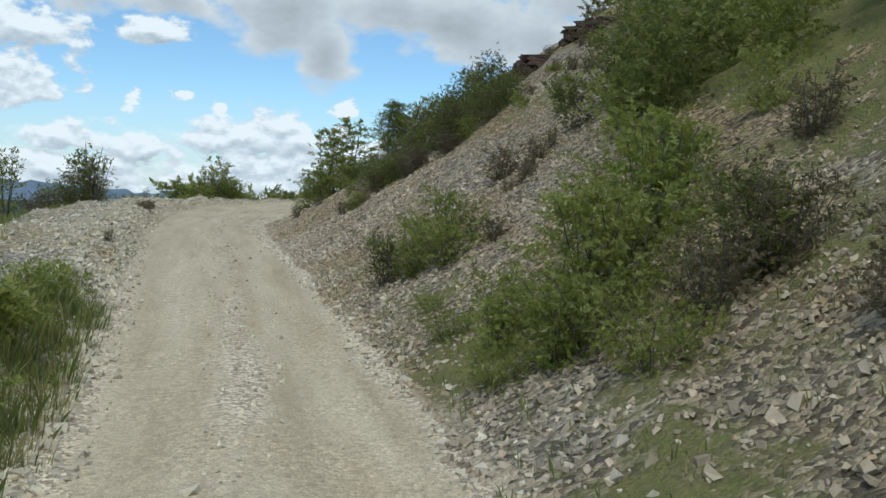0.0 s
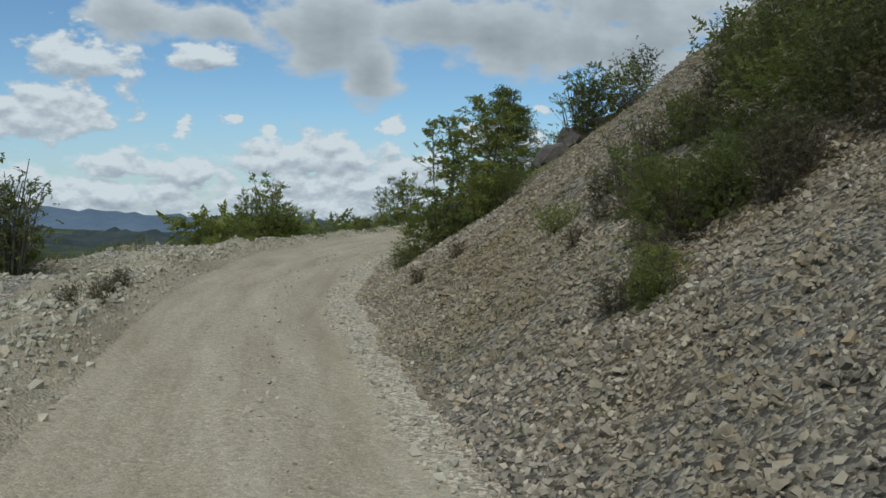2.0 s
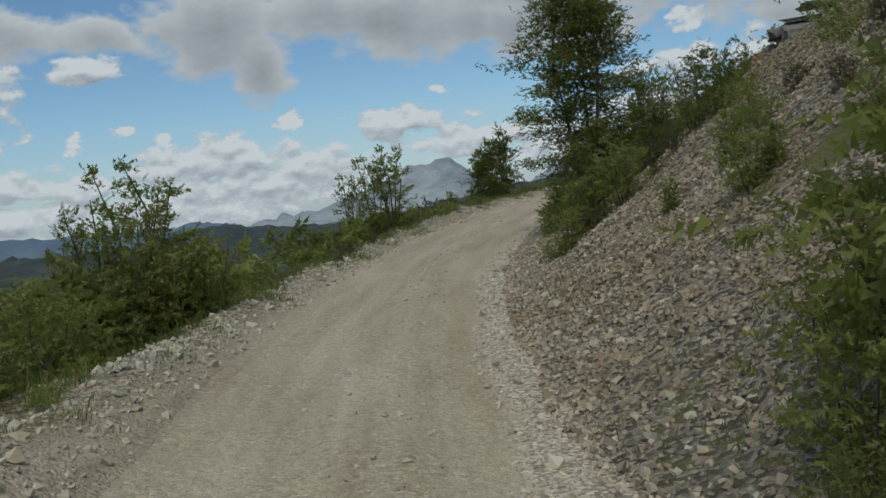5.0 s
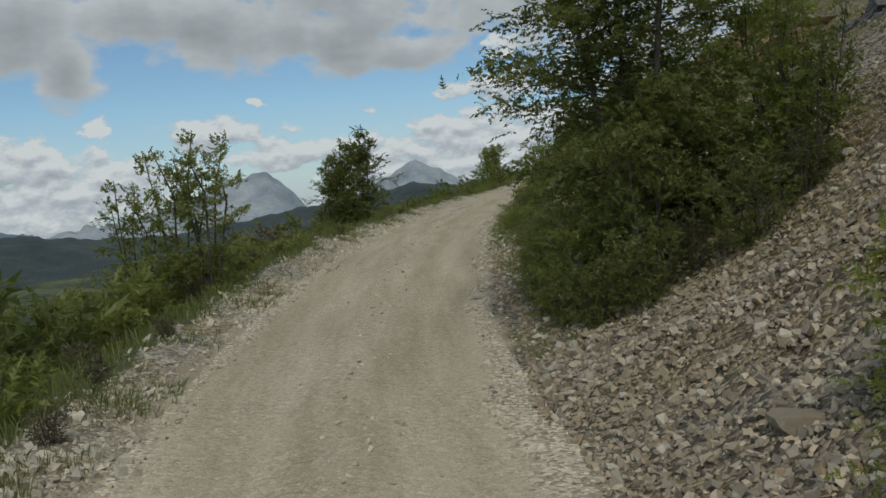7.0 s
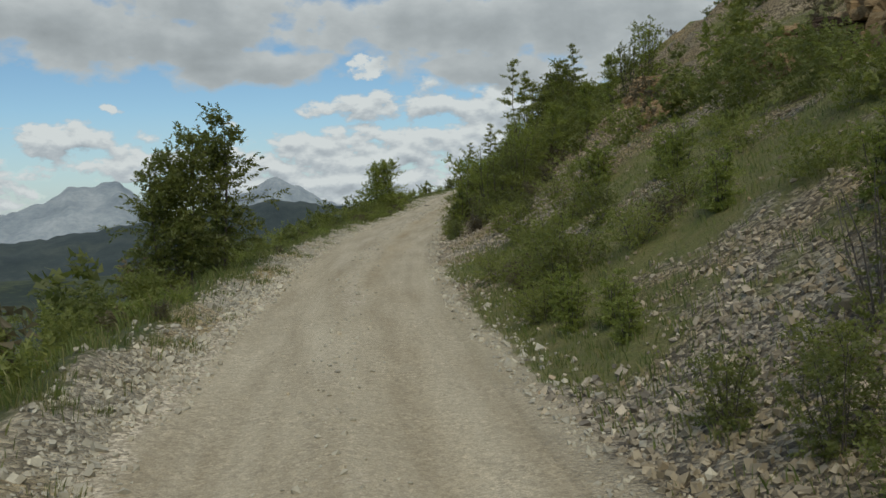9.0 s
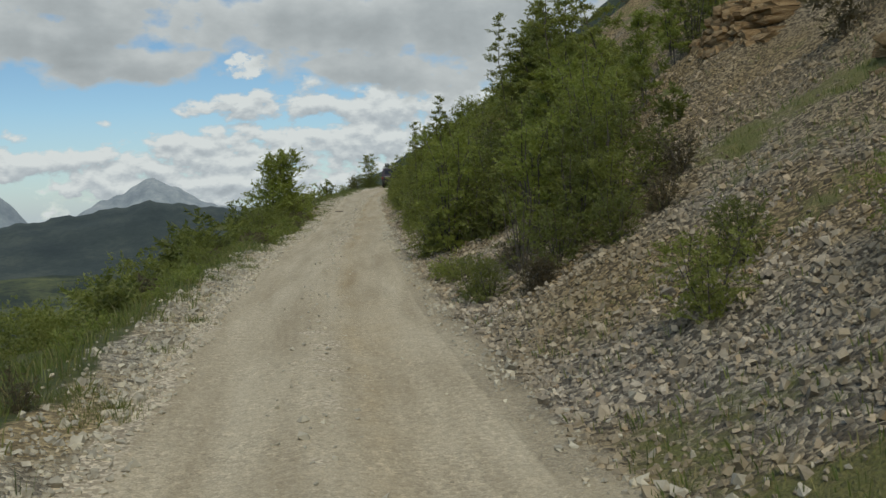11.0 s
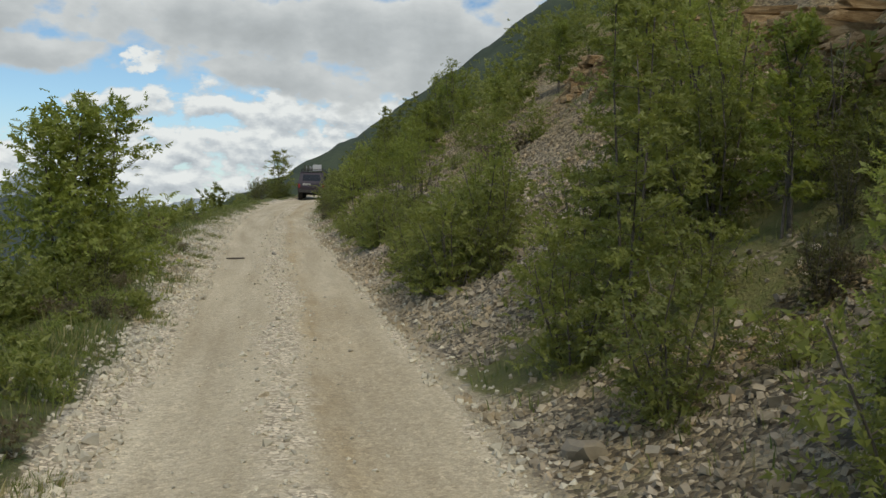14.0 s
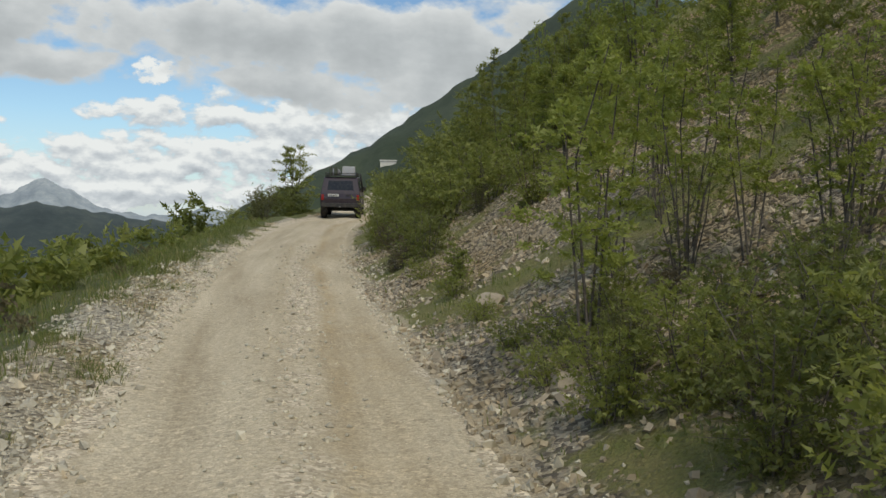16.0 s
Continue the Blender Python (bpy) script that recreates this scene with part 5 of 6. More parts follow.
VALLEY_TREES = [
    ("round_b", 80.4, -2.75, 1.05), ("round_b", 79.3, -3.2, 0.95), ("round_b", 78.7, -3.5, 0.8), ("bush_a", 79.8, -2.7, 0.8), ("tall_b", 79.4, -3.3, 0.8), ("bush_a", 78.4, -3.6, 0.7), ("bush_b", 82.6, -3.6, 0.8), ("bush_a", 77.6, -4.4, 0.6), ("round", 121.6, -3.0, 1.25), ("round", 120.9, -3.5, 1.05), ("bush_a", 120.6, -2.7, 0.9), ("dark", 120.0, -2.6, 0.7), ("thick_b", 119.6, -3.2, 0.6), ("thick_b", 118.2, -3.6, 0.7), ("thick_b", 116.4, -3.4, 0.6), ("thick_a", 114.5, -3.6, 0.7), ("thick_a", 122.8, -3.6, 0.7), ("thick_b", 111.6, -3.4, 0.6), ("thick_b", 108.8, -3.5, 0.6), ("thick_b", 68.0, -3.4, 0.5), ("thick_a", 70.0, -3.9, 0.6), ("thick_b", 72.5, -3.4, 0.45), ("thick_a", 75.0, -3.8, 0.6), ("thick_b", 77.0, -3.4, 0.5), ("thick_a", 73.5, -4.8, 0.8), ("thick_b", 84.0, -3.2, 0.45), ("thick_a", 87.0, -3.4, 0.5), ("thick_b", 92.0, -3.4, 0.5), ("thick_b", 95.4, -3.6, 0.55), ("thick_b", 100.0, -3.3, 0.5), ("thick_a", 104.4, -3.2, 0.55), ("thick_b", 53.0, -3.6, 0.5), ("thick_b", 55.2, -3.3, 0.45), ("thick_a", 58.0, -3.6, 0.55), ("thick_b", 61.0, -3.6, 0.5), ("thick_b", 43.6, -3.2, 0.65), ("thick_b", 44.6, -3.7, 0.75), ("thick_a", 42.4, -3.5, 0.6), ("thick_b", 130.0, -4.6, 0.6), ("thick_a", 134.5, -4.8, 0.6), ("bush_b", 120.4, -2.9, 1.0), ("bush_b", 121.6, -3.1, 1.0), ("bush_a", 124.4, -3.4, 1.0), ("bush_c", 119.6, -2.9, 0.8), ("bush_b", 118.0, -3.6, 1.0),
    ("spray", 167.6, -2.9, 1.1), ("tall_b", 166.8, -2.7, 0.8), ("bush_a", 166.0, -2.8, 1.2), ("dark", 164.8, -3.0, 1.1), ("dark", 163.2, -3.1, 1.0), ("tall_b", 164.4, -3.3, 0.75), ("twiggy", 163.8, -2.9, 1.2), ("bush_b", 168.2, -2.5, 0.9), ("bush_b", 161.0, -3.4, 0.8), ("bush_a", 141.5, -7.0, 1.0), ("bush_b", 104.0, -3.8, 1.0), ("bush_c", 98.4, -2.6, 0.5), ("bush_b", 110.6, -3.0, 0.9), ("bush_c", 89.0, -3.4, 0.8), ("bush_b", 71.0, -4.2, 1.0),
]
above, below = [], []
for stretch in (FOOT, CREST, THICKET, TURN, GROVE, MEADOW, HEDGE, LANE, LAST, SLOPE, VERGE, VALLEY_TREES):
    for kind, s, u, size in stretch:
        if KINDS[kind][0] == "bush" and (u > 5.3 or u < -3.35 or s > 148):
            dice.random()
            (above if u > 0 else below).append((kind, s, u, size))
        else:
            put(kind, s, u, size)
def thin(s, u):
    """Bare, stony verge where herbs grow only here and there."""
    return 122 < s < 142 and u > -3.4


herbs = []
for n in range(60):
    s = dice.uniform(102, 118)
    herbs.append((dice.choice(("herb", "herb", "light_b", "light_dry")), s, -(float(left_edge(s)) + 0.5 + 1.1 * dice.random()), dice.uniform(0.2, 0.45)))
for n in range(40):
    s = dice.uniform(5, 14)
    herbs.append((dice.choice(("herb", "herb", "light_b")), s, -(1.75 + dice.random() * (0.22 * s - 0.7)), dice.uniform(0.4, 0.7)))
for n in range(150):
    s = dice.uniform(40, 152)
    herbs.append((dice.choice(("herb", "herb", "light_b", "light_dry")), s, -(float(left_edge(s)) + 0.95 + 1.3 * dice.random()), dice.uniform(0.22, 0.42)))
for n in range(110):
    s, u = dice.uniform(40, 155), -(2.7 + 3.2 * dice.random())
    herbs.append((dice.choice(("herb", "light_b", "light_dry", "light_a", "light_b")), s, u, dice.uniform(0.35, 0.65)))


def thicket(name, label, spots):
    """Many small bushes too far off to count, in one mesh."""
    verts, tones, kinds, mats, grown = [], [], [], [], {}
    for kind, s, u, scale in spots:
        leaf, how = KINDS[kind][3:]
        if kind not in grown:
            grown[kind] = grow(**how)[1:]
        if leaf not in mats:
            mats.append(leaf)
        m = np.array(standing(s, u, scale, dice.uniform(0, 6.28), 0.05))
        verts.append(grown[kind][0] @ m[:3, :3].T + m[:3, 3])
        tones.append(np.clip(grown[kind][1] + dice.uniform(-0.25, 0.25), 0, 1))
        kinds += [mats.index(leaf)] * (len(verts[-1]) // 3)
    verts = np.concatenate(verts)
    me = mesh_of(name, verts.tolist(), np.arange(len(verts)).reshape(-1, 3).tolist(), mats[0], smooth=False)
    for leaf in mats[1:]:
        me.materials.append(leaf)
    me.polygons.foreach_set("material_index", kinds)
    me.attributes.new("tone", "FLOAT", "POINT").data.foreach_set("value", np.concatenate(tones).astype(np.float32))
    return tagged(new(name, me), label, "scrub", kind="stuff")


for n in range(190):
    s, u = dice.uniform(-4, 165), 5.6 + 24 * dice.random() ** 1.4
    likely = 0.30 + 0.35 * float(ease(s, 70, 95)) + 0.3 * float(ease(u, 8, 14)) - 0.3 * float(bump(s, 46, 6)) * float(1 - ease(u, 8, 12)) - 0.35 * float(bump(s, 17, 6)) * float(1 - ease(u, 7, 10)) - 0.3 * float(bump(s, 31, 4)) * float(1 - ease(u, 7, 10))
    if dice.random() < likely:
        above.append((dice.choice(("light_a", "light_b", "light_dry", "light_tall") if s > 70 or u > 12 else ("light_a", "light_b", "light_dry")), s, u, dice.uniform(0.6, 1.3)))
for n in range(260):
    s, u = dice.uniform(-2, 170), -(3.6 + 26 * dice.random() ** 1.9)
    if s < 40 and u > -9:
        continue
    below.append((dice.choice(("light_a", "light_b", "light_b", "light_dry", "light_a")), s, u, dice.uniform(0.6, 1.4)))
thicket("hillside_scrub", "scattered green and brown scrub higher on the hillside", above)
thicket("verge_herbs", "low green and straw-coloured herbs and seedling bushes along the verge", [h for n, h in enumerate(herbs) if n % 5 == 0 or not thin(h[1], h[2])])
thicket("bank_scrub", "scattered green scrub on the bank below the track", below)

# ---- loose stones, grass and distant scrub ----


def stone_material(name, k, stain=0.5, even=0.0):
    m, add = material(name)
    r = add("ShaderNodeNewGeometry").outputs["Random Per Island"]
    own = add("ShaderNodeObjectInfo").outputs["Random"]
    base = ramp(add, calc(add, "FRACT", calc(add, "ADD", r, own)), [(p, tuple((a * (1 - even) + 0.36 * even) * b for a, b in zip(c, k))) for p, c in ((0.0, (0.13, 0.127, 0.12)), (0.35, (0.25, 0.245, 0.232)), (0.72, (0.38, 0.37, 0.345)), (0.92, (0.54, 0.525, 0.485)), (1.0, (0.34, 0.26, 0.17)))])
    n = texture(add, 16.0, 6.0, 0.7)
    colour = add("ShaderNodeMix", {0: 0.7, 6: base, 7: ramp(add, n, [(0.3, 0.7), (0.7, 1.15)])}, data_type="RGBA", blend_type="MULTIPLY").outputs[2]
    colour = mixed(add, ramp(add, texture(add, 0.38, 6.0, 0.65), [(0.4, 0.0), (0.62, stain)]), colour, (0.27, 0.215, 0.12))
    finish(add, colour, 0.9, n, 0.5, 0.02)
    return m


M_STONE = stone_material("broken_limestone", (1.21, 1.07, 0.86), 0.7, 0.15)
M_STONE_OCHRE = stone_material("ochre_stained_limestone", (1.12, 0.93, 0.68), 0.75)
M_GRAVEL = stone_material("pale_crushed_limestone", (1.5, 1.4, 1.12), 0.12, 0.5)
CHIP = np.array([(0.85 * math.cos(a), 0.85 * math.sin(a), 0.75) for a in (0.3, 2.4, 4.5)] + [(math.cos(a), math.sin(a), -0.75) for a in (1.35, 3.45, 5.55)], float)
BRICKISH = np.array([(0.82 * a * k, 0.78 * b * k, c) for c, k in ((-0.7, 1.0), (0.7, 0.78)) for a, b in ((-1, -1), (1, -1), (1, 1), (-1, 1))], float)
BRICKISH_FACES = np.array([(0, 2, 1), (0, 3, 2), (4, 5, 6), (4, 6, 7), (0, 1, 5), (0, 5, 4), (1, 2, 6), (1, 6, 5), (2, 3, 7), (2, 7, 6), (3, 0, 4), (3, 4, 7)])
CHIP_FACES = np.array([(0, 1, 2), (5, 4, 3), (0, 3, 1), (1, 3, 4), (1, 4, 2), (2, 4, 5), (2, 5, 0), (0, 5, 3)])


def ground_points(s, u):
    x, y, z, _, d = line_at(s)
    return np.stack([x + d[..., 1] * u, y - d[..., 0] * u, z + lie(s, u)], -1)


def scatter_stones(name, label, rng, s, u, size, mat, shape=CHIP, sides=CHIP_FACES):
    """Broken stones lying on the ground: skewed blocks with cut corners, no two alike."""
    n = len(s)
    corners = len(shape)
    base = (shape[None] + rng.normal(0, 0.2, (n, corners, 3))) * np.stack([rng.uniform(0.8, 1.4, n), rng.uniform(0.7, 1.1, n), rng.uniform(0.55, 0.95, n)], -1)[:, None, :]
    base *= size[:, None, None] * 0.55
    q = rng.normal(0, 1, (n, 4))
    q /= np.linalg.norm(q, axis=1, keepdims=True)
    w, x, y, z = q.T
    rot = np.stack([np.stack([1 - 2 * (y * y + z * z), 2 * (x * y - z * w), 2 * (x * z + y * w)], -1), np.stack([2 * (x * y + z * w), 1 - 2 * (x * x + z * z), 2 * (y * z - x * w)], -1), np.stack([2 * (x * z - y * w), 2 * (y * z + x * w), 1 - 2 * (x * x + y * y)], -1)], 1)
    verts = np.einsum("nij,nkj->nki", rot, base) + (ground_points(s, u) + np.array([0, 0, 1.0]) * (size * 0.12)[:, None])[:, None, :]
    faces = (sides[None] + corners * np.arange(n)[:, None, None]).reshape(-1, 3)
    ob = new(name, mesh_of(name, verts.reshape(-1, 3).tolist(), faces.tolist(), mat, smooth=False))
    return tagged(ob, label, "stones", kind="stuff")


rng = np.random.default_rng(5)


def loose(n, d_range, power):
    s, d = np.where(rng.random(n) < 0.6, rng.uniform(-1, 60, n), rng.uniform(60, 146, n)), d_range[0] + (d_range[1] - d_range[0]) * rng.random(n) ** power
    bare = 0.95 - 0.25 * ease(d, 4, 9) - 0.95 * hill_cover(s, toe(s) + d)["cover"]
    keep = rng.random(n) < np.clip((bare - 0.3) * 1.9, 0.03, 1)
    s, d = s[keep], d[keep]
    size = np.exp(np.clip(rng.normal(0, 0.36, len(s)), -0.8, 0.75)) * np.interp(s, [12, 20, 38, 44, 56, 62, 98, 104], [0.034, 0.035, 0.037, 0.036, 0.037, 0.042, 0.046, 0.042])
    return s, toe(s) - 0.15 + d, size


s, u, size = loose(96000, (0, 2.4), 1.1)
scatter_stones("scree", "loose broken pale limestone scree low on the slope", rng, s, u, size, M_STONE, BRICKISH, BRICKISH_FACES)
s, u, size = loose(76000, (2.4, 7.0), 1.3)
high_up = u - toe(s) + 0.8 * waves(s, u, 5.0, 3.0)
rusty = ((s > 84) & (high_up > 3.2)) | ((s < 15) & (high_up > 3.6))
scatter_stones("upper_scree", "loose broken limestone scree higher on the slope", rng, s[~rusty], u[~rusty], size[~rusty] * 1.15, M_STONE)
scatter_stones("rusty_scree", "loose ochre-stained scree high on the slope", rng, s[rusty], u[rusty], size[rusty] * 1.15, M_STONE_OCHRE)
n = 44000
s, w = rng.uniform(-2, 146, n), np.abs(rng.normal(0.1, 0.34, n))
w *= (1 + 2.8 * shelf(s)) * np.interp(s, [98, 104, 113, 118, 124, 138, 146], [1, 0.5, 0.5, 0.8, 2.0, 2.0, 1])
heaped = 0.30 + 0.5 * waves(s, w * 0, 5.5, 2.6) + 0.4 * (1 - ease(s, 34, 44))
keep = (rng.random(n) < np.clip(heaped, 0.12, 1)) & (rng.random(n) > 0.95 * bump(s, 8.0, 4) * ease(w, 0.1, 0.3))
s, w = s[keep], w[keep]
scatter_stones("verge_stones", "pale cream broken limestone heaped along the verge", rng, s, -(left_edge(s) + 0.1 + w), (0.028 + 0.008 * (1 - ease(s, 34, 44))) * np.exp(np.clip(rng.normal(0, 0.5, len(s)), -1, 1.1)), M_GRAVEL, BRICKISH, BRICKISH_FACES)
n = 30000
s, side = rng.uniform(-3, 150, n), rng.random(n)
u = np.where(side < 0.42, -(left_edge(s) - 0.15 + np.abs(rng.normal(0, 0.5, n))), np.where(side < 0.75, right_edge(s) - 0.1 + np.abs(rng.normal(0, 0.4, n)), np.where(side < 0.93, rng.normal(0.12, 0.2, n) + 0.3 * ease(s, 126, 140) + 0.10 * waves(s, s * 0, 11.0, 3.0), rng.uniform(-1.2, 1.2, n))))
keep = ((side < 0.75) & (rng.random(n) < 0.7 + 0.5 * waves(s, u, 3.5, 5.0))) | ((side >= 0.75) & (rng.random(n) < 0.25 + 0.2 * (1 - ease(s, 16, 28)) + 0.75 * ease(s, 95, 112)))
s, u, side = s[keep], u[keep], side[keep]
scatter_stones("roadside_gravel", "pale crushed limestone gravel along the track edges", rng, s, u, 0.036 * np.exp(np.clip(rng.normal(0, 0.42, len(s)), -1, 1)) * np.where(side < 0.75, 1, np.where(side < 0.93, 0.8, 0.5)), M_GRAVEL)


def grass_material():
    m, add = material("dry_green_grass")
    r = add("ShaderNodeNewGeometry").outputs["Random Per Island"]
    colour = ramp(add, r, [(0.0, (0.10, 0.14, 0.03)), (0.6, (0.18, 0.22, 0.055)), (0.85, (0.27, 0.26, 0.09)), (1.0, (0.38, 0.33, 0.16))])
    a = add("ShaderNodeBsdfPrincipled", {"Base Color": colour, "Roughness": 0.6})
    b = add("ShaderNodeBsdfTranslucent", {"Color": colour})
    add("ShaderNodeOutputMaterial", {"Surface": add("ShaderNodeMixShader", {0: 0.3, 1: a.outputs[0], 2: b.outputs[0]}).outputs[0]})
    return m


M_GRASS = grass_material()


def grass(name, label, rng, s, u, high, blades=7, wide=0.006, spread=0.16):
    n = len(s)
    base = np.repeat(ground_points(s, u), blades, axis=0)
    h = np.repeat(high, blades) * rng.uniform(0.5, 1.15, n * blades)
    a = rng.uniform(0, 6.2832, n * blades)
    base = base + np.stack([np.cos(a), np.sin(a), 0 * a], -1) * (spread * np.sqrt(rng.random(n * blades)))[:, None] - np.array([0, 0, 0.03])
    lean = np.stack([np.cos(a), np.sin(a), 0 * a], -1) * (h * rng.uniform(0.1, 0.65, n * blades))[:, None]
    b = rng.uniform(0, 6.2832, n * blades)
    side = np.stack([np.cos(b), np.sin(b), 0 * b], -1) * wide * rng.uniform(0.6, 1.4, n * blades)[:, None]
    up_ = np.array([0, 0, 1.0]) * h[:, None]
    v = np.stack([base - side, base + side, base + lean * 0.4 + up_ * 0.65 + side * 0.6, base + lean + up_, base + lean * 0.4 + up_ * 0.65 - side * 0.6], 1)
    f = (np.array([[0, 1, 2, 3, 4]])[None] + 5 * np.arange(n * blades)[:, None, None]).reshape(-1, 5)
    return tagged(new(name, mesh_of(name, v.reshape(-1, 3).tolist(), f.tolist(), M_GRASS, smooth=False)), label, "grass", kind="stuff")


n = 21000
s, v = rng.uniform(-3, 160, n), 0.35 + 4.2 * rng.random(n) ** 1.3
off = v
v = v + left_edge(s) + 1.9 * shelf(s)
keep = rng.random(n) < np.clip(0.95 * ease(off * np.interp(s, [98, 104, 113, 118], [1, 1.7, 1.7, 1.15]), 0.6, 1.1) - 0.45 * (1 - ease(s, 30, 42)) * (1 - ease(v, 2.4, 3.6)) + 1.3 * bump(s, 8.5, 4.5) * ease(v, 1.6, 1.9) + 0.3 * waves(s, v, 6.0, 2.0) - 0.65 * ease(s, 120, 125) * (1 - ease(s, 138, 144)) * (1 - ease(v, 2.9, 3.8)), 0.03, 1)
grass("verge_grass", "rough green and straw-coloured grass on the verge", rng, s[keep], -v[keep], rng.uniform(0.10, 0.26, keep.sum()), 7, 0.0055)
n = 1700
s, v = rng.uniform(4.0, 11.5, n), 0.2 + 1.3 * rng.random(n) ** 0.8
keep = rng.random(n) < np.clip(0.55 + 0.6 * waves(s, v * 1.5, 1.6, 2.0), 0.1, 1)
v = v + left_edge(s)
grass("tall_grass", "tall soft green grass at the near edge of the track", rng, s[keep], -v[keep], rng.uniform(0.14, 0.34, keep.sum()), 12, 0.0045, 0.13)
n = 19000
s, v = rng.uniform(-3, 158, n), 0.1 + 1.0 * rng.random(n)
patch = waves(s, v * 1.3, 2.3, 4.4) + 0.6 * waves(s, v, 6.1, 1.2) + 0.5 * (v - 0.5)
keep = rng.random(n) < ease(patch, 0.1, 0.6) * (1 - 0.8 * shelf(s))
v = v + left_edge(s)
grass("verge_tufts", "low straw-green grass tufts among the verge stones", rng, s[keep], -v[keep], rng.uniform(0.05, 0.13, keep.sum()), 16, 0.0028, 0.10)
n = 30000
s, d = np.where(rng.random(n) < 0.7, rng.uniform(-3, 150, n), rng.uniform(63, 92, n)), 11 * rng.random(n) ** 1.2
want = hill_cover(s, toe(s) + d)["cover"] + 1.2 * bump(s, 70.5, 4) * bump(d, 0.7, 0.8) + 0.6 * bump(s, 105, 7) * bump(d, 0.5, 0.7) + 0.3 * bump(s, 8, 4) * bump(d, 0.4, 0.5)
keep = rng.random(n) < np.clip(want, 0.02, 1)
grass("hillside_grass", "thin tufts of green grass on the scree slope", rng, s[keep], toe(s)[keep] + d[keep] + 0.05, rng.uniform(0.05, 0.15, keep.sum()))


def far_scrub():
    n, per = 1300, 26
    s, v = rng.uniform(-80, 420, n), 26 + 420 * rng.random(n) ** 1.6
    size = rng.uniform(1.2, 3.2, n) * (1 + v / 500)
    c = np.repeat(ground_points(s, -v), per, axis=0)
    k = np.repeat(size, per)
    spot = rng.normal(0, 1, (n * per, 3)) * np.array([0.42, 0.42, 0.34]) * k[:, None] + np.array([0, 0, 0.55]) * k[:, None]
    spot[:, 2] = np.maximum(spot[:, 2], 0.05)
    quads = leaves(rng, c + spot, rng.normal(0, 1, (n * per, 3)), 0.8 * k[:, None], 0.4)
    return tagged(new("valley_scrub", mesh_of("valley_scrub", quads.tolist(), np.arange(len(quads)).reshape(-1, 4).tolist(), M_LEAF_DARK, smooth=False)), "dark green scrub and low trees on the valley side", "scrub", kind="stuff")


far_scrub()

# ---- the car ahead ----


def plain(name, colour, rough=0.5, metal=0.0, grime=0.25, **more):
    m, add = material(name)
    n = texture(add, 7.0, 6.0, 0.7)
    c = mixed(add, ramp(add, n, [(0.45, 0.0), (0.8, grime)]), colour, (0.25, 0.21, 0.16))
    finish(add, c, ramp(add, n, [(0.3, rough), (0.7, min(1.0, rough + 0.25))]), Metallic=metal, **more)
    return m


M_PAINT = plain("dark_plum_car_paint", (0.026, 0.016, 0.026), 0.4, 0.0, 0.14, Coat_Weight=0.3)
M_GLASS = plain("dark_car_glass", (0.012, 0.014, 0.017), 0.06, 0.0, 0.12)
M_RUBBER = plain("black_rubber", (0.014, 0.014, 0.014), 0.85, 0.0, 0.45)
M_STEEL = plain("worn_grey_steel", (0.22, 0.22, 0.22), 0.45, 0.9, 0.3)
M_TRIM = plain("black_plastic", (0.02, 0.02, 0.021), 0.6, 0.0, 0.35)
M_RED = plain("red_lamp_glass", (0.28, 0.012, 0.012), 0.2, 0.0, 0.1)
M_PLATE = plain("white_plate", (0.62, 0.62, 0.6), 0.4, 0.0, 0.2)
M_BAR = plain("dark_print", (0.03, 0.03, 0.035), 0.6, 0.0, 0.1)
M_BOX = plain("pale_grey_case_plastic", (0.42, 0.43, 0.45), 0.55, 0.0, 0.2)
M_BAG = plain("faded_grey_canvas", (0.24, 0.25, 0.27), 0.9, 0.0, 0.2)
M_CAN = plain("green_jerry_can", (0.05, 0.065, 0.04), 0.5, 0.0, 0.25)


def block(size, at, bevel=0.02, mat=M_TRIM, name="block", taper=1.0):
    bm = bmesh.new()
    bmesh.ops.create_cube(bm, size=1.0)
    for v in bm.verts:
        k = taper if v.co.z > 0 else 1.0
        v.co = Vector((v.co.x * size[0] * k, v.co.y * size[1] * k, v.co.z * size[2])) + Vector(at)
    if bevel:
        bmesh.ops.bevel(bm, geom=list(bm.edges), offset=bevel, segments=2, affect="EDGES", profile=0.6)
    me = bpy.data.meshes.new(name)
    bm.to_mesh(me)
    bm.free()
    me.materials.append(mat)
    return me


def lathe(name, profile, mat, n=28):
    """A turned ring about the x axis from (x, radius) points."""
    verts = [(x, r * math.cos(6.28319 * k / n), r * math.sin(6.28319 * k / n)) for x, r in profile for k in range(n)]
    faces = [(j * n + k, j * n + (k + 1) % n, (j + 1) * n + (k + 1) % n, (j + 1) * n + k) for j in range(len(profile) - 1) for k in range(n)]
    faces.append(tuple(range(n))[::-1])
    faces.append(tuple(range((len(profile) - 1) * n, len(profile) * n)))
    return mesh_of(name, verts, faces, mat, smooth=False)


def rod(name, a, b, r, mat, sides=8):
    verts, faces = tubes([[(Vector(a), r), (Vector(b), r)]], sides)
    faces += [tuple(range(sides))[::-1], tuple(range(sides, 2 * sides))]
    return mesh_of(name, verts, faces, mat)


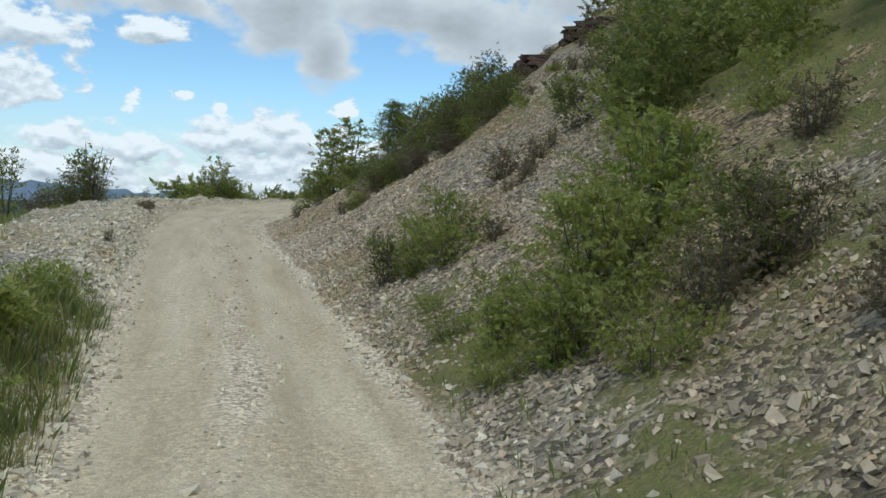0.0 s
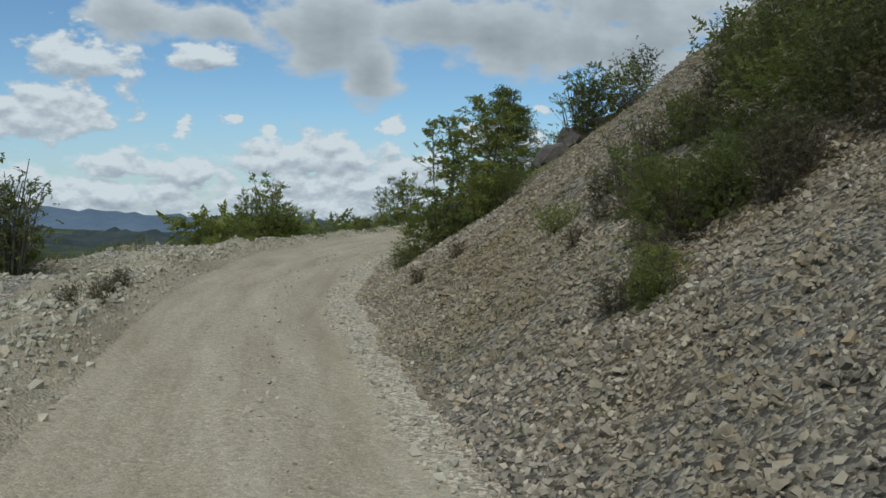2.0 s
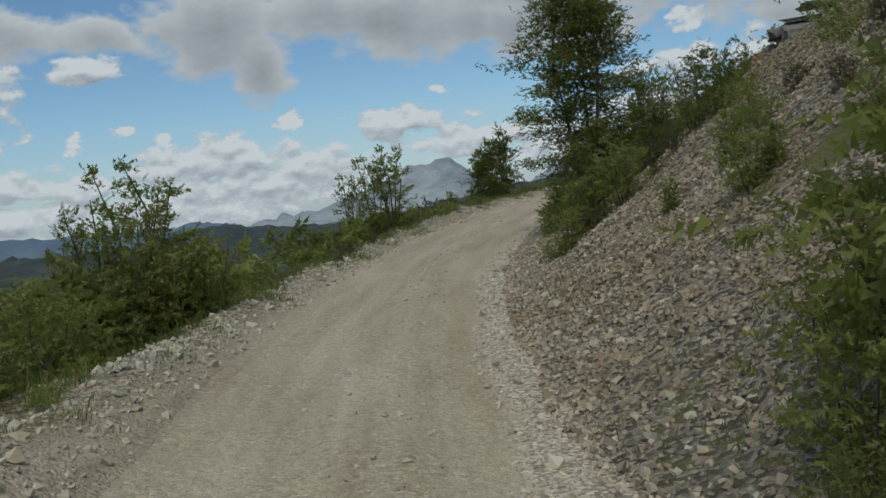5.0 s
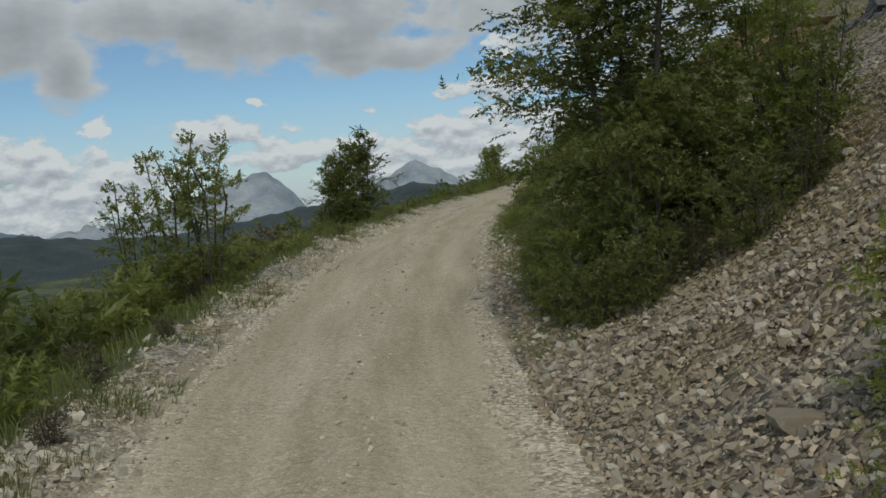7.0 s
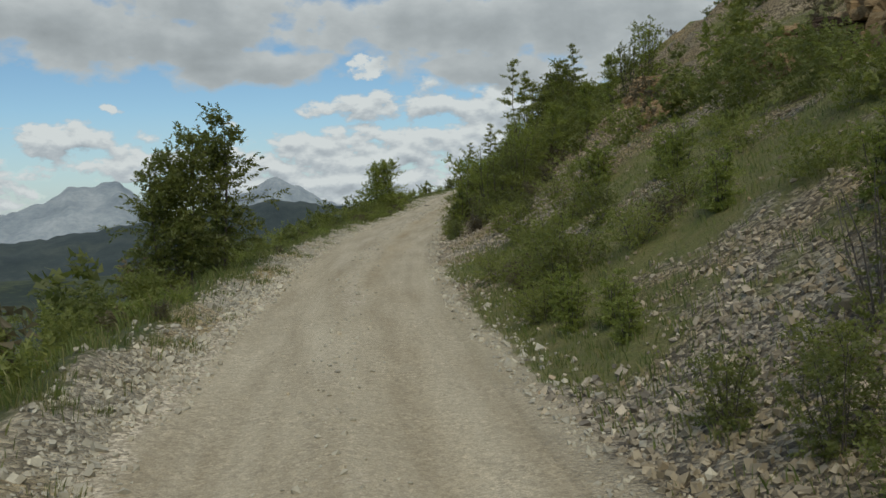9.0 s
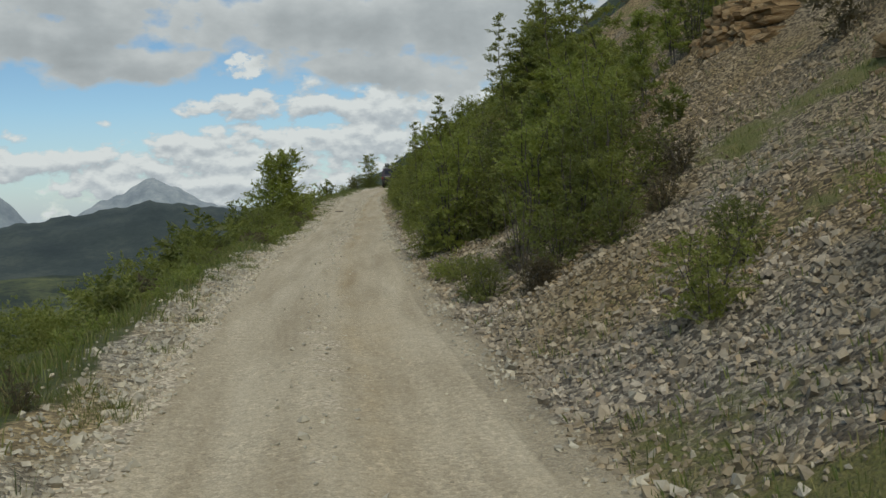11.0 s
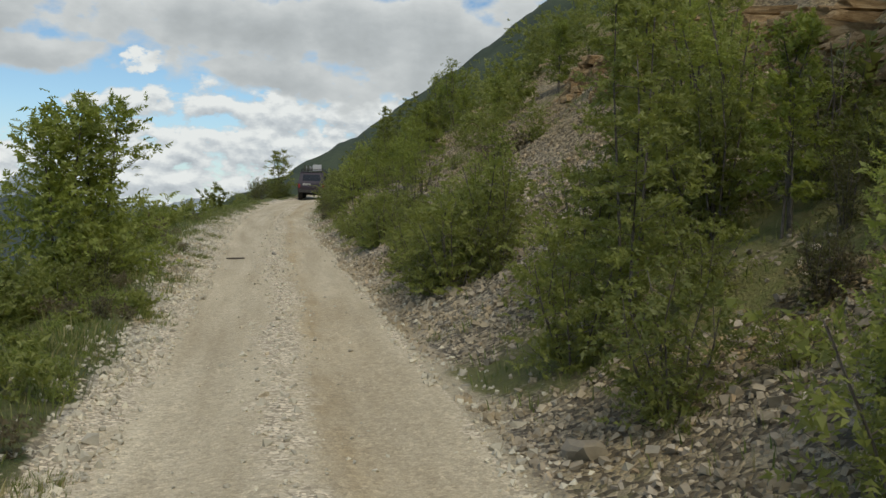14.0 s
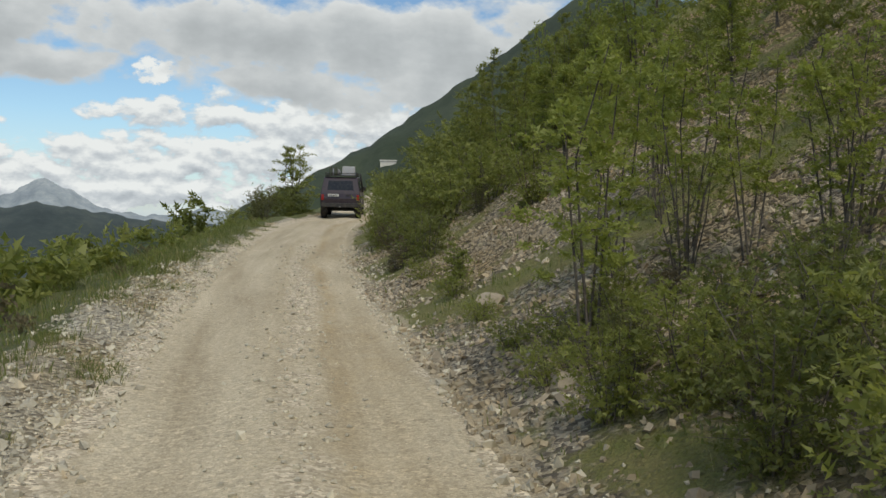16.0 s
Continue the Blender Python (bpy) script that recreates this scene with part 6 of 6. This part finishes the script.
def car_body():
    """Side outline with wheel arches, drawn out across the car and narrowed towards the roof."""
    arch = lambda y: [(y + 0.46 * math.cos(a), 0.56 + 0.46 * math.sin(a)) for a in np.linspace(math.pi, 0, 9)]
    line = [(-2.26, 0.56)] + arch(-1.42) + arch(1.40) + [(2.18, 0.58), (2.24, 0.85), (2.16, 1.16), (1.9, 1.22), (1.12, 1.29), (0.5, 1.86), (0.2, 1.93), (-1.85, 1.95), (-2.05, 1.88), (-2.27, 1.18), (-2.31, 0.95)]
    n = len(line)
    bm = bmesh.new()
    rows = []
    for x in (-0.93, -0.90, 0.90, 0.93):
        row = []
        for y, z in line:
            k = 1 - 0.15 * float(ease(z, 1.15, 1.95))
            inset = 0.985 if abs(x) > 0.91 else 1.0
            row.append(bm.verts.new((x * k, y * inset, 0.02 + (z - 1.1) * inset + 1.1)))
        rows.append(row)
    for a, b in zip(rows, rows[1:]):
        for k in range(n):
            bm.faces.new((a[k], a[(k + 1) % n], b[(k + 1) % n], b[k]))
    for row, flip in ((rows[0], False), (rows[-1], True)):
        f = bm.faces.new(row if flip else row[::-1])
        bmesh.ops.triangulate(bm, faces=[f])
    bmesh.ops.recalc_face_normals(bm, faces=bm.faces)
    me = bpy.data.meshes.new("body")
    bm.to_mesh(me)
    bm.free()
    me.materials.append(M_PAINT)
    return me


def panel(name, corners, mat, thick=0.012):
    """A thin pane through four corners, with depth along its normal."""
    c = [Vector(p) for p in corners]
    nrm = (c[1] - c[0]).cross(c[3] - c[0]).normalized() * thick
    verts = [tuple(p) for p in c] + [tuple(p - nrm * 2) for p in c]
    faces = [(0, 1, 2, 3), (7, 6, 5, 4), (0, 4, 5, 1), (1, 5, 6, 2), (2, 6, 7, 3), (3, 7, 4, 0)]
    return mesh_of(name, verts, faces, mat, smooth=False)


def car():
    c = thing("offroad_car", "dark plum off-road wagon with loaded roof rack on the track", "car")
    part("body", car_body(), c)
    # rear door glass, side glass, windscreen
    part("rear_window", panel("rear_window", [(-0.62, -2.222, 1.36), (0.62, -2.222, 1.36), (0.56, -2.085, 1.80), (-0.56, -2.085, 1.80)], M_GLASS), c, "dark tinted rear window")
    for x in (-1, 1):
        for a, b in ((-1.98, -1.2), (-1.1, -0.3), (-0.2, 0.52)):
            lo, hi = [(x * 0.902, a, 1.34), (x * 0.902, b + (0.12 if b > 0 else 0), 1.34)], [(x * 0.822, b - (0.05 if b > 0 else 0), 1.80), (x * 0.822, a + 0.05, 1.80)]
            part("side_window", panel("side_window", (lo + hi)[:: 1 if x > 0 else -1], M_GLASS, 0.014), c, "dark side window")
        lamp_ = part("tail_lamp", block((0.12, 0.06, 0.26), (x * 0.83, -2.30, 1.02), 0.012, M_RED, "tail_lamp"), c, "red tail lamp")
        part("mirror", block((0.16, 0.09, 0.2), (x * 1.02, 0.72, 1.38), 0.03, M_TRIM, "mirror"), c, "black door mirror")
        part("mud_flap", block((0.30, 0.02, 0.3), (x * 0.78, -1.95, 0.45), 0.004, M_RUBBER, "mud_flap"), c, "black rubber mud flap")
        part("wheel_arch", block((0.10, 1.06, 0.08), (x * 0.94, -1.42, 1.03), 0.03, M_TRIM, "wheel_arch"), c, "black wheel arch lip")
        part("sill_step", block((0.16, 1.6, 0.07), (x * 0.93, 0.0, 0.52), 0.02, M_TRIM, "sill_step"), c)
    part("windscreen", panel("windscreen", [(0.70, 1.075, 1.36), (-0.70, 1.075, 1.36), (-0.66, 0.60, 1.80), (0.66, 0.60, 1.80)], M_GLASS), c)
    part("rear_bumper", block((1.78, 0.16, 0.2), (0, -2.34, 0.66), 0.03, M_TRIM, "rear_bumper"), c, "black steel rear bumper")
    plate = part("number_plate", block((0.50, 0.014, 0.12), (-0.32, -2.335, 1.12), 0.004, M_PLATE, "number_plate"), c, "white plate with dark print")
    for k in range(5):
        part("print_bar", block((0.05, 0.006, 0.07), (-0.32 - 0.16 + 0.08 * k, -2.345, 1.12), 0.0, M_BAR, "print_bar"), plate)
    part("door_handle", block((0.16, 0.04, 0.05), (0.35, -2.33, 1.14), 0.012, M_TRIM, "door_handle"), c)
    part("towing_hook", block((0.08, 0.14, 0.08), (0, -2.44, 0.58), 0.02, M_STEEL, "towing_hook"), c)
    part("snorkel", rod("snorkel", (0.93, 1.0, 1.2), (0.80, 0.62, 2.1), 0.045, M_TRIM), c, "black air snorkel by the windscreen")
    part("rear_axle", rod("rear_axle", (-0.8, -1.42, 0.42), (0.8, -1.42, 0.42), 0.07, M_TRIM), c)
    part("fuel_tank", block((1.1, 0.8, 0.28), (0, -0.5, 0.52), 0.05, M_TRIM, "fuel_tank"), c)
    tyre = lathe("tyre", [(-0.14, 0.22), (-0.14, 0.34), (-0.11, 0.395), (0.0, 0.405), (0.11, 0.395), (0.14, 0.34), (0.14, 0.22)], M_RUBBER)
    rim = lathe("rim", [(-0.10, 0.21), (-0.125, 0.22), (-0.08, 0.06), (-0.12, 0.05), (0.12, 0.05), (0.08, 0.06), (0.125, 0.22), (0.10, 0.21)], M_STEEL)
    for x in (-0.82, 0.82):
        for y in (-1.42, 1.40):
            w = part("wheel", tyre, c, "muddy off-road tyre on a steel wheel")
            w.matrix_basis = pose(x, y, 0.40)
            part("rim", rim, w, "grey steel rim")
    rack = part("roof_rack", block((1.42, 2.5, 0.04), (0, -0.75, 2.04), 0.01, M_TRIM, "roof_rack"), c, "black tubular roof rack")
    for x in (-0.72, 0.72):
        part("rack_rail", rod("rack_rail", (x, -2.0, 2.16), (x, 0.5, 2.16), 0.018, M_TRIM), rack)
        for y in (-1.95, -1.1, -0.3, 0.45):
            part("rack_post", rod("rack_post", (x, y, 1.93), (x, y, 2.16), 0.014, M_TRIM), rack)
    for y in (-2.0, 0.5):
        part("rack_rail", rod("rack_rail", (-0.72, y, 2.16), (0.72, y, 2.16), 0.018, M_TRIM), rack)
    return c


S_CAR, U_CAR = 168.0, -0.5
_, _, _, _, ahead = line_at(S_CAR)
rise = float(line_at(S_CAR + 2)[2] - line_at(S_CAR - 2)[2]) / 4
CAR_AT = Matrix.Translation(place(S_CAR, U_CAR) + Vector((0, 0, 0.0))) @ Matrix.Rotation(-math.atan2(ahead[0], ahead[1]) + radians(9), 4, "Z") @ Matrix.Rotation(math.atan(rise), 4, "X") @ Matrix.Scale(0.92, 4)
offroad_car = car()
offroad_car.matrix_basis = CAR_AT


def load(name, label, category, me, at, turn=0):
    ob = tagged(new(name, me), label, category, "luggage on the roof rack")
    ob.matrix_basis = CAR_AT @ pose(*at, 0, 0, turn)


load("storage_case", "pale grey plastic storage case strapped on the roof rack", "case", block((0.62, 0.5, 0.42), (0, 0, 0.21), 0.04, M_BOX, "storage_case", 0.94), (0.34, -1.55, 2.06))
load("storage_case", "pale grey plastic storage case strapped on the roof rack", "case", block((0.55, 0.6, 0.26), (0, 0, 0.13), 0.04, M_BOX, "storage_case", 0.94), (0.32, -0.7, 2.06), 6)
load("duffel_bag", "faded grey canvas duffel bag lying on the roof rack", "bag", block((0.5, 0.9, 0.30), (0, 0, 0.15), 0.12, M_BAG, "duffel_bag", 0.8), (-0.36, -0.7, 2.06), -4)
for k in range(2):
    load("jerry_can", "olive green metal jerry can on the roof rack", "can", block((0.17, 0.35, 0.40), (0, 0, 0.20), 0.035, M_CAN, "jerry_can", 0.92), (-0.5 + 0.24 * k, -1.62, 2.06))

# ---- rocks ----


def rock_material(name, a, b, c):
    m, add = material(name)
    where = add("ShaderNodeTexCoord").outputs["Object"]
    n = texture(add, 2.2, 8.0, 0.65)
    streak = texture(add, 1.0, 6.0, 0.7, add("ShaderNodeVectorMath", {0: where, 1: (3.0, 3.0, 9.0)}, operation="MULTIPLY").outputs[0])
    fine_ = texture(add, 22.0, 6.0, 0.75)
    f = calc(add, "ADD", calc(add, "MULTIPLY", n, 0.5), calc(add, "ADD", calc(add, "MULTIPLY", streak, 0.3), calc(add, "MULTIPLY", fine_, 0.2)))
    finish(add, ramp(add, f, [(0.36, a), (0.5, b), (0.64, c)]), 0.92, f, 0.9, 0.12)
    return m


M_ROCK = rock_material("weathered_limestone", (0.11, 0.10, 0.09), (0.24, 0.225, 0.20), (0.38, 0.355, 0.31))
M_OCHRE = rock_material("ochre_stained_rock", (0.12, 0.08, 0.045), (0.33, 0.22, 0.105), (0.54, 0.41, 0.24))


M_DARK_ROCK = rock_material("dark_weathered_rock", (0.055, 0.047, 0.04), (0.13, 0.112, 0.097), (0.235, 0.205, 0.175))
M_EARTH = rock_material("dark_brown_earth", (0.03, 0.02, 0.013), (0.07, 0.045, 0.028), (0.13, 0.09, 0.055))


def cut_block(name, mat, r, size, fine=3):
    """A broken block: a ball cut flat by random planes, then roughened."""
    bm = bmesh.new()
    bmesh.ops.create_icosphere(bm, subdivisions=fine, radius=1.0)
    planes = [(Vector(r.normal(0, 1, 3)).normalized(), r.uniform(0.45, 0.75)) for _ in range(16)] + [(Vector((r.normal(0, 0.15), r.normal(0, 0.15), 1)).normalized(), 0.5)]
    off = Vector(r.uniform(-50, 50, 3))
    for v in bm.verts:
        for nrm, dist in planes:
            over = v.co.dot(nrm) - dist
            if over > 0:
                v.co -= nrm * over
        v.co *= 1 + noise.noise(v.co * 2.1 + off) * 0.07 + noise.noise(v.co * 6 + off) * 0.06
        v.co = Vector((v.co.x * size[0], v.co.y * size[1], v.co.z * size[2]))
    me = bpy.data.meshes.new(name)
    bm.to_mesh(me)
    bm.free()
    me.materials.append(mat)
    return me


def on_slope(s, u, sink, turn):
    d = line_at(s)[4]
    return Matrix.Translation(place(s, u, sink)) @ Matrix.Rotation(-math.atan2(d[0], d[1]) + turn, 4, "Z")


def rock(name, label, mat, seed, s, u, size, sink=0.2, group=""):
    r = np.random.default_rng(seed)
    ob = tagged(new(name, cut_block(name, mat, r, size, 3 if max(size) > 0.4 else 2)), label, "rock", group)
    ob.matrix_basis = on_slope(s, u, sink * size[2], r.uniform(-0.4, 0.4))
    return ob


SLABS = {}


def slab(mat, kind, r):
    """A bedded slab with broken, uneven faces, one metre along each side; a few shapes serve all."""
    key = (mat.name, kind)
    if key not in SLABS:
        bm = bmesh.new()
        bmesh.ops.create_cube(bm, size=1.0)
        bmesh.ops.subdivide_edges(bm, edges=[e for e in bm.edges if abs(e.verts[0].co.x - e.verts[1].co.x) > 0.5], cuts=2)
        for v in bm.verts:
            v.co += Vector((r.normal(0, 0.07), r.normal(0, 0.10), r.normal(0, 0.10)))
        bmesh.ops.triangulate(bm, faces=bm.faces)
        me = bpy.data.meshes.new("block")
        bm.to_mesh(me)
        bm.free()
        me.materials.append(mat)
        SLABS[key] = me
    return SLABS[key]


def outcrop(label, mat, seed, s, u, long, high):
    """A ledge of bedded rock: layers of slabs, each set back from the one below, with their backs in the slope."""
    r = np.random.default_rng(seed)
    root = tagged(new("rock_outcrop"), label, "rock", "ledges in the hillside")
    root.matrix_basis = on_slope(s, u, 0, 0)
    back = root.matrix_basis.inverted()
    dip, h = r.uniform(-0.12, 0.12), -0.12
    while h < 0.62 * high:
        thick = r.uniform(0.07, 0.2)
        reach = long * (0.5 - 0.28 * max(h, 0) / high)
        x = -reach + r.uniform(-0.2, 0.2)
        while x < reach:
            wide = r.uniform(0.22, 0.75)
            if r.random() > 0.16:
                deep = 0.35 + 0.75 * max(h, 0)
                front = h / 1.8 + r.uniform(-0.09, 0.12) + 0.35 * (x / reach) ** 2 * high * 0.4
                ob = part("block", slab(mat, int(r.integers(0, 9)), r), root)
                ob.matrix_basis = back @ on_slope(s + x + wide / 2, u, -h - thick / 2 - dip * x, r.normal(0, 0.06)) @ Matrix.Translation((front + deep / 2, 0, 0)) @ Matrix.Rotation(radians(90), 4, "Z") @ Euler((r.normal(0, 0.05), r.normal(0, 0.05) , 0)).to_matrix().to_4x4() @ Matrix.Diagonal((wide * 1.06, deep, thick * 1.1, 1))
            x += wide
        h += thick
    return root


rock("boulder", "dark grey weathered boulder jutting out of the scree", M_DARK_ROCK, 7, 40.6, 5.7, (0.85, 1.1, 0.95), sink=0.05)
rock("boulder", "dark grey weathered boulder jutting out of the scree", M_DARK_ROCK, 2, 41.3, 6.4, (0.7, 0.9, 0.8), sink=0.0)
LEDGES = [
    (55.6, 6.9, 2.4, 1.5), (62.0, 8.2, 2.6, 1.3), (69.4, 8.4, 2.4, 1.2), (74.0, 8.4, 3.2, 1.7), (77.6, 9.2, 3.4, 1.8), (80.4, 8.6, 3.2, 1.5), (84.5, 9.2, 3.6, 1.5), (87.6, 7.6, 3.0, 1.3), (98.2, 9.0, 3.6, 1.8),
    (110.2, 5.6, 2.6, 1.9), (112.4, 5.7, 3.0, 2.1), (111.4, 6.8, 3.4, 1.8), (115.2, 6.4, 3.0, 1.8), (118.0, 7.6, 2.8, 1.4), (121.6, 7.6, 3.0, 1.6), (124.4, 7.2, 3.4, 1.9), (126.4, 8.4, 3.6, 2.0), (129.6, 8.2, 3.4, 2.0), (132.8, 10.4, 3.4, 1.5),
]
outcrop("dark brown crumbling earth bank under the turf", M_EARTH, 90, 26.4, 9.6, 3.6, 1.1)
outcrop("dark brown crumbling earth bank under the turf", M_EARTH, 93, 29.0, 8.7, 3.0, 1.0)
outcrop("dark brown crumbling earth bank under the turf", M_EARTH, 91, 25.0, 11.6, 3.4, 1.2)
outcrop("dark brown crumbling earth bank under the turf", M_EARTH, 92, 78.6, 9.0, 3.4, 1.2)
for k, (s, u, long, high) in enumerate(LEDGES):
    ochre = s > 66
    outcrop("ochre-stained broken rock ledge in the hillside" if ochre else "grey broken rock ledge in the hillside", M_OCHRE if ochre else M_ROCK, 20 + k, s, u, long, high)
for k, (s, u, size) in enumerate([(66.4, 3.55, 0.2), (65.9, 3.2, 0.16), (67.2, 3.9, 0.18), (109.9, 1.95, 0.17), (116.5, 2.35, 0.2), (98.8, 3.2, 0.18), (51.6, 2.4, 0.17), (55.2, 1.95, 0.14), (35.6, 2.4, 0.2), (33.4, 2.6, 0.18), (104.0, 2.05, 0.13), (127.6, 2.4, 0.22), (131.0, 2.2, 0.18), (135.0, 2.6, 0.25)]):
    rock("rock", "pale loose rock lying at the foot of the slope", M_STONE, 60 + k, s, u, (size, size * 1.25, size * 0.8), sink=-0.15, group="rocks at the slope's foot")

rock("rock", "rounded grey stone lying on the middle of the track", M_ROCK, 81, 126.8, 0.08, (0.10, 0.12, 0.10), sink=-0.2, group="rocks at the slope's foot")
stick = tagged(new("stick", rod("stick", (-0.2, 0, 0), (0.2, 0.03, 0.005), 0.022, M_BARK, 7)), "short dark broken stick lying across the wheel track", "stick")
stick.matrix_basis = Matrix.Translation(place(126.2, -0.78) + Vector((0, 0, 0.02))) @ Matrix.Rotation(radians(-25), 4, "Z")

# ---- single stones, sharing a few meshes ----
SHAPES = []
for k in range(7):
    r = np.random.default_rng(200 + k)
    bm = bmesh.new()
    bmesh.ops.create_icosphere(bm, subdivisions=1, radius=0.5)
    for v in bm.verts:
        v.co = Vector((v.co.x * 1.15, v.co.y * 0.9, v.co.z * 0.62)) * (1 + r.normal(0, 0.13))
    me = bpy.data.meshes.new("stone")
    bm.to_mesh(me)
    bm.free()
    me.materials.append(M_GRAVEL)
    SHAPES.append(me)


def single_stones(parent, count, s_range, u_of, size, seed):
    r = np.random.default_rng(seed)
    for k in range(count):
        s = float(r.uniform(*s_range))
        u = float(u_of(s, r))
        big = float(np.exp(r.normal(math.log(size), 0.3)))
        ob = new("stone", SHAPES[k % len(SHAPES)])
        ob.parent = parent
        ob.matrix_basis = Matrix.Translation(place(s, u) + Vector((0, 0, 0.18 * big))) @ Euler(r.uniform(-0.6, 0.6, 2).tolist() + [r.uniform(0, 6.28)]).to_matrix().to_4x4() @ Matrix.Diagonal((big, big, big, 1))


single_stones(hillside, 300, (40, 57), lambda s, r: float(toe(s)) - 0.1 + abs(r.normal(0, 1.3)), 0.07, 1)
single_stones(ground, 280, (-2, 140), lambda s, r: -(float(left_edge(s)) + 0.15 + abs(r.normal(0, 0.35))), 0.065, 2)
single_stones(road, 160, (2, 135), lambda s, r: r.normal(0.05, 0.22), 0.04, 3)
